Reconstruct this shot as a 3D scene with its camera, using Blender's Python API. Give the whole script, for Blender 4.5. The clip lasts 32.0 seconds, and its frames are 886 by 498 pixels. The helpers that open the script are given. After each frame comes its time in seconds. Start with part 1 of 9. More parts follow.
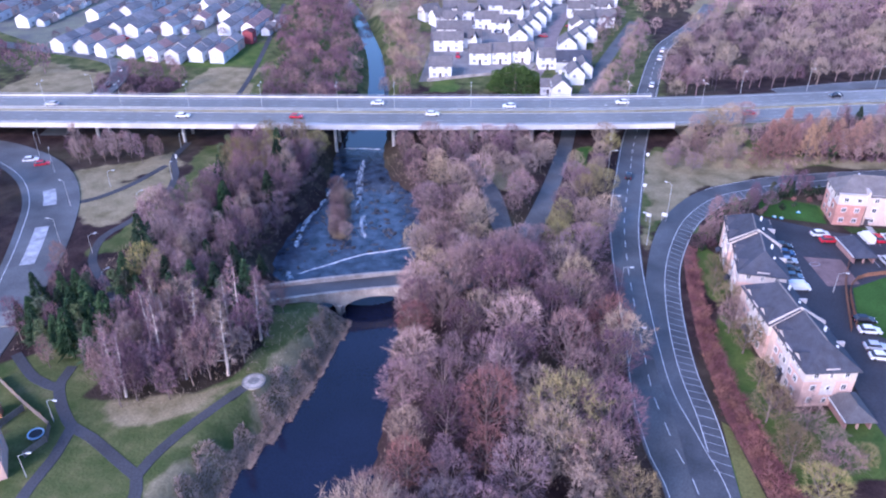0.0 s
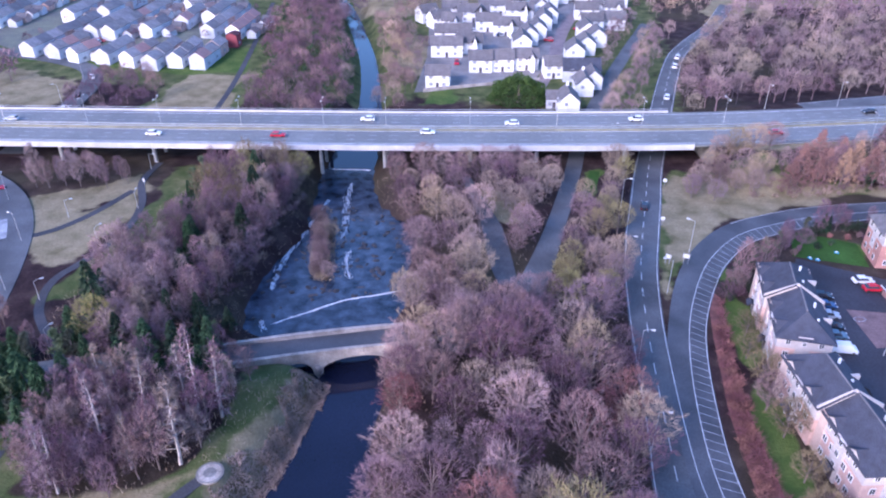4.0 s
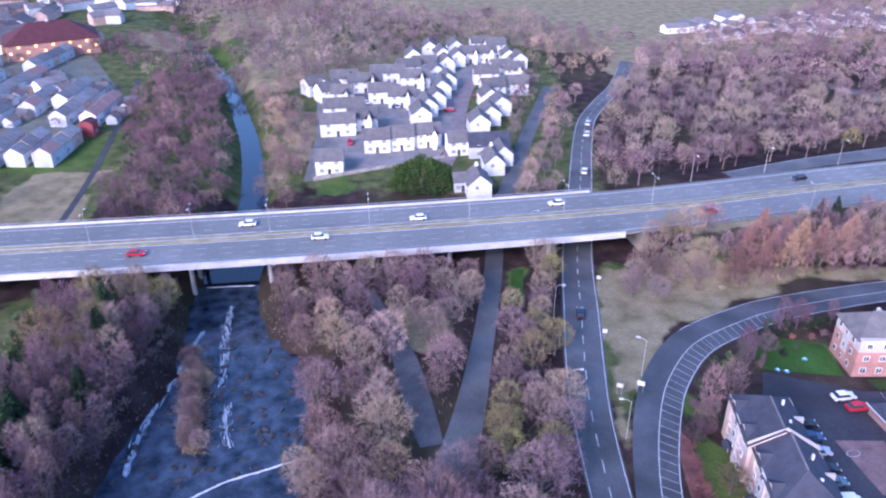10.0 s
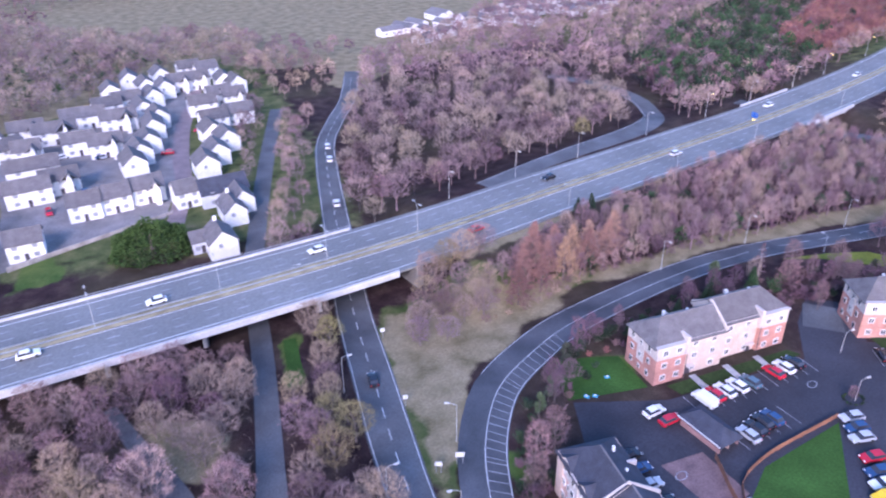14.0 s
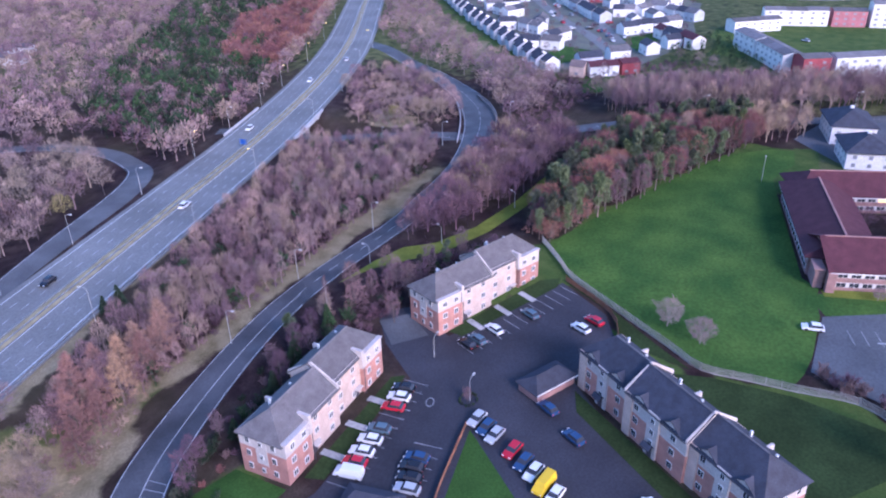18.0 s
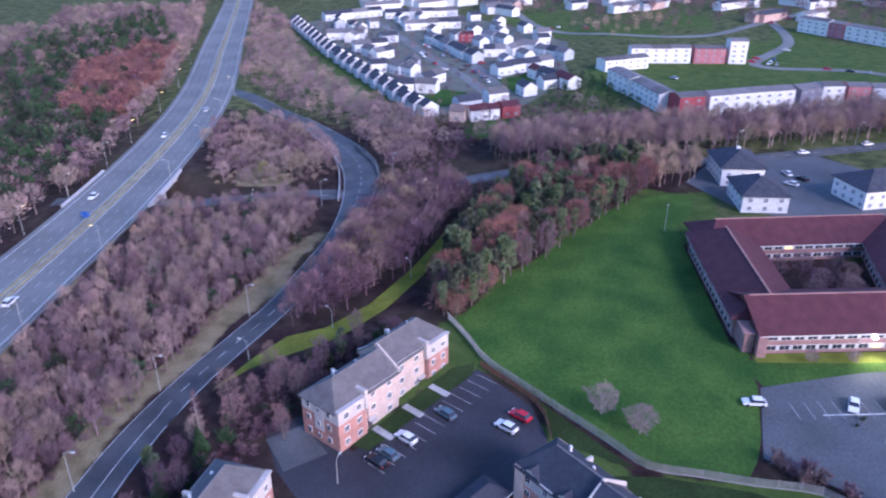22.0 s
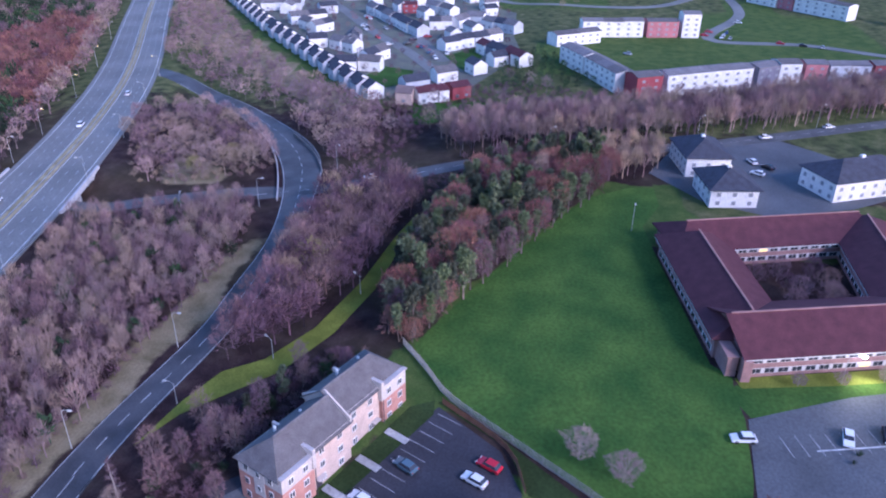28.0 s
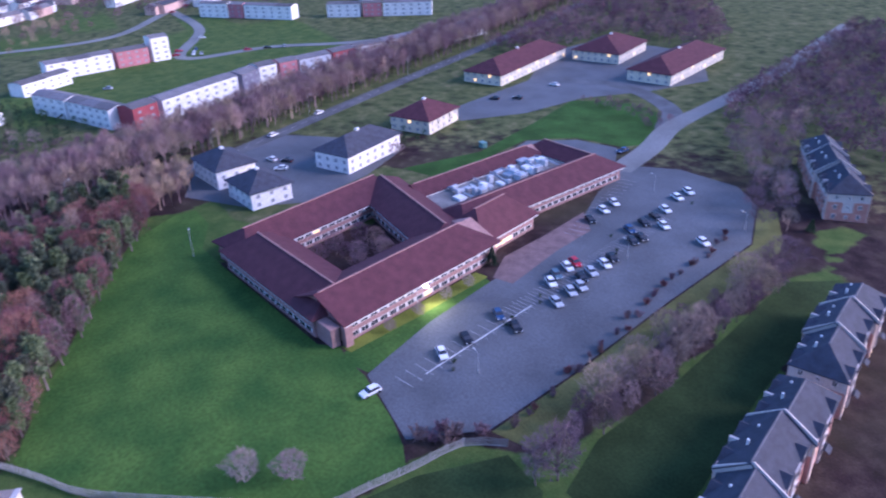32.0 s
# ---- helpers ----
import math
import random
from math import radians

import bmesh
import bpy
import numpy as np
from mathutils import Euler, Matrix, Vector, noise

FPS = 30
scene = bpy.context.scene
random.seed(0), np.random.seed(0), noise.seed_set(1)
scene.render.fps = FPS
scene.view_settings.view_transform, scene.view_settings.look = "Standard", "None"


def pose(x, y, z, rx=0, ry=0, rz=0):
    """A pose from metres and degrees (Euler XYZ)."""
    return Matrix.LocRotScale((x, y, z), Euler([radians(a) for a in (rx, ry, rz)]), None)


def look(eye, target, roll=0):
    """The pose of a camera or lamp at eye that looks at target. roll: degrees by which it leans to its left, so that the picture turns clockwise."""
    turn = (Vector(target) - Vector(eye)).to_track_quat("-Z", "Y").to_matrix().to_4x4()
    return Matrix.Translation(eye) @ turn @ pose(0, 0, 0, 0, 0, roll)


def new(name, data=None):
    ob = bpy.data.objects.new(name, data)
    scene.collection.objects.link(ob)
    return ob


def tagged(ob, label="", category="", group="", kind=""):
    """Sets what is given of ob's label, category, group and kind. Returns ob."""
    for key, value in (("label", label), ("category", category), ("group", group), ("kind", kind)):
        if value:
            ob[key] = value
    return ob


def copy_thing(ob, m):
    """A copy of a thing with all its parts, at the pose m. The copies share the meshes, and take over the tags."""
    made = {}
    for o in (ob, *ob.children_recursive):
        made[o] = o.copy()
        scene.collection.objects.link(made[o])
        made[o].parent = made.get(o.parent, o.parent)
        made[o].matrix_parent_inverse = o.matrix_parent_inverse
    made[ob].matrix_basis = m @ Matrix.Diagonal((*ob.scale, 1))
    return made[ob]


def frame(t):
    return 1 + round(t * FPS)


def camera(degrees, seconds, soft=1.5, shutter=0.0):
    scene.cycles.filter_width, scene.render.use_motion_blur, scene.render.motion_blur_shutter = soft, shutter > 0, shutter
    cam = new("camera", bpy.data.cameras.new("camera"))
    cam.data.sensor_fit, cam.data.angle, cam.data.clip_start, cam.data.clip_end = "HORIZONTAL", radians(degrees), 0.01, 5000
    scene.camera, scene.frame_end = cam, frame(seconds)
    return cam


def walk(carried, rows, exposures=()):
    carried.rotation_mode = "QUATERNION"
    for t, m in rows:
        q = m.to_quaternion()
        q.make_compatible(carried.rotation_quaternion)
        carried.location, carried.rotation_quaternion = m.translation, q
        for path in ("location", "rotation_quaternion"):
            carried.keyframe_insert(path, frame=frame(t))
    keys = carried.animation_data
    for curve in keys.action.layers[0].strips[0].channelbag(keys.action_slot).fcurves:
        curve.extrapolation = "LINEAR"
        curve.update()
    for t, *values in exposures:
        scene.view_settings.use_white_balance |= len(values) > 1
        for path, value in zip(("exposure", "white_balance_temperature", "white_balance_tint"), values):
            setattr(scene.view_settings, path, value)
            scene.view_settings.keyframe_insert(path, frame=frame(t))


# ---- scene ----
cam = camera(61.69, 32.0, 2.1, 0.5)
PATH = [
    (0, (38.85, 70.35, 88.43), (25.42, 154.85, 36.66), -0.14),
    (0.5, (38.44, 73.21, 88.35), (25.08, 157.72, 36.58), 0.00),
    (1, (38.15, 76.10, 88.25), (24.82, 160.61, 36.47), 0.01),
    (1.5, (37.92, 79.10, 88.19), (24.60, 163.59, 36.39), -0.01),
    (2, (37.77, 82.13, 88.13), (24.39, 166.58, 36.28), -0.07),
    (2.5, (37.54, 85.13, 88.12), (24.08, 169.55, 36.24), -0.06),
    (4.5, (36.56, 97.01, 88.22), (23.03, 180.61, 35.04), 0.01),
    (5, (36.29, 100.04, 88.13), (22.34, 185.92, 38.84), 0.03),
    (5.5, (36.10, 103.00, 88.01), (21.98, 189.09, 39.14), -0.02),
    (6, (35.86, 106.04, 87.97), (21.63, 192.33, 39.48), 0.05),
    (6.5, (35.63, 109.02, 87.85), (21.26, 195.51, 39.76), 0.11),
    (7, (35.48, 112.06, 87.69), (20.93, 198.64, 39.81), 0.10),
    (7.5, (35.38, 115.26, 87.46), (20.65, 201.84, 39.64), 0.09),
    (8, (35.23, 118.37, 87.28), (20.83, 205.03, 39.50), 0.12),
    (8.5, (34.94, 121.25, 87.16), (22.82, 208.27, 39.40), 0.06),
    (9, (34.52, 124.01, 87.10), (25.73, 211.43, 39.34), -0.03),
    (9.5, (34.06, 126.77, 87.10), (28.74, 214.48, 39.37), -0.15),
    (10, (33.70, 129.66, 87.17), (32.03, 217.49, 39.39), -0.30),
    (10.5, (33.48, 132.66, 87.26), (35.40, 220.46, 39.43), -0.41),
    (11, (33.28, 135.70, 87.32), (38.95, 223.31, 39.44), -0.56),
    (11.5, (33.23, 138.71, 87.34), (42.52, 225.99, 39.42), -0.66),
    (12, (33.23, 141.90, 87.42), (46.25, 228.66, 39.43), -0.73),
    (12.5, (33.24, 145.06, 87.49), (50.53, 231.06, 39.48), -0.81),
    (13, (33.29, 148.19, 87.55), (55.19, 233.14, 39.56), -0.84),
    (13.5, (33.47, 151.40, 87.60), (59.66, 235.10, 39.56), -0.74),
    (15.5, (35.69, 164.80, 88.10), (77.51, 241.79, 39.89), -0.43),
    (16, (36.75, 168.05, 88.09), (79.04, 244.82, 39.96), -0.02),
    (16.5, (37.74, 171.28, 87.81), (97.44, 235.61, 39.89), 0.03),
    (17, (38.80, 174.63, 87.45), (115.73, 217.23, 39.84), -1.67),
    (17.5, (40.43, 177.63, 87.13), (118.60, 218.32, 39.86), -1.60),
    (18, (42.56, 180.06, 86.82), (121.18, 220.31, 39.91), -1.37),
    (18.5, (44.94, 182.20, 86.59), (124.18, 221.67, 40.08), -1.21),
    (19, (47.46, 184.19, 86.38), (127.58, 222.34, 40.28), -0.97),
    (19.5, (50.09, 186.04, 86.11), (131.46, 222.08, 40.51), -0.79),
    (20, (52.82, 187.78, 85.94), (135.15, 222.19, 40.81), -0.60),
    (20.5, (55.55, 189.48, 85.84), (138.75, 222.34, 41.15), -0.41),
    (21, (58.36, 191.07, 85.72), (142.60, 221.86, 41.49), -0.27),
    (21.5, (61.28, 192.65, 85.54), (146.68, 220.86, 41.82), -0.16),
    (22, (64.01, 194.13, 85.38), (150.65, 219.35, 42.28), -0.15),
    (22.5, (66.85, 195.60, 85.37), (155.21, 215.18, 42.83), -0.37),
    (23, (69.75, 197.01, 85.45), (158.51, 215.52, 43.28), -0.18),
    (23.5, (72.73, 198.30, 85.51), (161.75, 216.39, 43.70), 0.08),
    (24, (75.68, 199.47, 85.51), (164.95, 217.21, 44.10), 0.36),
    (24.5, (78.41, 200.44, 85.57), (167.18, 217.59, 42.85), 0.63),
    (25, (80.79, 201.23, 85.71), (168.29, 217.68, 40.16), 1.02),
    (25.5, (82.42, 201.69, 85.81), (168.45, 217.44, 37.32), 1.27),
    (27.5, (83.27, 200.98, 86.90), (169.49, 218.36, 39.33), 0.80),
    (28, (82.92, 201.07, 87.21), (169.28, 218.60, 39.94), 0.83),
    (28.5, (82.10, 201.67, 87.42), (169.03, 216.32, 40.21), 1.10),
    (29, (81.03, 202.80, 87.45), (169.02, 210.46, 40.55), 1.04),
    (29.5, (80.02, 204.28, 87.38), (168.56, 203.96, 40.89), 0.99),
    (30, (79.47, 205.69, 87.37), (167.73, 196.81, 41.21), 0.77),
    (30.5, (79.35, 206.68, 87.54), (166.44, 189.21, 41.59), 0.07),
    (31, (79.43, 207.34, 87.86), (164.43, 181.53, 41.94), -0.61),
    (31.5, (79.57, 207.87, 88.24), (161.66, 173.90, 42.35), -1.56),
    (32, (79.73, 208.37, 88.63), (158.68, 167.66, 42.70), -2.24),
]
walk(cam, [(t, look(eye, target, roll)) for t, eye, target, roll in PATH], [(0, 1.14, 5350, 32), (8, 1.13, 5350, 32), (13, 1.08, 5450, 33), (16, 0.98, 5450, 33), (17, 0.85, 5350, 33), (19, 0.78, 5300, 33), (23, 0.57, 5250, 31), (29, 0.54, 5150, 33), (32, 0.68, 5150, 39)])

# ---- light ----
world = bpy.data.worlds.new("dusk")
scene.world = world
world.use_nodes = True
wn = world.node_tree.nodes
sky = wn.new("ShaderNodeTexSky")
sky.sky_type, sky.sun_disc = "NISHITA", False
sky.sun_elevation, sky.sun_rotation = radians(8), radians(211)
sky.air_density, sky.dust_density, sky.ozone_density = 1.0, 2.0, 3.0
wn["Background"].inputs[1].default_value = 0.34
world.node_tree.links.new(sky.outputs[0], wn["Background"].inputs[0])
sun_data = bpy.data.lights.new("sun", "SUN")
sun_data.energy, sun_data.angle, sun_data.color = 1.9, radians(20), (1.0, 0.89, 0.87)
sun = new("sun", sun_data)
sun.matrix_world = look((-115, -192, 140), (0, 0, 0))


# ---- materials ----
def tex_coord(nt, scale, obj=True):
    tc = nt.nodes.new("ShaderNodeTexCoord")
    mp = nt.nodes.new("ShaderNodeMapping")
    mp.inputs["Scale"].default_value = (scale, scale, scale) if not isinstance(scale, tuple) else scale
    nt.links.new(tc.outputs["Object"], mp.inputs["Vector"])
    return mp.outputs["Vector"]


def noise_at(nt, scale, detail=4.0, vec=None):
    n = nt.nodes.new("ShaderNodeTexNoise")
    n.inputs["Detail"].default_value = detail
    n.inputs["Scale"].default_value = 1.0
    nt.links.new(vec if vec is not None else tex_coord(nt, scale), n.inputs["Vector"])
    return n.outputs["Fac"]


def ramp(nt, fac, stops):
    r = nt.nodes.new("ShaderNodeValToRGB")
    els = r.color_ramp.elements
    while len(els) < len(stops):
        els.new(0.5)
    for e, (p, c) in zip(els, stops):
        e.position, e.color = p, (*c, 1)
    nt.links.new(fac, r.inputs["Fac"])
    return r.outputs["Color"]


def mix(nt, fac, a, b, how="MIX"):
    m = nt.nodes.new("ShaderNodeMix")
    m.data_type, m.blend_type = "RGBA", how
    for sock, v in ((m.inputs[0], fac), (m.inputs[6], a), (m.inputs[7], b)):
        if isinstance(v, (int, float)):
            sock.default_value = v
        elif isinstance(v, tuple):
            sock.default_value = (*v, 1)
        else:
            nt.links.new(v, sock)
    return m.outputs[2]


def shaded(c, k):
    return tuple(min(1.0, v * k) for v in c)


def mat(name, c, rough=0.85, scale=1.0, vary=0.3, fine=8.0, bump=0.3, metal=0.0, each=0.0, second=None, bump_dist=0.03, spec=0.5):
    """A surface with stains at one scale and grain at a finer one; each: how much single objects differ."""
    m = bpy.data.materials.new(name)
    m.use_nodes = True
    nt = m.node_tree
    b = nt.nodes["Principled BSDF"]
    b.inputs["Roughness"].default_value, b.inputs["Metallic"].default_value, b.inputs["Specular IOR Level"].default_value = rough, metal, spec
    big, small = noise_at(nt, scale), noise_at(nt, scale * fine, 3.0)
    col = ramp(nt, big, [(0.3, shaded(c, 1 - vary)), (0.7, shaded(second or c, 1 + vary))])
    grain = ramp(nt, small, [(0.25, (0.72, 0.72, 0.72)), (0.75, (1.2, 1.2, 1.2))])
    col = mix(nt, 1.0, col, grain, "MULTIPLY")
    if each:
        oi = nt.nodes.new("ShaderNodeObjectInfo")
        col = mix(nt, 1.0, col, ramp(nt, oi.outputs["Random"], [(0.0, (1 - each,) * 3), (1.0, (1 + each,) * 3)]), "MULTIPLY")
    nt.links.new(col, b.inputs["Base Color"])
    if bump:
        bp = nt.nodes.new("ShaderNodeBump")
        bp.inputs["Strength"].default_value, bp.inputs["Distance"].default_value = bump, bump_dist
        nt.links.new(small, bp.inputs["Height"])
        nt.links.new(bp.outputs["Normal"], b.inputs["Normal"])
    return m


def plain(name, c, rough=0.4, metal=0.0, emit=None, power=0.0):
    m = bpy.data.materials.new(name)
    m.use_nodes = True
    b = m.node_tree.nodes["Principled BSDF"]
    b.inputs["Base Color"].default_value = (*c, 1)
    b.inputs["Roughness"].default_value, b.inputs["Metallic"].default_value = rough, metal
    if emit:
        b.inputs["Emission Color"].default_value, b.inputs["Emission Strength"].default_value = (*emit, 1), power
    return m


ASPHALT = mat("asphalt", (0.105, 0.108, 0.115), 0.8, 0.11, 0.35, 30, 0.2, spec=0.35)
ASPHALT_WET = mat("asphalt_damp", (0.078, 0.08, 0.088), 0.6, 0.12, 0.4, 30, 0.2, spec=0.35)
ASPHALT_PALE = mat("asphalt_worn", (0.19, 0.19, 0.182), 0.8, 0.05, 0.2, 40, 0.2)
PATHMAT = mat("path_tarmac", (0.062, 0.062, 0.07), 0.85, 0.1, 0.25, 30, 0.2, spec=0.3)
PAINT = mat("road_paint", (0.62, 0.62, 0.62), 0.6, 0.5, 0.3, 10, 0.1)
PAINT_WORN = mat("worn_road_paint", (0.36, 0.36, 0.38), 0.7, 0.5, 0.35, 10, 0.1)
CONCRETE = mat("concrete", (0.40, 0.39, 0.38), 0.85, 0.2, 0.25, 10, 0.2)
CONCRETE_DARK = mat("dark_concrete", (0.20, 0.19, 0.18), 0.9, 0.2, 0.35, 10, 0.2)
SANDSTONE = mat("sandstone", (0.38, 0.335, 0.30), 0.9, 0.35, 0.35, 9, 0.4)
STEEL = mat("galvanised_steel", (0.42, 0.43, 0.45), 0.45, 0.5, 0.2, 10, 0.05, metal=0.6)
KERB = mat("kerb_stone", (0.42, 0.42, 0.42), 0.85, 0.4, 0.25, 10, 0.2)


# ---- shapes ----
def link(name, verts, faces, material, parent=None, label="", smooth=False):
    me = bpy.data.meshes.new(name)
    me.from_pydata(verts, [], faces)
    me.materials.append(material)
    if smooth:
        me.shade_smooth()
    ob = new(name, me)
    if parent is not None:
        ob.parent = parent
    if label:
        ob["label"] = label
    return ob


def part(name, bm, material, parent=None, label="", smooth=False):
    me = bpy.data.meshes.new(name)
    bmesh.ops.recalc_face_normals(bm, faces=bm.faces[:])
    bm.to_mesh(me)
    bm.free()
    me.materials.append(material)
    if smooth:
        me.shade_smooth()
    ob = new(name, me)
    if parent is not None:
        ob.parent = parent
    if label:
        ob["label"] = label
    return ob


def same_part(name, source, parent, m=None):
    """Another object on the mesh of source."""
    ob = new(name, source.data)
    ob.parent = parent
    if m is not None:
        ob.matrix_local = m
    return ob


def thing(name, m, label, category, group="", kind=""):
    ob = new(name)
    ob.matrix_world = m
    ob.empty_display_size = 0.2
    return tagged(ob, label, category, group, kind)


def add_box(bm, x0, x1, y0, y1, z0, z1, bevel=0.0):
    vs = [bm.verts.new(p) for p in ((x0, y0, z0), (x1, y0, z0), (x1, y1, z0), (x0, y1, z0), (x0, y0, z1), (x1, y0, z1), (x1, y1, z1), (x0, y1, z1))]
    fs = [bm.faces.new([vs[i] for i in f]) for f in ((3, 2, 1, 0), (4, 5, 6, 7), (0, 1, 5, 4), (1, 2, 6, 5), (2, 3, 7, 6), (3, 0, 4, 7))]
    if bevel:
        es = list({e for f in fs for e in f.edges})
        bmesh.ops.bevel(bm, geom=es, offset=bevel, segments=1, affect="EDGES")
    return bm


def box(x0, x1, y0, y1, z0, z1, bevel=0.0):
    return add_box(bmesh.new(), x0, x1, y0, y1, z0, z1, bevel)


def add_tube(bm, a, b, ra, rb, n=6, cap=True):
    a, b = Vector(a), Vector(b)
    q = (b - a).to_track_quat("Z", "Y")
    ring = [[bm.verts.new(p + q @ Vector((math.cos(2 * math.pi * i / n) * r, math.sin(2 * math.pi * i / n) * r, 0))) for i in range(n)] for p, r in ((a, ra), (b, rb))]
    for i in range(n):
        bm.faces.new((ring[0][i], ring[0][(i + 1) % n], ring[1][(i + 1) % n], ring[1][i]))
    if cap:
        bm.faces.new(ring[1])
        bm.faces.new(ring[0][::-1])
    return bm


def add_prism(bm, outline, z0, z1):
    lo, hi = [[bm.verts.new((x, y, z)) for x, y in outline] for z in (z0, z1)]
    n = len(outline)
    bm.faces.new(lo[::-1])
    bm.faces.new(hi)
    for i in range(n):
        bm.faces.new((lo[i], lo[(i + 1) % n], hi[(i + 1) % n], hi[i]))
    return bm


def smooth_line(pts, step=4.0):
    """A Catmull-Rom curve through points of any dimension, sampled about every step metres."""
    p = np.array(pts, float)
    p = np.vstack([2 * p[0] - p[1], p, 2 * p[-1] - p[-2]])
    out = []
    for i in range(1, len(p) - 2):
        n = max(1, int(np.linalg.norm(p[i + 1][:2] - p[i][:2]) / step))
        for k in range(n):
            t = k / n
            out.append(0.5 * (2 * p[i] + (p[i + 1] - p[i - 1]) * t + (2 * p[i - 1] - 5 * p[i] + 4 * p[i + 1] - p[i + 2]) * t * t + (3 * p[i] - p[i - 1] - 3 * p[i + 1] + p[i + 2]) * t**3))
    out.append(p[-2])
    return np.array(out)


def normals(line):
    d = np.gradient(line[:, :2], axis=0)
    d /= np.linalg.norm(d, axis=1)[:, None] + 1e-9
    return np.stack([-d[:, 1], d[:, 0]], 1)


def near_line(px, py, line):
    """Distance to a polyline, the index of its nearest point."""
    best, idx = np.full(np.shape(px), 1e9), np.zeros(np.shape(px), int)
    for i in range(len(line) - 1):
        a, d = line[i, :2], line[i + 1, :2] - line[i, :2]
        s = np.clip(((px - a[0]) * d[0] + (py - a[1]) * d[1]) / (d @ d + 1e-9), 0, 1)
        far = np.hypot(px - a[0] - s * d[0], py - a[1] - s * d[1])
        m = far < best
        best, idx = np.where(m, far, best), np.where(m, i, idx)
    return best, idx


def inside(px, py, poly):
    px, py = np.asarray(px, float), np.asarray(py, float)
    hit = np.zeros(px.shape, bool)
    for (x0, y0), (x1, y1) in zip(poly, poly[1:] + poly[:1]):
        cross = ((y0 > py) != (y1 > py)) & (px < (x1 - x0) * (py - y0) / (y1 - y0 + 1e-12) + x0)
        hit ^= cross
    return hit


def ease(v, a, b):
    t = np.clip((v - a) / (b - a), 0, 1)
    return t * t * (3 - 2 * t)


# ---- plan ----
MOTORWAY = smooth_line([(-700, 170), (-420, 226), (-260, 254), (-137, 272.5), (-65, 282), (6.5, 292), (78, 304.5), (132, 318.5), (180, 331), (235, 346), (300, 368), (365, 396), (464, 448), (640, 540), (1000, 730), (1500, 1000)], 6)
RIVER = smooth_line([(0, 100, 12), (2, 140, 12), (4.5, 165, 8.5), (4, 183, 6), (3.5, 196, 6.5), (-6, 208, 16), (-9, 226, 15), (-9, 244, 12), (-15, 258, 7.5), (-20, 275, 6), (-22, 292, 5), (-26, 326, 3), (-37, 370, 2.6), (-49, 405, 2.6), (-75, 470, 2.5), (-120, 560, 2.5), (-200, 700, 2.5)], 6)
DECK = 3.9
WATER = -6.6


def ground(x, y):
    x, y = np.asarray(x, float), np.asarray(y, float)
    z = -2.6 * np.exp(-(((y - 296) / 46) ** 2)) * ease(-x, -150, -95) * ease(x, -140, -100)
    z = z - 1.5 * ease(-x, 10, 60) * ease(y, 120, 200) * ease(-y, -420, -330)
    z = z + 2.2 * ease(x, 150, 200) * ease(-y, -262, -225) 
    far = ease(np.hypot(x - 60, y - 250), 420, 1500)
    z = z + far * (14 + 10 * np.sin(x / 390.0) * np.cos(y / 470.0))
    dm, _ = near_line(x, y, MOTORWAY)
    bank = (1 - ease(dm, 15, 34)) * np.maximum(ease(x, 76, 96) * (1 - np.exp(-(((x - 246) / 9) ** 4))), ease(-x, 150, 190))
    z = z * (1 - bank) + (DECK - 0.35) * bank
    dr, ir = near_line(x, y, RIVER)
    half = RIVER[ir, 2]
    v = 1 - ease(dr - half, -1.5, 5.2 + 3.8 * ease(y, 186, 205))
    z = z * (1 - v) + (WATER - 1.0) * v
    dry = 1 - ease(np.hypot(x + 8.3, (y - 197.3) / 1.4), 1.8, 4.0)
    z = np.minimum(z, z * (1 - dry) - 6.2 * dry)
    low = 1 - ease(np.hypot((x + 21) / 2, y - 192), 4.0, 9.0)
    return np.minimum(z, z * (1 - low) - 2.75 * low)


def height(x, y):
    """The ground's height by its own grid."""
    x, y = np.asarray(x, float), np.asarray(y, float)
    i = np.clip(np.searchsorted(gx, x) - 1, 0, len(gx) - 2)
    j = np.clip(np.searchsorted(gy, y) - 1, 0, len(gy) - 2)
    u, v = (x - gx[i]) / (gx[i + 1] - gx[i]), (y - gy[j]) / (gy[j + 1] - gy[j])
    return GZ[i, j] * (1 - u) * (1 - v) + GZ[i + 1, j] * u * (1 - v) + GZ[i, j + 1] * (1 - u) * v + GZ[i + 1, j + 1] * u * v


def gz(x, y):
    return float(height(x, y))


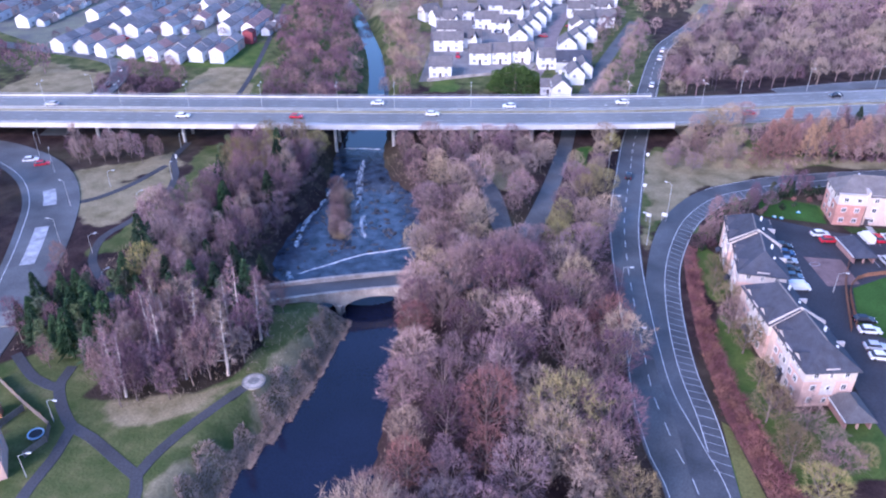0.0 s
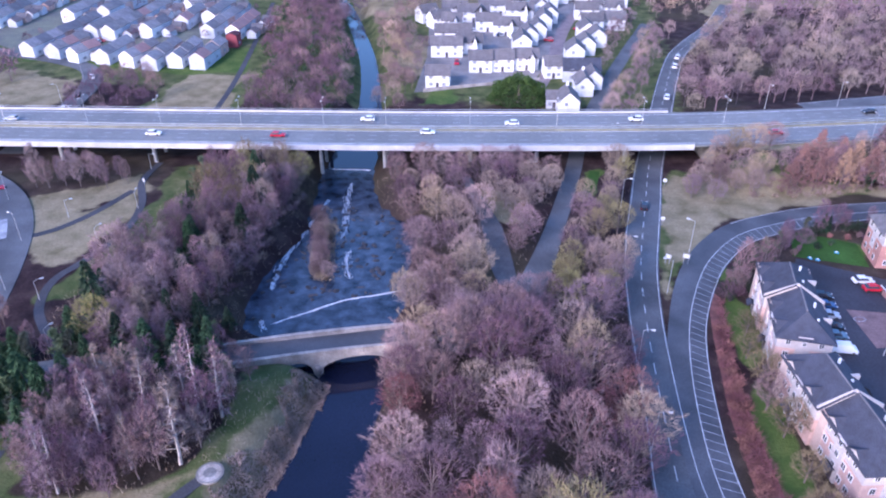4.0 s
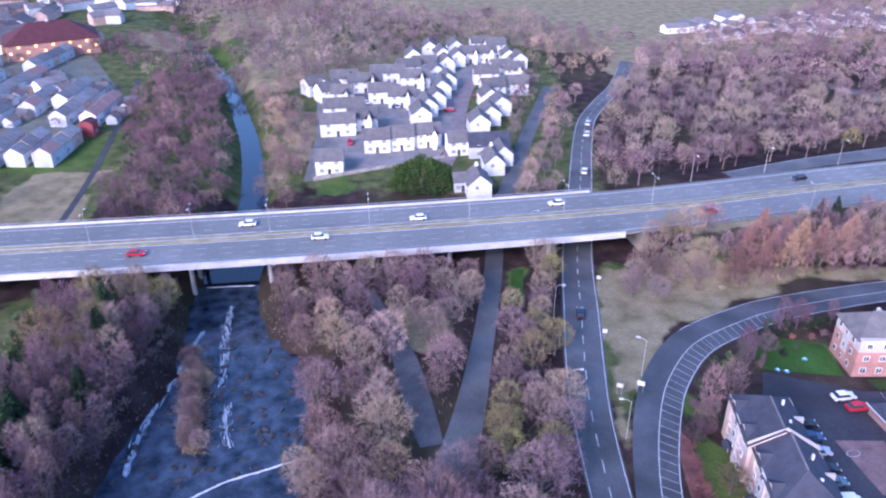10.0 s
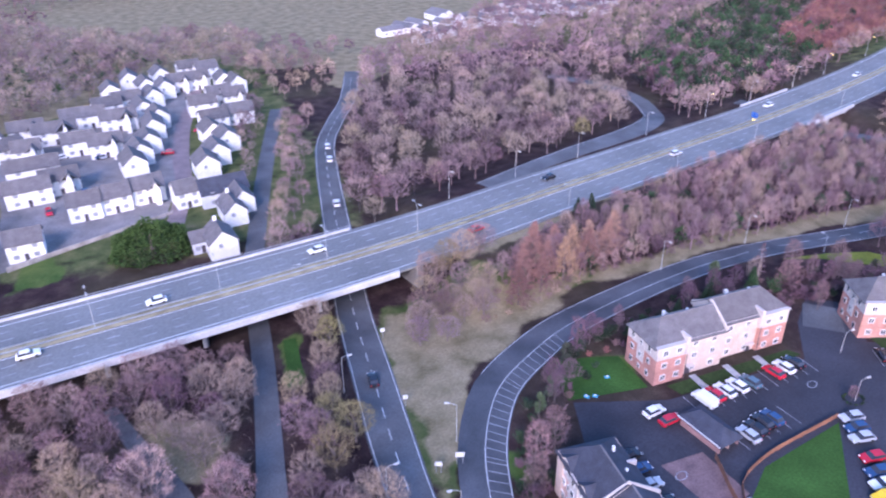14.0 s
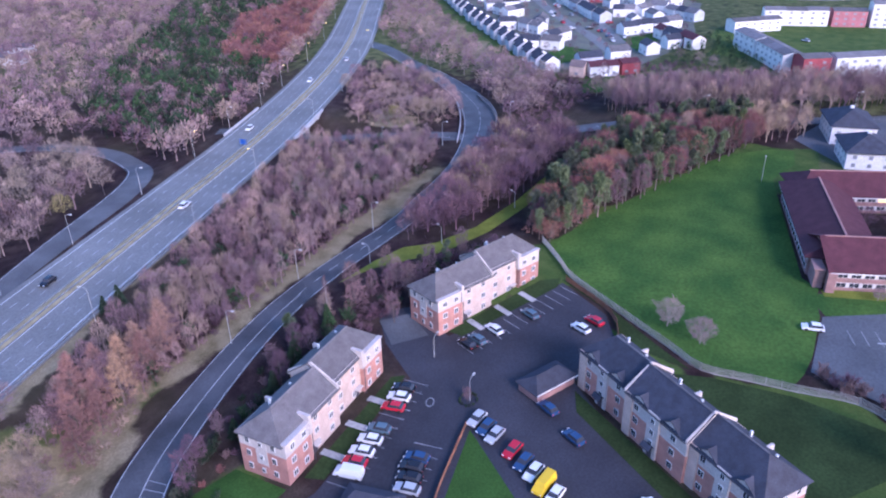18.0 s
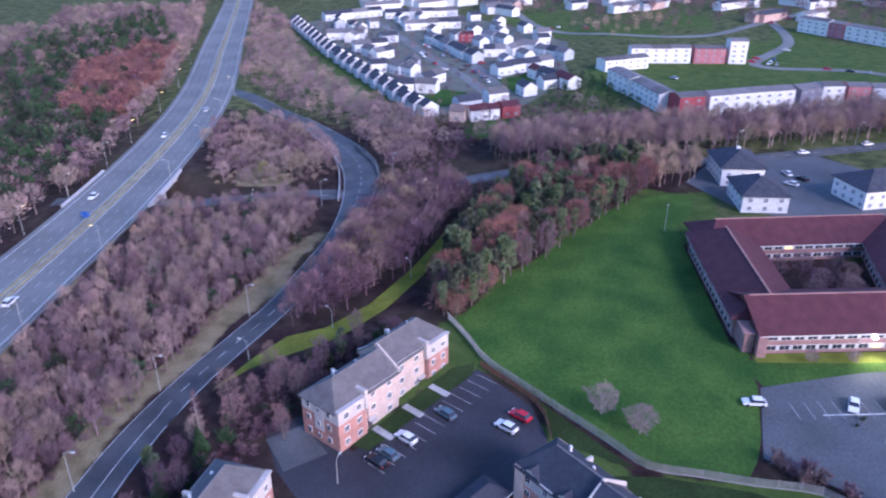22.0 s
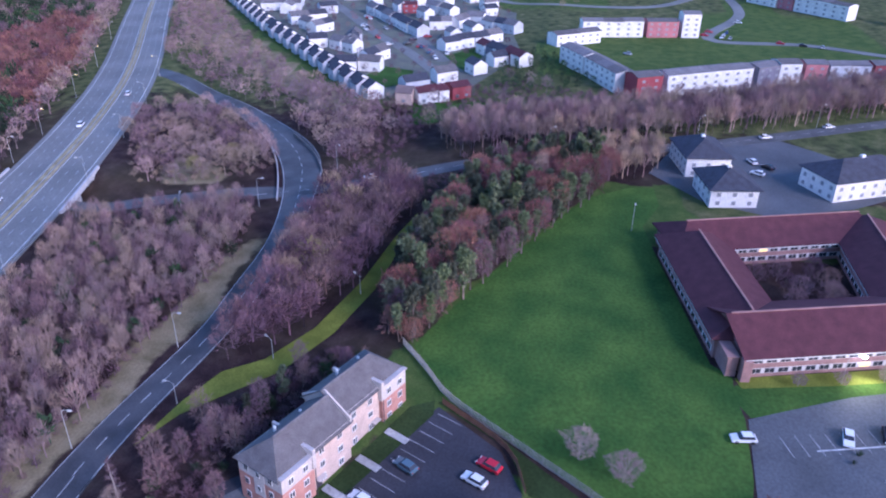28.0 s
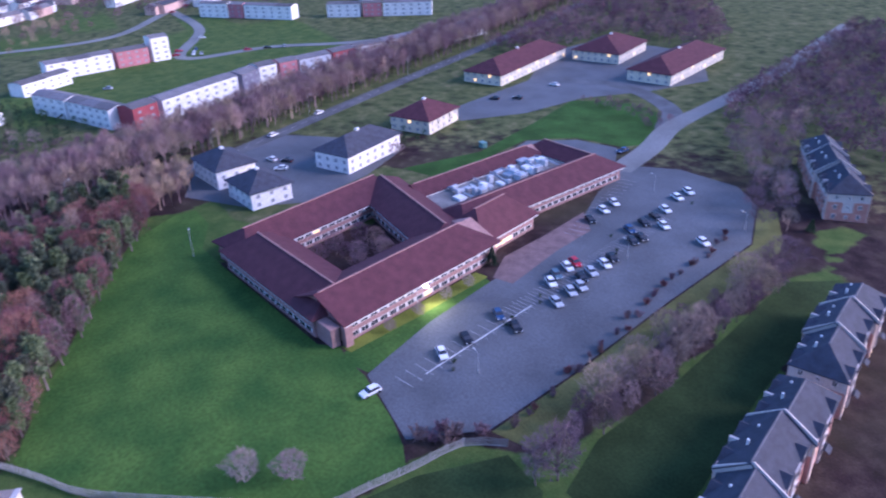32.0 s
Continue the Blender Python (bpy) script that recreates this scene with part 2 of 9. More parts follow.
def ribbon(name, pts, half, material, lift=0.06, z=None, label="", category="", thick=0.0, step=4.0, kind="structure"):
    line = smooth_line(pts, step)
    n = normals(line)
    w = line[:, 2] if line.shape[1] > 2 else np.full(len(line), half)
    cols = [-1, -0.5, 0, 0.5, 1]
    verts = []
    for k in cols:
        xy = line[:, :2] + n * (w * k)[:, None]
        zz = (height(xy[:, 0], xy[:, 1]) + lift) if z is None else np.full(len(xy), z)
        verts += [(a, b, c) for (a, b), c in zip(xy, zz)]
    m = len(line)
    if z is None:
        zz = np.array([v[2] for v in verts]).reshape(len(cols), m)
        top = zz.max(0)
        verts = [(v[0], v[1], float(top[i % m])) for i, v in enumerate(verts)]
    faces = [(c * m + i, (c + 1) * m + i, (c + 1) * m + i + 1, c * m + i + 1)[::-1] for c in range(len(cols) - 1) for i in range(m - 1)]
    base = len(verts)
    for c, flip in ((0, False), (len(cols) - 1, True)):
        off = len(verts)
        verts += [(v[0], v[1], v[2] - 0.5) for v in verts[c * m : c * m + m]]
        faces += [((c * m + i, c * m + i + 1, off + i + 1, off + i) if flip else (c * m + i + 1, c * m + i, off + i, off + i + 1)) for i in range(m - 1)]
    ob = link(name, verts, faces, material)
    return tagged(ob, label, category, "", kind)


# ---- ground ----
def ground_lines(lo, hi, step, far):
    core = list(np.arange(lo, hi + 0.1, step))
    out, s = [], step
    a, b = lo, hi
    left, right = [], []
    while a > -far or b < far:
        s *= 1.18
        a, b = a - s, b + s
        left.append(a), right.append(b)
    return np.array(left[::-1] + core + right)


gx, gy = ground_lines(-160, 330, 2.5, 3800), ground_lines(60, 440, 2.5, 3800)
GX, GY = np.meshgrid(gx, gy, indexing="ij")
GZ = ground(GX, GY)
nx, ny = GX.shape
gme = bpy.data.meshes.new("ground")
idx = np.arange(nx * ny).reshape(nx, ny)
quads = np.stack([idx[:-1, :-1], idx[1:, :-1], idx[1:, 1:], idx[:-1, 1:]], -1).reshape(-1, 4)
gme.from_pydata(np.stack([GX, GY, GZ], -1).reshape(-1, 3).tolist(), [], quads.tolist())
gme.shade_smooth()
ground_ob = tagged(new("ground", gme), "rough winter ground of dry grass and leaf litter", "ground", "", "structure")


def soft_zone(polys, edge):
    w = np.zeros(GX.shape)
    wob = 2.2 * np.sin(GX / 5.3 + np.sin(GY / 7.1)) * np.sin(GY / 4.7)
    for p in polys:
        d, _ = near_line(GX, GY, np.array(p + p[:1], float))
        w = np.maximum(w, ease(np.where(inside(GX, GY, p), d, -d) + wob, -edge, edge))
    return w


# mown lawn, dry grass and reed; the rest is leaf litter
LAWN = [[(147, 158), (155, 141), (160, 118), (166, 98), (174, 72), (168, 60), (158, 84), (149, 109), (138, 134), (134, 152)], [(92, 243), (108, 249), (107, 252), (94, 254)], [(73.5, 168), (77.5, 156), (97, 156), (95.5, 171), (80, 173), (78, 188), (77.5, 236), (73, 236)],
        [(152, 240), (158, 250), (166, 246), (190, 236), (198, 229), (184, 217), (180, 225)],
        [(163, 185), (165, 160), (158, 150), (150, 140), (168, 95), (172, 60), (190, 40), (180, 40), (150, 100), (130, 150), (134, 166), (150, 190)],
        [(194, 234), (205, 230), (232, 219), (262, 207), (290, 193), (292, 176), (262, 168), (244, 190), (205, 180), (196, 200)],
        [(168, 200), (160, 188), (158, 207), (172, 216)], [(45.5, 268), (49, 268), (50, 284), (47, 284)],
        [(-110, 460), (-99, 502), (-81, 528), (-62, 486), (-72, 455)],
        [(-170, 345), (-96, 343), (-78, 345), (-84, 372), (-92, 372), (-98, 346), (-170, 350)], [(-8, 325), (2, 326), (0, 345), (-6, 345)], [(66, 168), (69, 166), (70, 150), (67, 150)],
        [(359, 275), (345, 290), (463, 385), (570, 452), (575, 444), (470, 370)], [(402, 225), (430, 100), (445, 60), (570, 60), (600, 120), (520, 160), (460, 230)],
        [(405, 300), (430, 275), (400, 262), (385, 280)], [(590, 300), (560, 220), (640, 160), (640, 190), (610, 240), (700, 320)]]
TAN = [[(-33, 157), (-26, 155.4), (-18, 160), (-13, 166), (-14, 163), (-20, 155), (-27, 152.4), (-32, 154.4)], [(118, 276.4), (146, 279), (166, 279.2), (195, 276.6), (215, 277.3), (236, 279), (236, 282.5), (207, 284), (184, 283), (163, 285), (140, 283.5), (118, 281.5)], [(-36, 404), (-19, 395), (-11, 352), (-17, 346), (-26, 372)], [(-100, 560), (300, 560), (600, 900), (-400, 1000)], [(-40, 420), (-140, 520), (-60, 560), (30, 540), (60, 510)], [(60, 500), (90, 485), (180, 490), (260, 520), (180, 580), (60, 560)], [(62, 222), (66, 238), (78, 256), (105, 276), (118, 282), (88, 284), (69, 287), (66, 262)], [(-100, 301), (-97, 344), (-77, 344), (-72, 312), (-80, 298)],
       [(-85, 228), (-70, 255), (-66, 245), (-64, 232), (-68, 212), (-74, 214)], [(-95, 243), (-75, 262), (-72, 250), (-76, 240), (-86, 232)], [(-6, 168), (1, 180), (-1, 172), (-5, 155), (-12, 142), (-18, 132), (-8, 132)],
       [(-16, 132), (-15, 140), (-10, 158), (-9, 166), (-7, 180), (-6, 188), (0, 188), (1, 180), (-1, 166), (-3, 158), (-8, 140), (-9, 132)], [(-50, 655), (-10, 662), (54, 600), (120, 590), (170, 560), (120, 510), (70, 505), (40, 530), (0, 560)],
       [(-160, 300), (-128, 300), (-132, 325), (-165, 335)], [(108, 440), (130, 470), (180, 480), (230, 500), (150, 520), (110, 490), (98, 455)], [(340, 298), (355, 290), (470, 400), (580, 466), (560, 480), (450, 420)],
       [(80, 296), (135, 312), (190, 326), (190, 322), (140, 308), (100, 294)], [(262, 322), (285, 330), (280, 312), (268, 306)], [(20, 268), (30, 262), (30, 240), (22, 256)]]
OLIVE = [[(-62, 150), (-60, 163), (-50, 172), (-42, 178), (-38, 168), (-37, 158), (-34, 155.6), (-26, 154), (-19, 159), (-14, 168), (-12, 176), (-16, 186), (-17, 193), (-4, 195), (-2, 175), (-8, 150), (-20, 148), (-36, 146)], [(258, 190), (292, 182), (290, 120), (272, 108), (258, 128), (246, 170)], [(124, 280), (90, 276), (72, 262), (66, 240), (62, 226), (68, 290), (100, 288)], [(-44, 150), (-40, 158), (-36, 152), (-30, 150), (-22, 152), (-12, 166), (-9, 174), (-14, 184), (-6, 188), (-2, 172), (-3, 158), (-8, 144), (-16, 132), (-50, 130)], [(-62, 250), (-68, 270), (-40, 268), (-48, 240), (-56, 226), (-58, 205), (-66, 200), (-64, 225)], [(-104, 300), (-98, 344), (-70, 345), (-68, 305)], [(64, 222), (60, 250), (66, 285), (70, 262), (68, 240)]]
for key, polys, edge in (("lawn", LAWN, 1.6), ("tan", TAN, 3.5), ("olive", OLIVE, 2.0)):
    at = gme.attributes.new(key, "FLOAT", "POINT")
    weight = soft_zone(polys, edge)
    if key == "olive":
        weight = np.maximum(weight, np.maximum(ease(np.hypot(GX - 90, GY - 250), 200, 300), ease(GY, 318, 335) * ease(-GX, -90, -70)) * 0.6)
    at.data.foreach_set("value", weight.reshape(-1))


def ground_material():
    m = bpy.data.materials.new("winter_ground")
    m.use_nodes = True
    nt = m.node_tree
    b = nt.nodes["Principled BSDF"]
    b.inputs["Roughness"].default_value, b.inputs["Specular IOR Level"].default_value = 0.95, 0.12
    big, mid, small = noise_at(nt, 0.025, 5), noise_at(nt, 0.22, 4), noise_at(nt, 2.2, 3)
    litter = mix(nt, 1.0, ramp(nt, mid, [(0.3, (0.022, 0.012, 0.013)), (0.5, (0.042, 0.025, 0.025)), (0.72, (0.078, 0.052, 0.043))]), ramp(nt, small, [(0.2, (0.6, 0.6, 0.6)), (0.8, (1.3, 1.3, 1.3))]), "MULTIPLY")
    litter = mix(nt, ramp(nt, big, [(0.46, (0, 0, 0)), (0.64, (0.35, 0.35, 0.35))]), litter, (0.095, 0.09, 0.042))
    tan = mix(nt, 1.0, ramp(nt, mid, [(0.3, (0.17, 0.14, 0.075)), (0.55, (0.27, 0.22, 0.13)), (0.75, (0.33, 0.27, 0.17))]), ramp(nt, small, [(0.2, (0.7, 0.7, 0.7)), (0.8, (1.2, 1.2, 1.2))]), "MULTIPLY")
    lawn = mix(nt, 1.0, ramp(nt, mid, [(0.3, (0.045, 0.09, 0.02)), (0.7, (0.10, 0.135, 0.035))]), ramp(nt, small, [(0.2, (0.75, 0.75, 0.75)), (0.8, (1.2, 1.2, 1.2))]), "MULTIPLY")

    def zone(key):
        a = nt.nodes.new("ShaderNodeAttribute")
        a.attribute_name = key
        s = nt.nodes.new("ShaderNodeMath")
        s.operation = "MULTIPLY_ADD"
        nt.links.new(mid, s.inputs[0])
        s.inputs[1].default_value = 0.9
        nt.links.new(a.outputs["Fac"], s.inputs[2])
        return ramp(nt, s.outputs[0], [(0.75, (0, 0, 0)), (1.0, (1, 1, 1))])

    olive = mix(nt, 1.0, ramp(nt, mid, [(0.3, (0.05, 0.075, 0.022)), (0.55, (0.10, 0.112, 0.042)), (0.75, (0.18, 0.158, 0.08))]), ramp(nt, small, [(0.2, (0.75, 0.75, 0.75)), (0.8, (1.2, 1.2, 1.2))]), "MULTIPLY")
    col = mix(nt, zone("olive"), litter, olive)
    col = mix(nt, zone("tan"), col, tan)
    col = mix(nt, zone("lawn"), col, lawn)
    nt.links.new(col, b.inputs["Base Color"])
    bp = nt.nodes.new("ShaderNodeBump")
    bp.inputs["Strength"].default_value, bp.inputs["Distance"].default_value = 0.7, 0.15
    nt.links.new(small, bp.inputs["Height"])
    nt.links.new(bp.outputs["Normal"], b.inputs["Normal"])
    return m


gme.materials.append(ground_material())

WATERMAT = mat("river_water", (0.010, 0.013, 0.030), 0.05, 0.05, 0.3, 60, 0.05, bump_dist=0.01, spec=0.36)
ribbon("river", [(x, y, w + min(5, w * 0.55)) for x, y, w in RIVER], 1, WATERMAT, z=WATER, step=8.0, label="dark slow river water reflecting the evening sky", category="river")
RAPIDS = mat("broken_river_water", (0.018, 0.03, 0.055), 0.2, 0.35, 0.6, 6, 0.5, second=(0.045, 0.062, 0.09), bump_dist=0.05, spec=0.42)
ribbon("river_rapids", [(x, y, w + min(5, w * 0.55)) for x, y, w in RIVER if 205 < y < 284], 1, RAPIDS, z=WATER + 0.04, step=4.0, label="shallow broken water tumbling over stones", category="river")

# ---- roads ----
MAIN = [(64, 40, 5.5), (64.5, 100, 5.2), (65, 145, 5), (62, 160, 5.0), (59.6, 172, 4.0), (58.8, 184, 3.4), (57.9, 202, 3.3), (57.5, 216, 3.4), (57.7, 232, 3.7), (59, 247.5, 4.0), (61, 265, 4.0), (63.5, 288, 3.9), (67, 310, 3.8), (71, 335, 3.6), (76, 365, 3.4), (81, 388, 3.2), (90, 410, 3.2), (100, 432, 3.2), (112, 470, 3.2)]
ribbon("road_main", MAIN, 4, ASPHALT, label="two-lane tarmac road passing under the motorway bridge", category="road")
SLIP = [(67.5, 146, 3.2), (66.3, 165, 3.6), (64.5, 178, 3.6), (63.9, 190, 3.7), (64.2, 203, 3.6), (65.5, 215, 3.6), (68.5, 228, 4.0), (73, 240, 4.2), (81, 252, 4.4), (92, 260, 4.4), (104, 266, 4.2), (124, 271, 3.9), (146, 274, 3.6), (166, 274.3, 3.3), (195, 271.8, 3.2), (213, 272.2, 3.6), (236.5, 274, 3.6), (260, 279, 4.4), (282, 286, 6), (300, 296, 6.5), (321, 315, 5), (345, 345, 4), (365, 385, 4)]
ribbon("road_slip", SLIP, 4, ASPHALT_WET, lift=0.09, label="curving tarmac slip road with white hatched markings", category="road")
SIDE = [(20, 200, 3), (29, 210, 3), (33.5, 218, 3.1), (36.2, 230, 2.8), (38.7, 247.5, 2.3), (41.4, 270, 2.2), (43, 286, 2.2), (45, 310, 2.2), (50, 335, 2.4), (60, 380, 2.4), (72, 430, 2.4)]
ribbon("road_side", SIDE, 3, ASPHALT, lift=0.07, label="narrow quiet lane between bare trees", category="road")
UNDER = [(228, 362, 3), (240, 335, 3), (251.5, 317.6, 3), (261, 301, 3), (266, 288, 3)]
ribbon("road_underpass", UNDER, 3, ASPHALT, lift=0.07, label="link road passing below the motorway", category="road")
BUS = [(262, 292, 3.4), (275, 268, 3.4), (294, 239, 3.4), (323, 176.5, 3.4), (338.7, 146.4, 3.4), (373, 88, 3.4), (430, -10, 3.4), (500, -130, 3.4)]
ribbon("road_back", BUS, 3, ASPHALT, lift=0.11, label="straight two-lane road behind the trees", category="road")

# ---- motorway bridge ----
def deck_strip(name, lo, hi, z0, z1, material, first, last, label, category, kind="structure"):
    line = MOTORWAY[first:last]
    n = normals(MOTORWAY)[first:last]
    verts, m = [], len(line)
    for k, z in ((lo, z1), (hi, z1), (hi, z0), (lo, z0)):
        verts += [(*p, z) for p in (line[:, :2] + n * k)]
    faces = [(c * m + i, c * m + i + 1, ((c + 1) % 4) * m + i + 1, ((c + 1) % 4) * m + i) for c in range(4) for i in range(m - 1)]
    faces += [(0, m, 2 * m, 3 * m), (m - 1, 4 * m - 1, 3 * m - 1, 2 * m - 1)]
    ob = link(name, verts, faces, material)
    return tagged(ob, label, category, "", kind)


def mw_index(x):
    return int(np.argmin(np.abs(MOTORWAY[:, 0] - x)))


deck_strip("motorway", -12.2, 12.2, DECK - 0.5, DECK, ASPHALT_PALE, 0, len(MOTORWAY), "wide worn grey motorway carriageway", "motorway")

# ---- motorway furniture, bridge, weir ----
from mathutils.geometry import delaunay_2d_cdt

PARAPET = mat("grey_parapet", (0.52, 0.50, 0.50), 0.8, 0.3, 0.15, 12, 0.1)
NM = normals(MOTORWAY)
B0, B1 = mw_index(-190), mw_index(80)


def at_motorway(x, off):
    i = mw_index(x)
    return (*(MOTORWAY[i, :2] + NM[i] * off), math.atan2(NM[i, 1], NM[i, 0]) - math.pi / 2)


bridge = thing("motorway_bridge", pose(0, 0, 0), "long concrete motorway bridge on slender grey piers", "bridge", kind="structure")
# deck_beam takes the darker concrete, the edge beams the pale parapet colour
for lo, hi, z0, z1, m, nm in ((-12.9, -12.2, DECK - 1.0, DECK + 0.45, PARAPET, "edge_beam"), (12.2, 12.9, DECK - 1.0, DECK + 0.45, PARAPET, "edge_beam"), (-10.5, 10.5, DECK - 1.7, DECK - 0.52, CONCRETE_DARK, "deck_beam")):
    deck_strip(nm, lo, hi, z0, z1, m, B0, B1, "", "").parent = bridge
for lo in (-12.62, 12.5):
    deck_strip("railing", lo, lo + 0.1, DECK + 1.0, DECK + 1.12, STEEL, B0, B1, "", "").parent = bridge
    for k in range(B0, B1):
        p = MOTORWAY[k, :2] + NM[k] * (lo + 0.05)
        part("railing_post", box(p[0] - 0.05, p[0] + 0.05, p[1] - 0.05, p[1] + 0.05, DECK + 0.4, DECK + 1.04), STEEL, bridge)
for px in (-134, -104, -76, -53.5, -31, -9.5, 12.4, 34.7, 57):
    for off in (-8.0, -0.5, 7.0):
        x, y, a = at_motorway(px + off * 0.14, off)
        z0 = max(gz(x, y), WATER - 1) - 0.6
        bm = bmesh.new()
        add_tube(bm, (x, y, z0), (x, y, DECK - 1.6), 0.55, 0.55, 10)
        part("pier", bm, CONCRETE, bridge, smooth=False)
        bm = box(-1.1, 1.1, -1.2, 1.2, DECK - 2.1, DECK - 1.55, 0.1)
        bm.transform(pose(x, y, 0, 0, 0, math.degrees(a)))
        part("pier_head", bm, CONCRETE, bridge)
for px in (79, ):
    x, y, a = at_motorway(px, 0)
    bm = box(-0.8, 0.8, -12.4, 12.4, gz(x, y) - 3.5, DECK - 0.55)
    bm.transform(pose(x, y, 0, 0, 0, math.degrees(a)))
    part("abutment", bm, CONCRETE_DARK, bridge)
small_bridge = thing("underpass_bridge", pose(0, 0, 0), "short concrete bridge carrying the motorway over a link road", "bridge", kind="structure")
for px in (238.5, 253.5):
    x, y, a = at_motorway(px, 0)
    bm = box(-0.5, 0.5, -13, 13, gz(x, y) - 3.0, DECK - 0.5)
    bm.transform(pose(x, y, 0, 0, 0, math.degrees(a)))
    part("abutment", bm, CONCRETE, small_bridge)
for lo in (-12.9, 12.2):
    deck_strip("edge_beam", lo, lo + 0.7, DECK - 1.0, DECK + 0.5, PARAPET, mw_index(230), mw_index(262), "", "").parent = small_bridge

# carriageway markings and central reserve
for off, w in ((-10.6, 0.2), (-1.9, 0.2), (1.9, 0.2), (10.6, 0.2)):
    deck_strip("edge_line", off - w / 2, off + w / 2, DECK - 0.01, DECK + 0.008, PAINT, 0, len(MOTORWAY), "white motorway edge line", "road marking")
verts, faces = [], []
for off in (-7.7, -4.8, 4.8, 7.7):
    for k in range(mw_index(-330), mw_index(520)):
        p, q = MOTORWAY[k, :2], MOTORWAY[k + 1, :2]
        d, n = (q - p), NM[k]
        b = len(verts)
        for s, e in ((0.2, -0.09), (0.62, -0.09), (0.62, 0.09), (0.2, 0.09)):
            r = p + d * s + n * (off + e)
            verts.append((r[0], r[1], DECK + 0.008))
        faces.append((b, b + 1, b + 2, b + 3))
tagged(link("lane_dashes", verts, faces, PAINT_WORN), "broken white lane lines on the motorway", "road marking", "", "structure")
RESERVE = mat("reserve_gravel", (0.34, 0.29, 0.17), 0.9, 0.3, 0.3, 10, 0.3)
deck_strip("central_reserve", -1.4, 1.4, DECK - 0.02, DECK + 0.1, RESERVE, 0, len(MOTORWAY), "buff gravel central reserve between carriageways", "central reserve")
barrier = thing("crash_barrier", pose(0, 0, 0), "galvanised steel crash barrier along the central reserve", "barrier", kind="structure")
for off in (-0.9, 0.8):
    deck_strip("rail", off, off + 0.1, DECK + 0.5, DECK + 0.82, STEEL, mw_index(-330), mw_index(640), "", "").parent = barrier
side = thing("crash_barrier", pose(0, 0, 0), "galvanised steel barrier along the hard shoulder", "barrier", kind="structure")
deck_strip("rail", -12.0, -11.9, DECK + 0.45, DECK + 0.8, STEEL, mw_index(100), mw_index(230), "", "").parent = side
for k in range(mw_index(100), mw_index(230)):
    p = MOTORWAY[k, :2] - NM[k] * 11.95
    part("barrier_post", box(p[0] - 0.06, p[0] + 0.06, p[1] - 0.06, p[1] + 0.06, DECK - 0.1, DECK + 0.6), STEEL, side)

# ---- stone arch bridge over the river ----
arch = thing("stone_bridge", pose(-3.6, 199.1, 0, 0, 0, 19.7), "old pale sandstone bridge with two arches and a tarmac deck", "bridge")
DECKZ = -2.2
spans = [(-4.7, 2.75, -5.7, 2.3), (6.4, 6.6, -5.7, 2.5)]


def arch_roof(x):
    for c, r, spring, h in spans:
        if abs(x - c) < r:
            return spring + h * math.sqrt(1 - ((x - c) / r) ** 2)
    return -9.0


xs = sorted(set([round(-26 + 0.4 * i, 2) for i in range(130)]))
for face_y, nm in ((-3.2, "spandrel_wall"), (2.7, "spandrel_wall")):
    bm = bmesh.new()
    for a, b in zip(xs, xs[1:]):
        top = DECKZ + 0.9 - 0.0016 * (a * a)
        lo_a, lo_b = arch_roof(a + 1e-3), arch_roof(b - 1e-3)
        vs = [bm.verts.new(p) for p in ((a, face_y, lo_a), (b, face_y, lo_b), (b, face_y, top), (a, face_y, top), (a, face_y + 0.5, lo_a), (b, face_y + 0.5, lo_b), (b, face_y + 0.5, top), (a, face_y + 0.5, top))]
        for f in ((0, 1, 2, 3), (7, 6, 5, 4), (3, 2, 6, 7), (1, 0, 4, 5)):
            bm.faces.new([vs[i] for i in f])
    bmesh.ops.remove_doubles(bm, verts=bm.verts[:], dist=0.001)
    part(nm, bm, SANDSTONE, arch)
bm = bmesh.new()
for a, b in zip(xs, xs[1:]):
    lo_a, lo_b = arch_roof(a + 1e-3), arch_roof(b - 1e-3)
    if lo_a > -8 and lo_b > -8:
        vs = [bm.verts.new(p) for p in ((a, -2.75, lo_a), (b, -2.75, lo_b), (b, 2.75, lo_b), (a, 2.75, lo_a))]
        bm.faces.new(vs)
bmesh.ops.remove_doubles(bm, verts=bm.verts[:], dist=0.001)
# vault and abutments are set darker than the sandstone faces
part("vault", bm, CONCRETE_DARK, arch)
part("pier", box(-1.85, -0.25, -3.1, 3.1, -9, -4.6, 0.1), SANDSTONE, arch)
bm = bmesh.new()
add_prism(bm, [(-1.8, -3.1), (-1.05, -4.4), (-0.3, -3.1)], -9, -4.6)
part("cutwater", bm, SANDSTONE, arch, "pointed stone cutwater")
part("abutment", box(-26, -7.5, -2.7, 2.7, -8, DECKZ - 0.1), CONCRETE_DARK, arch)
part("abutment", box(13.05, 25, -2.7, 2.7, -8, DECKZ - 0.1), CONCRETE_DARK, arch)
part("deck", box(-26, 25.5, -2.7, 2.7, DECKZ - 0.25, DECKZ), ASPHALT_WET, arch, "damp tarmac deck")
for y0 in (-3.32, 2.58):
    for k in range(25):
        x0 = -26 + k * 2.06
        z = DECKZ + 0.9 - 0.0016 * (x0 + 1) ** 2
        part("coping_stone", box(x0, x0 + 2.0, y0, y0 + 0.74, z, z + 0.16, 0.03), SANDSTONE, arch)
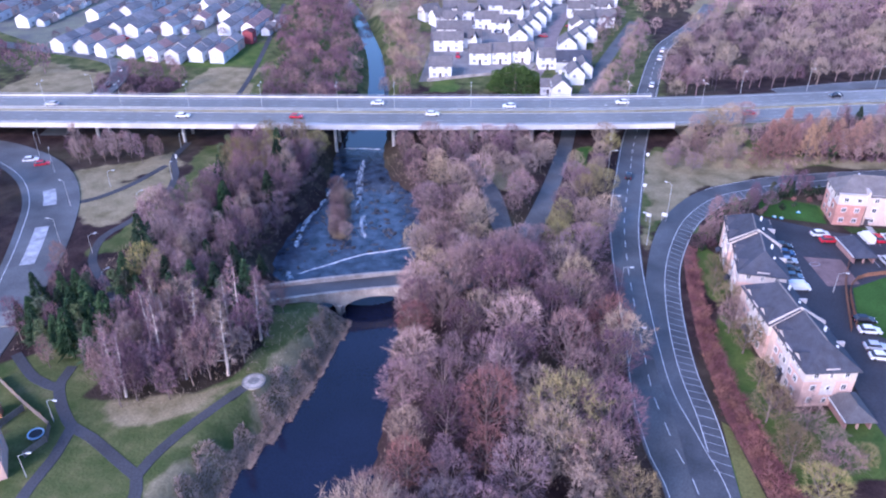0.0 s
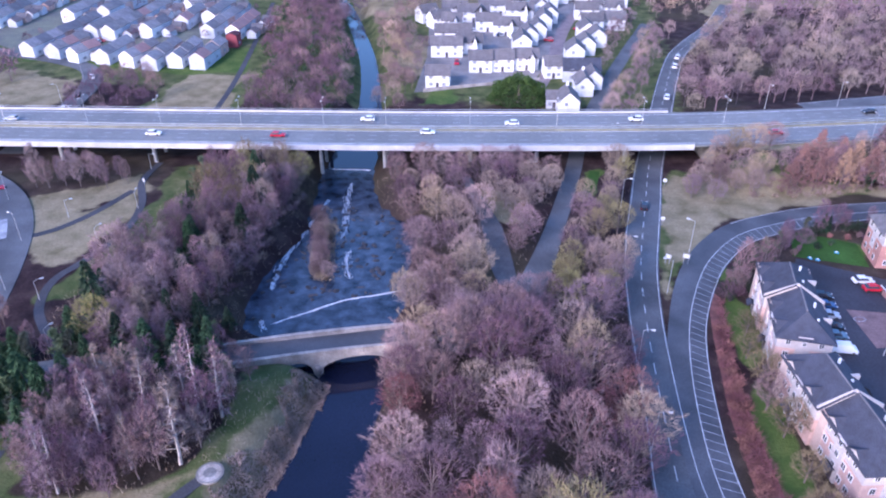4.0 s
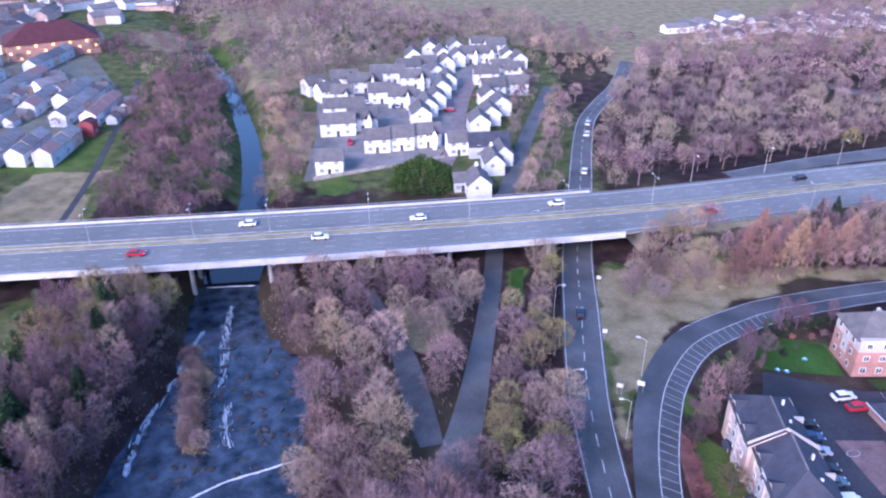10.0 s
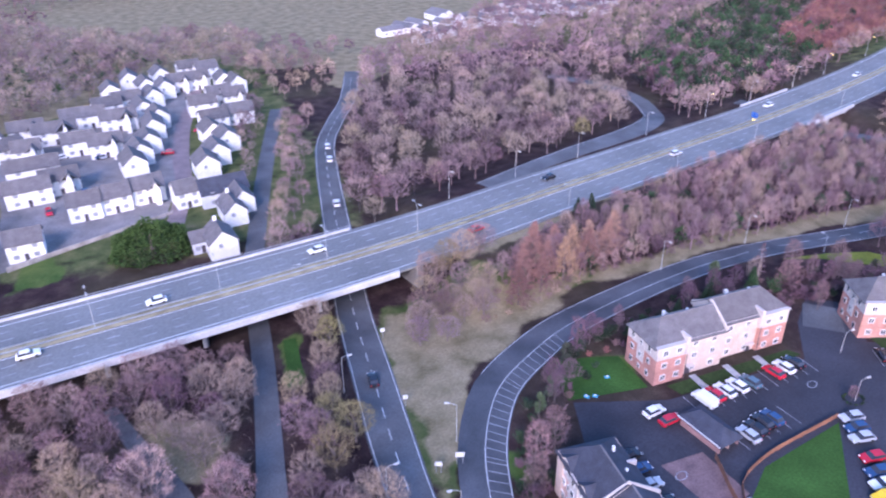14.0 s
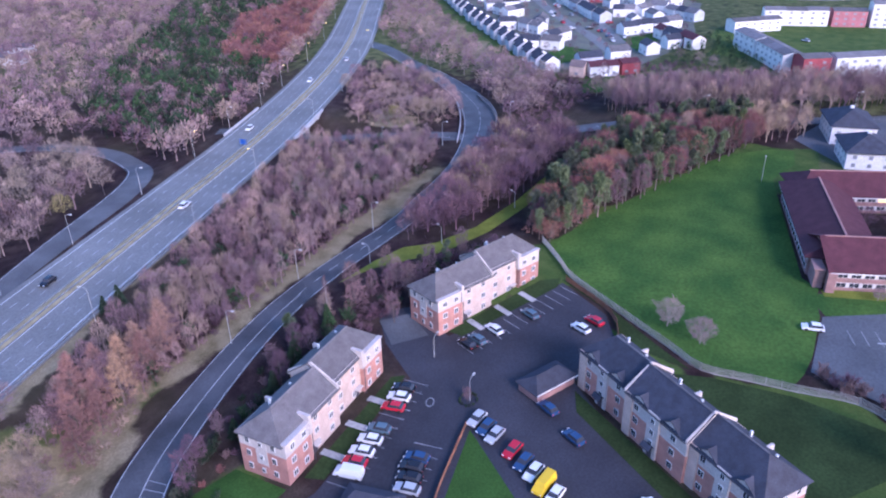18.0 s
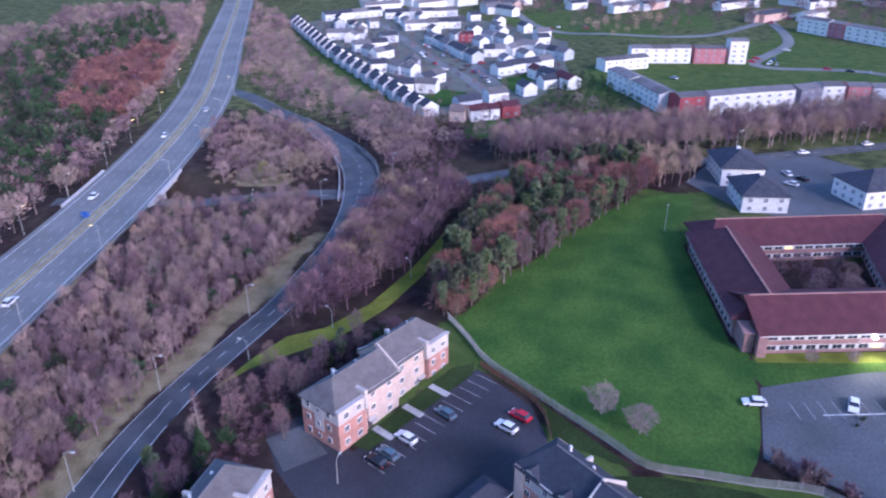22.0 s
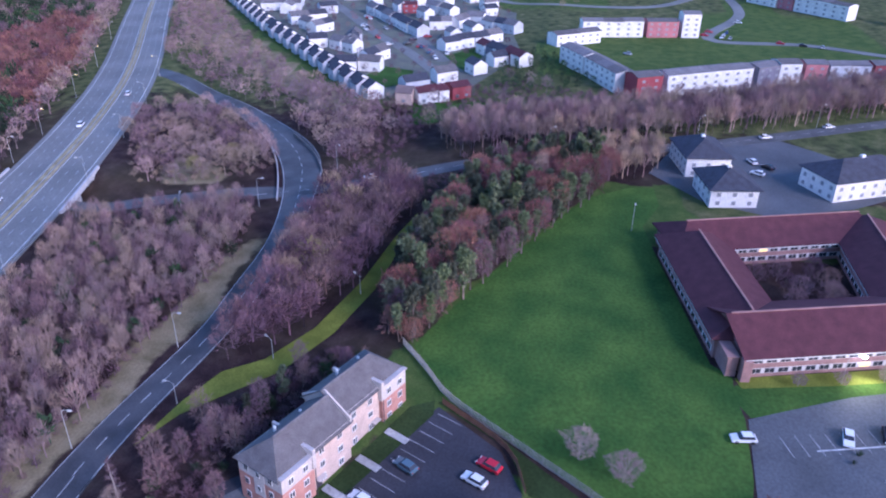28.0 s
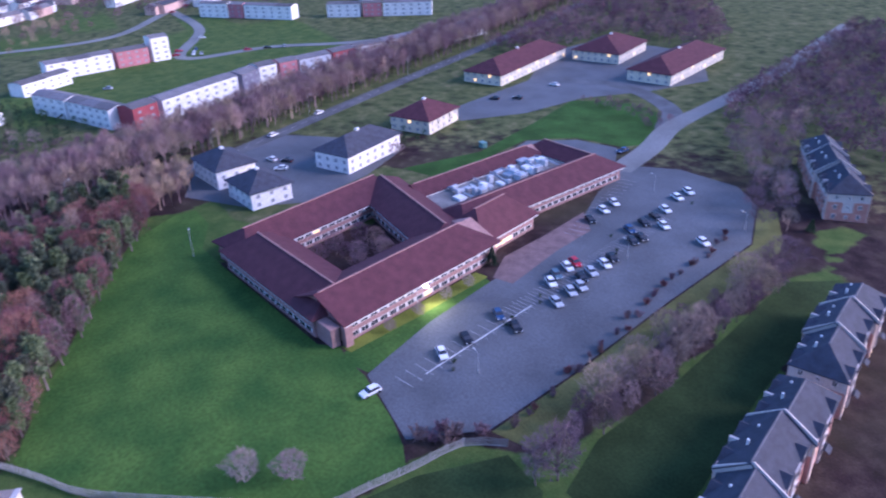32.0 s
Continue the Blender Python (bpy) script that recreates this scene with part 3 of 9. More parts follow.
for c, r, spring, h in spans:
    n = 20 if r > 4 else 11
    for k in range(n):
        t0, t1 = math.pi * (k + 0.04) / n, math.pi * (k + 0.96) / n
        bm = bmesh.new()
        pts = [(c - r * math.cos(t), spring + h * math.sin(t)) for t in (t0, t1)] + [(c - (r + 0.55) * math.cos(t), spring + (h + 0.55) * math.sin(t)) for t in (t1, t0)]
        f0, f1 = [[bm.verts.new((x, y, z)) for x, z in pts] for y in (-3.3, -3.0)]
        bm.faces.new(f0), bm.faces.new(f1[::-1])
        for i in range(4):
            bm.faces.new((f0[i], f1[i], f1[(i + 1) % 4], f0[(i + 1) % 4]))
        part("arch_stone", bm, SANDSTONE, arch)
ribbon("road_bridge_approach", [(-70, 174.5, 2.6), (-60, 178.5, 2.6), (-50, 182.5, 2.6), (-38, 187, 2.6), (-27.5, 190.4, 2.6)], 2.6, ASPHALT_PALE, lift=0.5, label="pale lane leading to the stone bridge", category="road")
ribbon("lane_bridge_east", [(19, 203.8, 2.6), (26, 207.5, 2.6), (32, 214, 2.8)], 2.6, ASPHALT, lift=0.12, label="lane leaving the stone bridge", category="road")

# ---- weir, rapids and rocks ----
FOAM = mat("white_water", (0.62, 0.65, 0.70), 0.5, 1.4, 0.3, 6, 0.6, bump_dist=0.1)
ROCK = mat("wet_rock", (0.045, 0.04, 0.042), 0.6, 0.6, 0.4, 8, 0.7, each=0.3, bump_dist=0.08)
rng = random.Random(4)


def foam_strip(pts, label):
    """A broken band of white water: small humped tongues along a line."""
    line = smooth_line(pts, 0.8)
    n = normals(line)
    verts, faces = [], []
    for i in range(len(line) - 1):
        for _ in range(7):
            off, ln = rng.gauss(0, 0.4) * line[i, 2], rng.uniform(0.5, 1.5)
            w = rng.uniform(0.04, 0.13)
            d = line[i + 1, :2] - line[i, :2]
            d = d / (np.linalg.norm(d) + 1e-6)
            c = line[i, :2] + n[i] * off + d * rng.uniform(-0.5, 0.5)
            b = len(verts)
            for s, e, z in ((-1, 0, 0.02), (0, -1, 0.03), (1, 0, 0.02), (0, 1, 0.03), (0, 0, 0.14)):
                p = c + d * s * ln + n[i] * e * w
                verts.append((p[0], p[1], WATER + z))
            faces += [(b, b + 1, b + 4), (b + 1, b + 2, b + 4), (b + 2, b + 3, b + 4), (b + 3, b, b + 4)]
    tagged(link("white_water", verts, faces, FOAM), label, "rapids", "", "stuff")


foam_strip([(-17, 209.6, 0.25), (-11.3, 214.4, 0.25), (-5.4, 219.3, 0.25), (1, 222.4, 0.25), (7.2, 225.4, 0.25)], "thin white line of water over the weir crest")
foam_strip([(-18, 273, 0.8), (-16.8, 265, 1.2), (-14.6, 255, 1.3), (-12.4, 244.6, 1.4)], "white chute of fast water")
foam_strip([(-9.6, 239, 1.2), (-8.3, 233, 1.3), (-6.3, 228, 0.8)], "white riffle among the rocks")
foam_strip([(-21.8, 263.1, 0.6), (-22.8, 245, 0.8), (-23.5, 230.7, 1.0), (-22.1, 220.5, 0.8)], "white channel along the bank")
foam_strip([(-25.5, 282, 0.3), (-20, 282.5, 0.3), (-15, 283, 0.3)], "low white step across the river")
foam_strip([(-20, 209, 0.8), (-18.5, 206.5, 0.9)], "small white riffle")
ribbon("weir_pool_lip", [(-17, 209.3, 0.3), (-11.3, 214.1, 0.3), (-5.4, 219.0, 0.3), (1, 222.1, 0.3), (7.2, 225.1, 0.3)], 0.3, CONCRETE_DARK, z=WATER + 0.01, label="dark low weir crest", category="weir")
ISLAND = mat("island_gravel", (0.17, 0.125, 0.10), 0.9, 0.4, 0.4, 9, 0.7, bump_dist=0.1)
bm = bmesh.new()
ring = [(-20.5, 254), (-18.3, 252.5), (-15.5, 244), (-12.4, 236.5), (-10.9, 229), (-11.6, 225), (-14.8, 226.5), (-18, 230.5), (-20.5, 236), (-21.6, 244)]
mid = [bm.verts.new((-19.6 + 0.75 * t, 251 - 3.4 * t, WATER + 0.3)) for t in range(8)]
low = [bm.verts.new((x, y, WATER - 0.3)) for x, y in ring]
bm.faces.new(low[::-1])
bmesh.ops.convex_hull(bm, input=low + mid)
tagged(part("river_island", bm, ISLAND), "long gravel island with tangled brush in the rapids", "island", "", "structure")
rock_meshes = []
for s in range(5):
    bm = bmesh.new()
    bmesh.ops.create_icosphere(bm, subdivisions=1, radius=1.0)
    for v in bm.verts:
        v.co *= rng.uniform(0.7, 1.2)
        v.co.z *= 0.5
    ob = part("rock", bm, ROCK)
    rock_meshes.append(ob.data)
    bpy.data.objects.remove(ob)
for k in range(230):
    x, y = rng.uniform(-27, 6), rng.uniform(206, 262)
    dr, ir = near_line(np.array([x]), np.array([y]), RIVER)
    if dr[0] > RIVER[ir[0], 2] - 0.3 or (x + 6) * 0.6 + 219 > y:
        continue
    ob = tagged(new("rock", rock_meshes[k % 5]), "dark wet boulder in the shallow rapids", "rock", "river rocks")
    ob.matrix_world = pose(x, y, WATER + 0.05, 0, 0, rng.uniform(0, 360)) @ Matrix.Diagonal((rng.uniform(0.25, 1.2), rng.uniform(0.2, 0.8), rng.uniform(0.3, 0.8), 1))


# ---- surfaces laid on the ground ----
def patch(name, poly, material, lift, label, category, kind="structure", grid=4.0):
    xs_, ys_ = [p[0] for p in poly], [p[1] for p in poly]
    pts = []
    for (x0, y0), (x1, y1) in zip(poly, poly[1:] + poly[:1]):
        n = max(1, int(math.hypot(x1 - x0, y1 - y0) / grid))
        pts += [(x0 + (x1 - x0) * i / n, y0 + (y1 - y0) * i / n) for i in range(n)]
    m = len(pts)
    GXs, GYs = np.meshgrid(np.arange(min(xs_), max(xs_), grid), np.arange(min(ys_), max(ys_), grid))
    gxs, gys = GXs.ravel(), GYs.ravel()
    d, _ = near_line(gxs, gys, np.array(poly + poly[:1], float))
    ok = inside(gxs, gys, poly) & (d > grid * 0.35)
    allp = [Vector(p) for p in pts] + [Vector((float(a), float(b))) for a, b in zip(gxs[ok], gys[ok])]
    v, _, f, *_ = delaunay_2d_cdt(allp, [(i, (i + 1) % m) for i in range(m)], [list(range(m))], 1, 1e-4)
    z = height([p.x for p in v], [p.y for p in v]) + lift
    ob = link(name, [(p.x, p.y, float(h)) for p, h in zip(v, z)], [tuple(t) for t in f], material)
    return tagged(ob, label, category, "", kind)


FIELD = mat("playing_field_grass", (0.040, 0.105, 0.022), 0.95, 0.10, 0.13, 14, 0.5, second=(0.072, 0.135, 0.026), bump_dist=0.08, spec=0.12)
GRASS = mat("mown_grass", (0.042, 0.10, 0.02), 0.95, 0.12, 0.3, 20, 0.5, bump_dist=0.08, spec=0.12)
# lamplight on the verges is painted in as a brighter, yellower grass colour
GRASS_LIT = mat("lamplit_verge_grass", (0.18, 0.205, 0.035), 0.95, 0.15, 0.3, 20, 0.5, bump_dist=0.08, spec=0.12)
# a darker, duller green than GRASS for the lawns round the flats
GRASS_DARK = mat("dark_lawn_grass", (0.034, 0.056, 0.018), 0.95, 0.1, 0.3, 20, 0.5, bump_dist=0.08, spec=0.12)
BLOCKPAVE = mat("brick_paving", (0.19, 0.12, 0.115), 0.85, 0.4, 0.25, 8, 0.3)
LOT = mat("car_park_tarmac", (0.044, 0.043, 0.053), 0.75, 0.08, 0.3, 30, 0.2, spec=0.32)
LOT_PALE = mat("pale_car_park_tarmac", (0.10, 0.105, 0.115), 0.75, 0.07, 0.25, 30, 0.2)
patch("ground_playing_field", [(198, 230), (223, 222), (250, 211), (276, 200.5), (287, 188), (288, 181), (276, 180), (262, 184.8), (246, 182.0), (222, 177.2), (204.5, 173.8), (201.2, 170.2), (196, 170.5), (190, 169.5), (176, 170), (170, 171), (164.5, 173), (164, 180), (163.8, 188.5), (168.3, 195), (176.2, 207.7), (184.3, 219.6)], FIELD, 0.05, "wide mown green playing field", "grass field")
# the lamp's glow along the front is painted into this strip's colour
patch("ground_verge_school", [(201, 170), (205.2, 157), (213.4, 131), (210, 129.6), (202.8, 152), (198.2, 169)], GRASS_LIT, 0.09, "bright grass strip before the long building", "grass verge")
patch("ground_verge_bays", [(196, 171.5), (190.5, 168.5), (196, 152), (203.5, 130), (210.5, 130.5), (203.6, 152), (199, 170)], FIELD, 0.06, "mown grass between the bays and the long building", "grass verge")
patch("ground_verge_fence", [(183, 222), (175, 208.5), (166, 204), (163, 190), (167, 196), (176, 208.5), (184, 220.5)], GRASS_DARK, 0.06, "rough grass strip inside the fence", "grass verge")
patch("paving_forecourt", [(209, 128.8), (216.4, 121), (220.8, 105.9), (227, 88.4), (216.8, 93.9), (212.2, 108.2), (204.2, 126.4)], BLOCKPAVE, 0.09, "block-paved forecourt before the lit entrance", "paving")
patch("car_park_flats", [(92, 243), (108, 237), (139, 237), (147, 247), (156, 254), (161, 249), (154.5, 236.5), (182, 221.5), (174, 209.5), (166, 205), (151, 209), (137, 195), (124, 177), (116, 163), (98, 158), (95, 172), (94, 200), (88, 206), (88, 232)], LOT, 0.05, "dark tarmac residents' car park", "car park")
patch("ground_lawn_triangle", [(131, 221), (112, 217.5), (104, 212), (101, 198), (108, 192), (117, 205)], GRASS, 0.09, "triangular green lawn between parking rows", "lawn")
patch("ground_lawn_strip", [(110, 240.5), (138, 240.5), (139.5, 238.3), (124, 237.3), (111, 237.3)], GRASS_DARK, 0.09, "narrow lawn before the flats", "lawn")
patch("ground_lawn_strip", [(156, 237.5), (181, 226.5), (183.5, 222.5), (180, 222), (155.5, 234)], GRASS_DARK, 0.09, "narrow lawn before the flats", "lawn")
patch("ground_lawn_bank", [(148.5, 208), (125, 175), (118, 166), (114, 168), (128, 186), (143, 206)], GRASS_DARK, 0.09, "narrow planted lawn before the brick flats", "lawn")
patch("paving_patch", [(97, 224), (105, 224), (106, 214), (99, 212)], BLOCKPAVE, 0.08, "red block-paved parking bay", "paving")
patch("car_park_offices", [(190, 169), (171, 170), (166, 156), (171, 135), (181, 100), (190, 65), (205, 46), (217, 40), (236, 44), (248, 55), (236, 76), (216, 101), (208.6, 128), (200, 150)], LOT_PALE, 0.07, "large pale tarmac car park", "car park")
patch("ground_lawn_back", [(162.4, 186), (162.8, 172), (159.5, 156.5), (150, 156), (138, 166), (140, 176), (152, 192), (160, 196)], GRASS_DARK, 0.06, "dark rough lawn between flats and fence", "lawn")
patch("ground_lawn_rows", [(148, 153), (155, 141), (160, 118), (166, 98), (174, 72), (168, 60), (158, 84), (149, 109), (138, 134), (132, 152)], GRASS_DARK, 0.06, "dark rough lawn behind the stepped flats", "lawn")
patch("ground_green_east", [(285, 116), (284.5, 87), (300, 55), (315, 26), (304, 10), (271, 8), (257, 30), (262, 45), (278, 52), (286, 68), (270, 110)], GRASS, 0.06, "green lawn between the office blocks", "lawn")
patch("car_park_east", [(262, 112), (285, 68), (276, 53), (262, 47), (250, 58), (243, 74), (250, 80), (255, 100)], LOT_PALE, 0.06, "service yard tarmac", "car park")
patch("car_park_business", [(318, 76), (334, 70), (352, 22), (392, -18), (400, -58), (345, -76), (306, -40), (308, -8), (316, 20), (312, 50)], LOT_PALE, 0.06, "tarmac office parking area", "car park")
patch("car_park_white_flats", [(282, 168), (276, 152), (286, 128), (300, 110), (322, 118), (344, 142), (333, 160), (322, 174), (300, 182)], LOT_PALE, 0.06, "tarmac yard between white flats", "car park")
ribbon("road_business", [(246, 60, 4), (256, 38, 4), (268, 18, 4), (277, -8, 3.6), (290, -50, 3.6), (303, -85, 3.6), (322, -130, 4), (345, -185, 4)], 4, ASPHALT_PALE, lift=0.1, label="pale access road to the office blocks", category="road")
ribbon("road_business_link", [(268, 20, 4), (285, 2, 4), (320, -5, 4), (345, 10, 4)], 4, ASPHALT, lift=0.09, label="short access road", category="road")
ribbon("road_flats_exit", [(156, 250, 3.5), (150, 243, 4)], 4, ASPHALT, lift=0.07, label="car park exit lane", category="road")

# ---- paths and the roundabout ----
PATHS = [[(-74, 272), (-72.3, 258.7), (-65.5, 246), (-62.3, 232), (-64, 219), (-66.3, 210), (-63, 200), (-55.5, 192), (-48, 185)], [(-71.8, 253), (-74.8, 239), (-79.3, 229.5), (-84, 225.5)], [(-10.2, 164.5), (-11.6, 162.4), (-14.5, 157), (-17.6, 150.5), (-19.5, 144.7), (-20, 141.2), (-18.6, 138.5), (-17, 132), (-16, 125)], [(-20, 141.2), (-24.8, 143.9), (-31.5, 147.7), (-36.1, 149.6), (-41.6, 154.9), (-44.6, 159.5), (-45.2, 164.1)], [(-36, 149.5), (-34.9, 142.9), (-34.9, 137.2), (-34, 125)], [(-43.6, 158), (-50, 160), (-58, 166)], [(-74, 301), (-78.6, 336.5), (-86, 375), (-96.6, 420), (-101.4, 440)]]
for k, p in enumerate(PATHS):
    ribbon("path_%d" % (k + 1), p, 0.95, PATHMAT, lift=0.07, step=2.5, label="curving grey tarmac footpath through the grass", category="path")
circle = thing("paved_circle", pose(-10.2, 164.5, gz(-10.2, 164.5) + 0.12), "round stone viewing circle beside the path", "paving")
bm = bmesh.new()
add_tube(bm, (0, 0, -0.2), (0, 0, 0.12), 2.1, 2.1, 28)
part("slab", bm, CONCRETE_DARK, circle)
for k in range(16):
    bm = bmesh.new()
    a0, a1 = 2 * math.pi * k / 16 + 0.02, 2 * math.pi * (k + 1) / 16 - 0.02
    add_prism(bm, [(1.0 * math.cos(a0), 1.0 * math.sin(a0)), (1.75 * math.cos(a0), 1.75 * math.sin(a0)), (1.75 * math.cos(a1), 1.75 * math.sin(a1)), (1.0 * math.cos(a1), 1.0 * math.sin(a1))], 0.1, 0.15)
    part("paving_stone", bm, SANDSTONE, circle)
bm = bmesh.new()
add_tube(bm, (0, 0, 0.1), (0, 0, 0.2), 0.45, 0.45, 16)
part("centre_stone", bm, CONCRETE_DARK, circle)
ROUND = [(-64, 160, 4.5), (-70, 180, 5.5), (-76, 196, 6.3), (-82.5, 211, 6.8), (-91, 227, 7), (-103, 241, 7), (-118, 250.5, 6.5), (-135, 255, 6), (-165, 255, 6)]
ribbon("road_roundabout", ROUND, 6, ASPHALT, lift=0.08, label="wide curving roundabout carriageway", category="road")
line = smooth_line(ROUND, 2.0)
nn = normals(line)
for a, b, off in ((18, 28, 0.5), (33, 42, 0.2), (48, 60, -0.8)):
    seg, ns = line[a:b, :2], nn[a:b]
    vs = [(*(p + n * (off - 1.5)), gz(*p) + 0.17) for p, n in zip(seg, ns)] + [(*(p + n * (off + 1.7)), gz(*p) + 0.17) for p, n in zip(seg, ns)]
    m = len(seg)
    tagged(link("worn_surfacing", vs, [(i, i + 1, m + i + 1, m + i)[::-1] for i in range(m - 1)], PAINT_WORN), "pale high-grip surfacing worn on the roundabout", "road marking", "", "structure")
ribbon("road_north_west", [(-118, 268, 4), (-122, 290, 3.6), (-123.5, 308, 3.4), (-127, 324, 3.4), (-136, 339, 3.4), (-152, 346.5, 3.4), (-178, 352, 3.4), (-230, 362, 3.4)], 3.4, ASPHALT, lift=0.1, label="curving road past the estate", category="road")
LOOP = [(112, 327.5, 3), (131, 335, 3.2), (150, 341.5, 3.6), (170, 347.5, 4), (184, 354, 4), (194, 364, 3.6), (200, 376, 3.4), (203, 390, 3.4), (200, 410, 3.2), (188, 430, 3.2)]
ribbon("road_loop", LOOP, 3.5, ASPHALT, lift=0.12, z=None, label="looping motorway exit road", category="road")
ribbon("road_bare_track", [(14, 274, 1.2), (19, 260, 1.6), (24, 246, 2.4), (27.5, 231, 2.6), (30, 222, 2)], 2, mat("muddy_track", (0.11, 0.105, 0.11), 0.9, 0.2, 0.3, 12, 0.4), lift=0.05, label="grey trodden track among saplings", category="path")


# ---- markings on the roads ----
def along(pts, off, a, b, w, name, label, material=PAINT, dash=0, lift=0.115, base=0.0):
    line = smooth_line(pts, 2.0)
    n = normals(line)
    cum = np.r_[0, np.cumsum(np.linalg.norm(np.diff(line[:, :2], axis=0), axis=1))]
    verts, faces = [], []
    half = line[:, 2] if line.shape[1] > 2 else np.full(len(line), 3.0)

    def at(s):
        p = np.array([np.interp(s, cum, line[:, 0]), np.interp(s, cum, line[:, 1])])
        q = np.array([np.interp(s, cum, n[:, 0]), np.interp(s, cum, n[:, 1])])
        return p, q, np.interp(s, cum, half)

    s, e = a * cum[-1], b * cum[-1]
    step = dash if dash else 2.0
    k = 0
    while s < e:
        t = min(s + (dash * 0.5 if dash else 2.0), e)
        i = len(verts)
        for u in (s, t):
            p, q, h = at(u)
            for side in (-w / 2, w / 2):
                r = p + q * (off * h + side)
                c = [gz(*(p + q * h * f)) for f in (-1, -0.5, 0, 0.5, 1)]
                verts.append((r[0], r[1], max(c) + lift))
        faces.append((i, i + 2, i + 3, i + 1)[::-1])
        s += step
        k += 1
    return tagged(link(name, verts, faces, material), label, "road marking", "", "structure")


along(MAIN, 0.0, 0.02, 0.98, 0.14, "centre_dashes", "broken white centre line", dash=6)
for o in (-0.9, 0.9):
    along(MAIN, o, 0.02, 0.98, 0.13, "edge_line", "white edge line of the main road")
along(SLIP, 0.95, 0.25, 0.95, 0.12, "edge_line", "white edge line of the slip road", lift=0.145)
along(SLIP, -0.95, 0.4, 0.95, 0.12, "edge_line", "white edge line of the slip road", lift=0.145)
along(SLIP, 0.0, 0.42, 0.9, 0.12, "centre_dashes", "broken white line on the slip road", dash=6, lift=0.145)
along(BUS, 0.0, 0.0, 1.0, 0.12, "centre_dashes", "broken white line on the back road", dash=6)
along(LOOP, 0.9, 0.0, 1.0, 0.12, "edge_line", "white edge line of the loop road", lift=0.16)
along(ROUND, 0.75, 0.0, 1.0, 0.15, "edge_line", "white edge line of the roundabout", lift=0.14)
# hatching along the slip road's outer side
line = smooth_line(SLIP, 1.0)
nn = normals(line)
cum = np.r_[0, np.cumsum(np.linalg.norm(np.diff(line[:, :2], axis=0), axis=1))]
hatch = thing("hatched_markings", pose(0, 0, 0), "white hatched bars along the inside of the slip road", "road marking", kind="structure")
s = 9.0
while s < 132:
    i = int(np.searchsorted(cum, s))
    j = min(i + 1, len(line) - 1)
    p, n, h = line[i, :2], nn[i], line[i, 2]
    d = np.array([n[1], -n[0]])
    a, b = p - n * h * 0.96 - d * 0.6, p - n * h * 0.12 + d * 0.5
    w = d * 0.07
    z = max(gz(*(p + n * h * f)) for f in (-1, -0.5, 0, 0.5, 1)) + 0.145
    link("hatch_bar", [(*(a - w), z), (*(b - w), z), (*(b + w), z), (*(a + w), z)], [(0, 1, 2, 3)], PAINT_WORN, hatch)
    s += 2.0
along(SLIP, -0.1, 0.03, 0.42, 0.13, "hatch_border", "white line bordering the hatched area", lift=0.145)
along(SLIP, -0.95, 0.03, 0.42, 0.13, "hatch_border", "white line bordering the hatched area", lift=0.145)

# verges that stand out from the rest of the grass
# strip beside the footpath: its lamplight is painted into the grass colour
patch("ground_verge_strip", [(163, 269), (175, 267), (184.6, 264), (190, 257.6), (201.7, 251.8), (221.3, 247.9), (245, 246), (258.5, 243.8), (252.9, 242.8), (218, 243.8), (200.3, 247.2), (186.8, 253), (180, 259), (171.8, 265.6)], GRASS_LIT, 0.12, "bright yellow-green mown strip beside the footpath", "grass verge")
OLIVE_GRASS = mat("rough_olive_grass", (0.15, 0.145, 0.05), 0.95, 0.12, 0.35, 20, 0.6, bump_dist=0.1, spec=0.12)
patch("ground_verge_lot", [(165.5, 156), (170.5, 135), (180.5, 100), (189.5, 65), (204, 46.5), (199, 45), (184, 60), (175, 98), (164, 134), (158, 152)], OLIVE_GRASS, 0.05, "rough olive grass beside the car park", "grass verge")
patch("ground_verge_hedge", [(70.2, 167), (70.6, 155), (71.2, 140), (77, 140), (74.6, 150), (71.4, 166)], OLIVE_GRASS, 0.05, "olive grass between the slip road and the hedge", "grass verge")
YARD = mat("estate_paving_grey", (0.17, 0.165, 0.16), 0.9, 0.12, 0.4, 12, 0.3, second=(0.12, 0.13, 0.085))
patch("estate_ground_east", [(362, 286), (463, 370), (570, 450), (600, 440), (640, 350), (600, 300), (549, 252), (480, 245), (440, 236), (374, 254)], YARD, 0.08, "paved courts and small gardens of the hillside estate", "ground", grid=10.0)
patch("estate_ground_west", [(-176, 354), (-95, 350), (-98, 415), (-140, 482), (-190, 480), (-230, 445), (-230, 382)], YARD, 0.08, "paved courts and small gardens of the terraces", "ground", grid=10.0)
patch("ground_lawn_north", [(91.5, 243.8), (106.8, 241.5), (107.2, 252), (100, 254.5), (93, 252)], GRASS, 0.07, "small bright green lawn beside the flats", "lawn")
patch("ground_lawn_lane", [(45.7, 268), (48.6, 268), (50, 284), (47.2, 284)], GRASS, 0.07, "narrow bright grass plot beside the lane", "lawn")

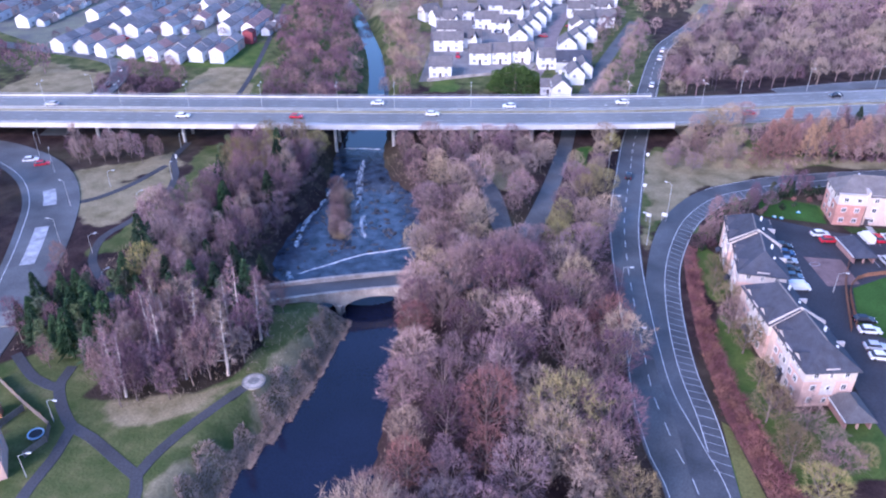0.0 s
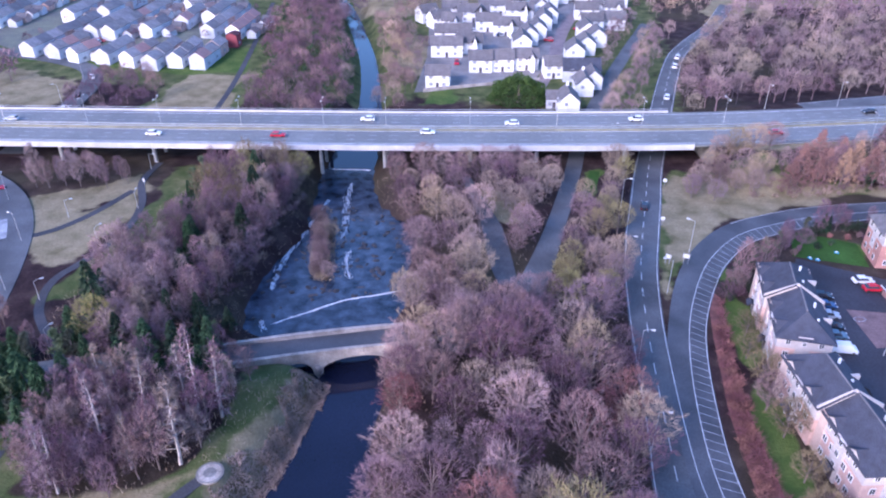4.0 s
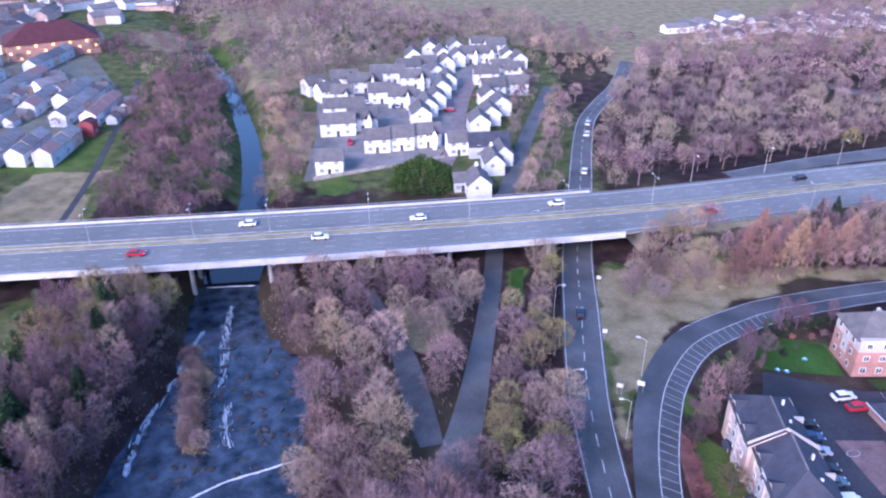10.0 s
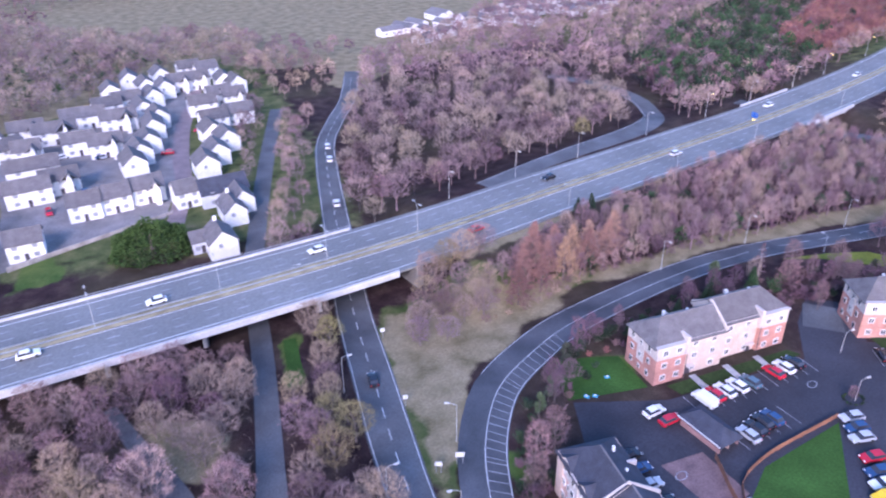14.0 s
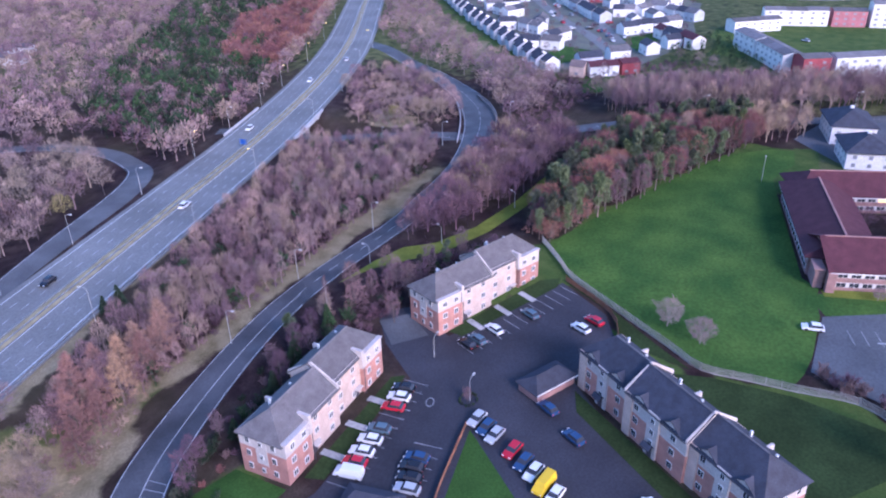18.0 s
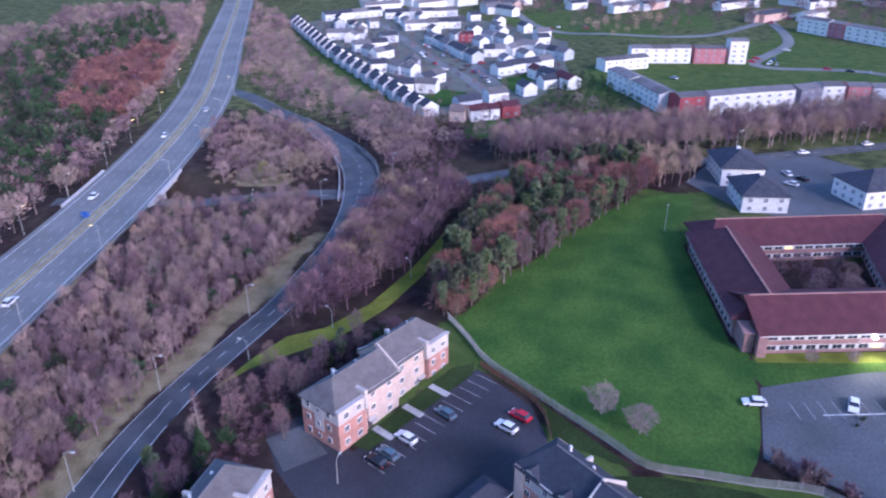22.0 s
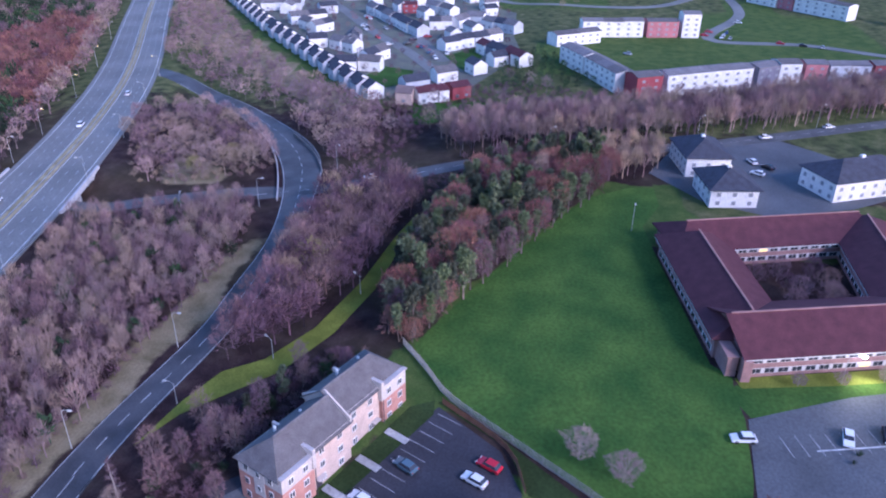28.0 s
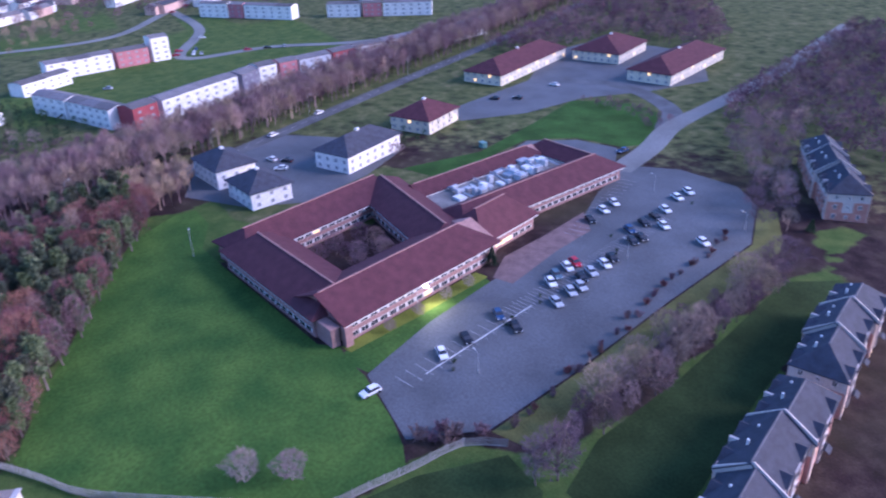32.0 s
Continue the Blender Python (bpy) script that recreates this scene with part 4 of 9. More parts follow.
# short paths from the doors of the flats to the parking
for x0, y0, dx, dy, reach in ((116.2, 241.3, 0.0, -1.0, 4.2), (123.8, 241.3, 0.0, -1.0, 4.2), (131.0, 241.3, 0.0, -1.0, 4.2), (161.3, 235.2, -0.413, -0.911, 4.6), (168.2, 232.0, -0.413, -0.911, 4.6), (174.8, 229.0, -0.413, -0.911, 4.6)):
    px, py = -dy * 0.7, dx * 0.7
    patch("path_door", [(x0 - px, y0 - py), (x0 + px, y0 + py), (x0 + px + dx * reach, y0 + py + dy * reach), (x0 - px + dx * reach, y0 - py + dy * reach)], CONCRETE, 0.13, "short pale paved path to a flat entrance", "path", grid=2.0)

# ---- building materials ----
BRICK_RED = mat("red_brick", (0.46, 0.23, 0.185), 0.9, 0.5, 0.18, 30, 0.3)
BRICK_PLUM = mat("plum_brick", (0.33, 0.19, 0.175), 0.9, 0.5, 0.18, 30, 0.3)
BRICK_PINK = mat("pink_brick", (0.58, 0.39, 0.33), 0.9, 0.5, 0.18, 30, 0.3)
BRICK_BUFF = mat("buff_brick", (0.58, 0.44, 0.37), 0.9, 0.5, 0.15, 30, 0.3)
RENDER_WHITE = mat("white_render", (0.80, 0.78, 0.76), 0.9, 0.25, 0.1, 20, 0.15)
RENDER_CREAM = mat("cream_render", (0.53, 0.475, 0.445), 0.9, 0.25, 0.1, 20, 0.15)
ROOF_PALE = mat("pale_concrete_tile_roof", (0.24, 0.215, 0.215), 0.9, 0.6, 0.2, 10, 0.4, each=0.25)
RENDER_GREY = mat("grey_render", (0.55, 0.56, 0.60), 0.9, 0.25, 0.15, 20, 0.15)
RENDER_PINK = mat("pink_render", (0.46, 0.18, 0.20), 0.9, 0.25, 0.15, 20, 0.15)
RENDER_RED = mat("dark_red_render", (0.34, 0.07, 0.08), 0.9, 0.25, 0.15, 20, 0.15)
RENDER_DARK = mat("slate_grey_cladding", (0.20, 0.19, 0.24), 0.85, 0.25, 0.15, 20, 0.15)
SLATE = mat("slate_roof", (0.125, 0.115, 0.12), 0.88, 0.6, 0.2, 10, 0.4, each=0.12)
SLATE_BLUE = mat("blue_slate_roof", (0.052, 0.056, 0.076), 0.85, 0.6, 0.2, 10, 0.4, each=0.1, spec=0.3)
SLATE_GREY = mat("grey_tile_roof", (0.165, 0.155, 0.165), 0.9, 0.6, 0.2, 10, 0.4, each=0.15)
TILE_RED = mat("plum_tile_roof", (0.10, 0.036, 0.045), 0.8, 0.5, 0.16, 14, 0.4, each=0.06, spec=0.2)
TILE_PINK = mat("weathered_tile", (0.34, 0.19, 0.17), 0.8, 0.5, 0.16, 14, 0.4)
TILE_BROWN = mat("brown_tile_roof", (0.20, 0.145, 0.135), 0.85, 0.5, 0.16, 14, 0.4, each=0.2)
GLASS = plain("window_glass", (0.045, 0.048, 0.06), 0.12)
# paler, rougher glass that softens the contrast of far windows
GLASS_FAR = plain("pale_far_glass", (0.27, 0.275, 0.30), 0.3)
FRAME = plain("white_window_frame", (0.75, 0.75, 0.75), 0.5)
WARM = plain("lit_window", (0.9, 0.6, 0.2), 0.5, emit=(1.0, 0.62, 0.22), power=1.1)
DOOR = plain("dark_door", (0.06, 0.05, 0.06), 0.5)

WINS = {}


def window_meshes(w, h):
    key = (round(w, 2), round(h, 2))
    if key not in WINS:
        t = 0.09 if w < 3 else 0.12
        bm = bmesh.new()
        for x0, x1, z0, z1 in ((-w / 2, w / 2, 0, t), (-w / 2, w / 2, h - t, h), (-w / 2, -w / 2 + t, t, h - t), (w / 2 - t, w / 2, t, h - t), (-t / 2, t / 2, t, h - t)):
            add_box(bm, x0, x1, -0.10, 0.02, z0, z1)
        a = part("window", bm, FRAME)
        b = part("pane", box(-w / 2 + t, w / 2 - t, -0.05, 0.0, t, h - t), GLASS)
        WINS[key] = (a.data, b.data)
        bpy.data.objects.remove(a), bpy.data.objects.remove(b)
    return WINS[key]


def add_window(parent, x, y, z, turn, w, h, lit=False, sub=True):
    f, p = window_meshes(w, h)
    if not sub:
        key = (round(w, 2), round(h, 2), lit)
        if key not in WINS:
            bm = bmesh.new()
            add_box(bm, -w / 2, w / 2, -0.06, 0.02, 0, h)
            for x0, x1 in ((-w / 2 + 0.1, -0.05), (0.05, w / 2 - 0.1)):
                for face in add_box(bm, x0, x1, -0.09, -0.05, 0.1, h - 0.1).faces[-6:]:
                    face.material_index = 1
            o = part("window", bm, FRAME)
            o.data.materials.append(WARM if lit else GLASS)
            WINS[key] = o.data
            bpy.data.objects.remove(o)
        f = WINS[key]
    ob = new("window", f)
    ob.parent = parent
    ob.matrix_local = pose(x, y, z, 0, 0, turn)
    if sub:
        pane = new("pane", p)
        pane.parent = ob
        if lit:
            pane.data = p.copy()
            pane.data.materials[0] = WARM
            pane["label"] = "lit window pane"
    return ob


def gable_body(x0, x1, y0, y1, z0, z1, rise):
    """Walls with gables at the two x ends."""
    bm = bmesh.new()
    ym = (y0 + y1) / 2
    pts = [(y0, z0), (y1, z0), (y1, z1), (ym, z1 + rise - 0.1), (y0, z1)]
    a, b = [[bm.verts.new((x, y, z)) for y, z in pts] for x in (x0, x1)]
    bm.faces.new(a), bm.faces.new(b[::-1])
    for i in range(5):
        bm.faces.new((a[i], b[i], b[(i + 1) % 5], a[(i + 1) % 5]))
    return bm


def gable_roof(x0, x1, y0, y1, z, rise, over=0.35, thick=0.18, hip0=0.0, hip1=0.0):
    """A pitched roof over the given walls; hip0, hip1: how far the ridge draws in at each end."""
    bm = bmesh.new()
    ym, half = (y0 + y1) / 2, (y1 - y0) / 2
    drop = rise * over / half
    X0, X1, Y0, Y1 = x0 - over, x1 + over, y0 - over, y1 + over
    r0, r1 = (x0 + hip0 if hip0 else X0), (x1 - hip1 if hip1 else X1)
    lo = z - drop
    top = [bm.verts.new(p) for p in ((X0, Y0, lo), (X1, Y0, lo), (X1, Y1, lo), (X0, Y1, lo), (r0, ym, z + rise), (r1, ym, z + rise))]
    bot = [bm.verts.new((v.co.x, v.co.y, v.co.z - thick)) for v in top]
    faces = [(0, 1, 5, 4), (2, 3, 4, 5)]
    if hip0:
        faces.append((3, 0, 4))
    if hip1:
        faces.append((1, 2, 5))
    for f in faces:
        bm.faces.new([top[i] for i in f])
        bm.faces.new([bot[i] for i in f][::-1])
    loop = [0, 1] + ([] if hip1 else [5]) + [2, 3] + ([] if hip0 else [4])
    for i, j in zip(loop, loop[1:] + loop[:1]):
        bm.faces.new((top[i], bot[i], bot[j], top[j]))
    return bm


# ---- three-storey flats ----
def gable_slab(x0, x1, y0, y1, z, rise, up):
    """A firewall that follows a pitched roof and stands up above it."""
    bm = bmesh.new()
    ym, drop = (y0 + y1) / 2, 0.5
    pts = [(y0 - 0.35, z - 0.7), (y1 + 0.35, z - 0.7), (y1 + 0.35, z + up - 0.1), (ym, z + rise + up), (y0 - 0.35, z + up - 0.1)]
    a, b = [[bm.verts.new((x, y, h)) for y, h in pts] for x in (x0, x1)]
    bm.faces.new(a), bm.faces.new(b[::-1])
    for i in range(5):
        bm.faces.new((a[i], b[i], b[(i + 1) % 5], a[(i + 1) % 5]))
    return bm


def flats(name, x, y, turn, sections, depth, label, group, brick, style="gablet", eave=8.3, rise=3.1, roof_mat=SLATE, near=True, gablet_back=False):
    """A stepped block of flats: sections are (length, step back, lift). The front faces -y, x runs along the block."""
    base = gz(x, y)
    ob = thing(name, pose(x, y, base, 0, 0, turn), label, "apartment building", group)
    pos, last_k = 0.0, len(sections) - 1
    for k, (ln, back, lift) in enumerate(sections):
        y0, y1, h = back, back + depth, eave + lift
        x0, x1 = pos, pos + ln
        hip0, hip1 = (depth * 0.42 if k == 0 else 0.0), (depth * 0.42 if k == last_k else 0.0)
        if style == "bays":
            # a brick bay with a white top storey at the outer end, a pale bay beside it
            split = x0 + ln * 0.42 if k == 0 else x1 - ln * 0.42 if k == last_k else (x0 + x1) / 2
            bays = [(x0, split, k == 0), (split, x1, k != 0)]
            part("wall", box(x0 + 0.01, x1 - 0.01, y0, y1, -1.2, h), BRICK_BUFF, ob, "buff brick wall")
            for a, b, outer in bays:
                if outer:
                    part("brick_bay", box(a - 0.02, b, y0 - 0.7, y1 + 0.02, -1.2, 5.55), brick, ob, "red brick lower storeys")
                    part("white_storey", box(a - 0.02, b, y0 - 0.7, y1 + 0.02, 5.55, h + 0.02), RENDER_CREAM, ob, "cream rendered top storey")
                    part("bay_cornice", box(a - 0.1, b + 0.1, y0 - 1.0, y0 - 0.3, h - 0.12, h + 0.1), RENDER_CREAM, ob)
                else:
                    part("eaves_band", box(a, b, y0 - 0.12, y0 - 0.01, h - 1.0, h - 0.05), RENDER_CREAM, ob)
            part("parapet_stub", box(split - 0.35, split + 0.35, y0 - 0.95, y0 + 1.9, h - 2.6, h + 1.05, 0.05), RENDER_CREAM, ob, "cream parapet between bays")
            part("downpipe", box(split - 0.06, split + 0.06, y0 - 1.05, y0 - 0.95, 0, h - 2.6), DOOR, ob)
            door_x = split + (1.5 if k == 0 else -1.5)
            part("entrance_door", box(door_x - 0.55, door_x + 0.55, y0 - 0.08, y0 + 0.02, 0.0, 2.15), DOOR, ob)
            part("canopy", box(door_x - 0.9, door_x + 0.9, y0 - 1.0, y0 - 0.02, 2.3, 2.45, 0.03), RENDER_CREAM, ob)
            for a, b, outer in bays:
                for c in (0.27, 0.73):
                    for s in range(3):
                        add_window(ob, a + (b - a) * c, y0 - (0.72 if outer else 0.02), 0.9 + 2.7 * s, 0, 1.1, 1.25, sub=near)
                        add_window(ob, a + (b - a) * c, y1 + (0.04 if outer else 0.02), 0.9 + 2.7 * s, 180, 1.1, 1.25, sub=False)
        else:
            mid = (x0 + x1) / 2
            part("wall", box(x0 + 0.01, x1 - 0.01, y0, y1, -1.2, 5.55), brick, ob, "brick lower storeys")
            part("upper_wall", box(x0 + 0.012, x1 - 0.012, y0 + 0.003, y1 - 0.003, 5.55, h), RENDER_CREAM, ob, "cream rendered top storey")
            part("string_course", box(x0 - 0.03, x1 + 0.03, y0 - 0.06, y1 + 0.06, 5.48, 5.66), RENDER_CREAM, ob)
            part("stair_bay", box(mid - 1.3, mid + 1.3, y0 - 0.35, y0 + 0.5, -1.0, h - 0.1), RENDER_CREAM, ob, "cream stair bay")
            part("corner_bay", box(x0 + 0.02, x0 + 1.9, y0 - 0.22, y1 + 0.22, -1.1, h - 0.08), BRICK_BUFF, ob, "buff brick corner")
            part("entrance_door", box(mid - 0.55, mid + 0.55, y0 - 0.42, y0 - 0.36, 0.0, 2.15), DOOR, ob)
            part("canopy", gable_roof(mid - 0.9, mid + 0.9, y0 - 1.5, y0 - 0.3, 2.4, 0.5, 0.15, 0.1), roof_mat, ob)
            for s in range(3):
                add_window(ob, mid, y0 - 0.37, 2.3 + 2.2 * s, 0, 0.9, 1.1, sub=False)
                for c in (0.2, 0.36, 0.64, 0.8):
                    if c in (0.2, 0.8) or near:
                        add_window(ob, x0 + ln * c, y0 - 0.02, 0.9 + 2.7 * s, 0, 1.15, 1.25, sub=near)
                for c in (0.22, 0.5, 0.78):
                    add_window(ob, x0 + ln * c, y1 + 0.02, 0.9 + 2.7 * s, 180, 1.15, 1.25, sub=False)
            for side in (0, 1) if gablet_back else (0,):
                for c in (0.25, 0.75):
                    w, gr = 3.8, 1.25
                    run = gr / rise * depth / 2 + 0.6
                    gx0, gy, tw = x0 + ln * c, (y0 if not side else y1), (90 if not side else -90)
                    bm = gable_roof(0, run, -w / 2, w / 2, h - 0.05, gr, 0.3, 0.16)
                    bm.transform(pose(gx0, gy, 0, 0, 0, tw))
                    part("gablet_roof", bm, roof_mat, ob)
                    bm = gable_body(-0.05, 0.3, -w / 2 + 0.05, w / 2 - 0.05, h - 0.9, h - 0.05, gr - 0.1)
                    bm.transform(pose(gx0, gy, 0, 0, 0, tw))
                    part("gablet_wall", bm, RENDER_CREAM, ob)
        part("roof", gable_roof(x0, x1, y0, y1, h, rise, 0.45 if hip0 or hip1 else 0.3, 0.2, hip0, hip1), roof_mat, ob)
        ym = (y0 + y1) / 2
        part("ridge_tile", box(x0 + hip0, x1 - hip1, ym - 0.14, ym + 0.14, h + rise - 0.03, h + rise + 0.1, 0.03), SLATE_GREY, ob)
        if k:
            part("firewall", gable_slab(x0 - 0.15, x0 + 0.15, min(y0, y0 - back + sections[k - 1][1]), max(y1, y1 - back + sections[k - 1][1]), max(h, eave + sections[k - 1][2]), rise, 0.25), RENDER_CREAM, ob, "cream stepped firewall")
        for yy, o in ((y0, -1), (y1, 1)):
            part("gutter", box(x0, x1, yy + o * 0.45 - 0.06, yy + o * 0.45 + 0.06, h - 0.5, h - 0.38), DOOR, ob)
        for c, zz in ((0.35, 0.75), (0.7, 0.55)):
            part("flue_vent", box(x0 + ln * c, x0 + ln * c + 0.35, ym + depth * 0.2, ym + depth * 0.2 + 0.35, h + rise * 0.3, h + rise * zz + 0.35), FRAME, ob)
        part("parapet_stub", box(x0 + ln * 0.5 - 0.25, x0 + ln * 0.5 + 0.25, y1 - 1.2, y1 + 0.5, h - 0.8, h + 0.7, 0.04), RENDER_CREAM, ob)
        pos += ln
    y_first, y_last = sections[0][1], sections[-1][1]
    for xe, tw, yb in ((0.0, -90, y_first), (pos, 90, y_last)):
        o = -1 if tw < 0 else 1
        part("end_panel", box(min(xe, xe + o * 0.06) - 0.03, max(xe, xe + o * 0.06) + 0.03, yb + depth * 0.36, yb + depth * 0.62, 2.6, eave - 0.1), RENDER_CREAM, ob, "cream rendered panel")
        for s in range(3):
            for c in (0.2, 0.8):
                add_window(ob, xe + o * 0.04, yb + depth * c, 0.9 + 2.7 * s, tw, 0.9, 1.2, sub=False)
            add_window(ob, xe + o * 0.1, yb + depth * 0.49, 0.9 + 2.7 * s, tw, 0.7, 1.0, sub=False)
    return ob


flats("apartment_building", 107.8, 242.2, 0.0, [(15.4, 0.0, 0.0), (15.6, 1.3, 0.35)], 8.4, "three-storey brick and cream flats with grey hipped roof", "blocks of flats", BRICK_RED, "bays")
flats("apartment_building", 154.0, 239.0, -22.9, [(15.4, 0.0, 0.0), (15.3, 1.3, 0.35)], 8.4, "three-storey pink brick flats beside the playing field fence", "blocks of flats", BRICK_RED, "bays")
flats("apartment_building", 77.6, 196.8, -78.5, [(12.2, 0.0, 0.0), (12.6, 0.8, -0.3)], 8.8, "three-storey brick and white flats with dark slate roof", "blocks of flats", BRICK_PINK, roof_mat=SLATE_BLUE)
flats("apartment_building", 79.0, 225.8, -94.5, [(11.4, 0.0, 0.0), (11.6, 0.8, -0.3)], 9.0, "three-storey brick and white flats with dark hipped roof behind trees", "blocks of flats", BRICK_PINK, roof_mat=SLATE_BLUE)
flats("apartment_building", 149.8, 208.4, -126.0, [(13.2, 0.8, 0.0), (14.0, 0.0, 0.4), (13.6, 0.7, 0.1)], 9.0, "long stepped row of brick flats with dark slate roofs", "blocks of flats", BRICK_RED, roof_mat=SLATE_BLUE, rise=3.5, near=False)
flats("apartment_building", 119.3, 145.8, -67.0, [(14.3, 0.0, 0.0), (14.3, 0.9, 0.4), (14.3, 0.2, 0.1)], 9.4, "stepped row of brick flats backing onto the dark lawn", "blocks of flats", BRICK_RED, roof_mat=SLATE_BLUE, rise=3.6, near=False, gablet_back=True)
flats("apartment_building", 137.9, 101.8, -67.0, [(11.2, 0.0, 0.0), (11.2, 0.8, 0.4), (11.2, 0.2, 0.1)], 9.4, "stepped row of brick flats with grey slate roof planes", "blocks of flats", BRICK_RED, roof_mat=SLATE_BLUE, rise=3.6, near=False, gablet_back=True)
flats("apartment_building", 183.3, 30.6, -42.0, [(13.5, 0.0, 0.0), (13.5, 0.8, 0.4), (13.5, 0.0, 0.1)], 10.0, "far row of brick flats with white gables", "blocks of flats", BRICK_RED, roof_mat=SLATE_BLUE, rise=3.6, near=False, gablet_back=True)


def bin_store(x, y, turn, w, d, label, roof_mat):
    ob = thing("bin_store", pose(x, y, gz(x, y) + 0.05, 0, 0, turn), label, "bin store", "bin stores")
    for x0, x1, y0, y1 in ((0, w, 0, 0.25), (0, w, d - 0.25, d), (0, 0.25, 0.26, d - 0.26)):
        part("brick_wall", box(x0, x1, y0, y1, -0.3, 2.0), BRICK_PLUM, ob)
    for px in (w - 0.35, w - 0.05):
        part("post", box(px - 0.15, px, d * 0.5 - 0.1, d * 0.5 + 0.1, -0.2, 2.3), BRICK_PINK, ob)
    part("roof", gable_roof(0, w, 0, d, 2.2, 1.5, 0.5, 0.15, d * 0.4, d * 0.4), roof_mat, ob)
    part("fascia", box(-0.45, w + 0.45, -0.5, -0.42, 1.85, 2.05), FRAME, ob)


bin_store(105.8, 230.9, -81, 8.4, 4.6, "low brick bin store with a dark hipped roof", SLATE_BLUE)
bin_store(88.6, 174.5, -80, 6.4, 4.4, "low brick bin store with a dark hipped roof behind the flats", SLATE)
bin_store(142.3, 213.0, -27, 9.3, 5.0, "low brick bin store with slate roof and open end", SLATE_BLUE)

# ---- the long plum-roofed building with a courtyard ----
SCH = thing("office_building", Matrix.Translation((211.9, 167.1, 2.2)) @ pose(0, 0, 0, 0, 0, math.degrees(math.atan2(0.203, 0.979))), "sprawling two-storey brick building with plum tiled roofs round a courtyard", "office building")


BAND = plain("grey_window_band", (0.60, 0.57, 0.56), 0.6)


def wing(ax, ay, bx, by, half, eave, rise, hip0, hip1, roof=TILE_RED, rows=2, wall=BRICK_PLUM, lit=(), skip=()):
    """A gabled wing from a to b in the building's own axes."""
    ln, ang = math.hypot(bx - ax, by - ay), math.degrees(math.atan2(by - ay, bx - ax))
    m = pose(ax, ay, 0, 0, 0, ang)
    bm = gable_body(0, ln, -half, half, -1.5, eave, rise) if not (hip0 and hip1) else box(0, ln, -half, half, -1.5, eave)
    bm.transform(m)
    part("wall", bm, wall, SCH)
    bm = gable_roof(0, ln, -half, half, eave, rise, 1.2, 0.25, hip0, hip1)
    bm.transform(m)
    part("roof", bm, roof, SCH)
    bm = box(hip0 * 0.9, ln - hip1 * 0.9, -0.2, 0.2, eave + rise - 0.05, eave + rise + 0.12)
    bm.transform(m)
    part("ridge_tile", bm, TILE_PINK, SCH)
    for s, turn_w in ((-1, 0), (1, 180)):
        if s in skip:
            continue
        bm = box(-0.6, ln + 0.6, s * (half + 1.05) - 0.06, s * (half + 1.05) + 0.06, eave - 1.2 * rise / half - 0.55, eave - 1.2 * rise / half - 0.16)
        bm.transform(m)
        part("fascia", bm, FRAME, SCH, "white eaves board")
        for r in range(rows):
            z = 0.9 + r * (eave - 1.0) / 2
            bm = box(1.0, ln - 1.0, s * half - 0.06, s * half + 0.06, z - 0.1, z + 1.05)
            bm.transform(m)
            part("window_band", bm, BAND, SCH)
            row = bmesh.new()
            n = int((ln - 2) / 2.6)
            for k in range(n):
                cx, c = 1.0 + (k + 0.5) * (ln - 2) / n, s * (half + 0.06)
                if (s, r, k) in lit:
                    pane = box(cx - 0.95, cx + 0.95, c - 0.04, c + 0.04, z, z + 0.95)
                    pane.transform(m)
                    part("lit_window", pane, WARM, SCH, "warmly lit window")
                else:
                    add_box(row, cx - 0.95, cx - 0.05, c - 0.03, c + 0.03, z, z + 0.95)
                    add_box(row, cx + 0.05, cx + 0.95, c - 0.03, c + 0.03, z, z + 0.95)
            row.transform(m)
            tagged(part("glazing", row, GLASS, SCH), kind="stuff")


# the building's x runs east from the corner, its y runs north; the south-east wings have negative y
wing(-3.5, 0, 37.5, 0, 7.1, 5.6, 3.6, 3.0, 5.0)
wing(-1.8, 4.4, 3.8, -43, 8.0, 5.6, 3.5, 0, 5.0, lit={(1, 0, 5), (1, 1, 9), (-1, 0, 8)})
wing(37.5, 5.0, 45.0, -46, 6.6, 5.6, 3.4, 4.0, 4.0, lit={(-1, 1, 7)})
wing(2, -35.5, 46.5, -44.5, 6.6, 5.6, 3.4, 4.0, 4.0)
wing(4.5, -41, 7.5, -62, 6.2, 5.4, 4.6, 5.0, 5.0, lit={(-1, 0, 1), (-1, 0, 2), (-1, 0, 3), (1, 0, 2)})
wing(13, -44, 13, -106, 6.2, 5.0, 3.0, 4.0, 5.0)
wing(36, -50, 36, -98, 3.4, 4.6, 1.8, 0, 3.0, rows=1)
wing(13, -103, 38, -103, 4.0, 4.6, 2.2, 3.0, 3.0, rows=1)
part("plant_deck", box(19.0, 32.8, -99, -43, -1.0, 3.4), CONCRETE_DARK, SCH, "flat roof crowded with plant")
PLANT = mat("plant_metal", (0.50, 0.52, 0.55), 0.5, 0.8, 0.25, 8, 0.1, metal=0.3)
prng = random.Random(9)
for k in range(26):
    px, py = prng.uniform(20.5, 30), prng.uniform(-96, -56)
    w, d, h = prng.uniform(1.0, 3.2), prng.uniform(1.0, 4.0), prng.uniform(0.8, 2.4)
    part("air_handler", box(px, px + w, py, py + d, 3.4, 3.4 + h, 0.08), PLANT if k % 3 else FRAME, SCH)
for k in range(6):
    py = -94 + k * 7
    bm = bmesh.new()
    add_tube(bm, (20.5, py, 4.3), (31, py + prng.uniform(-3, 3), 4.3), 0.35, 0.35, 8)
    part("duct", bm, STEEL, SCH)
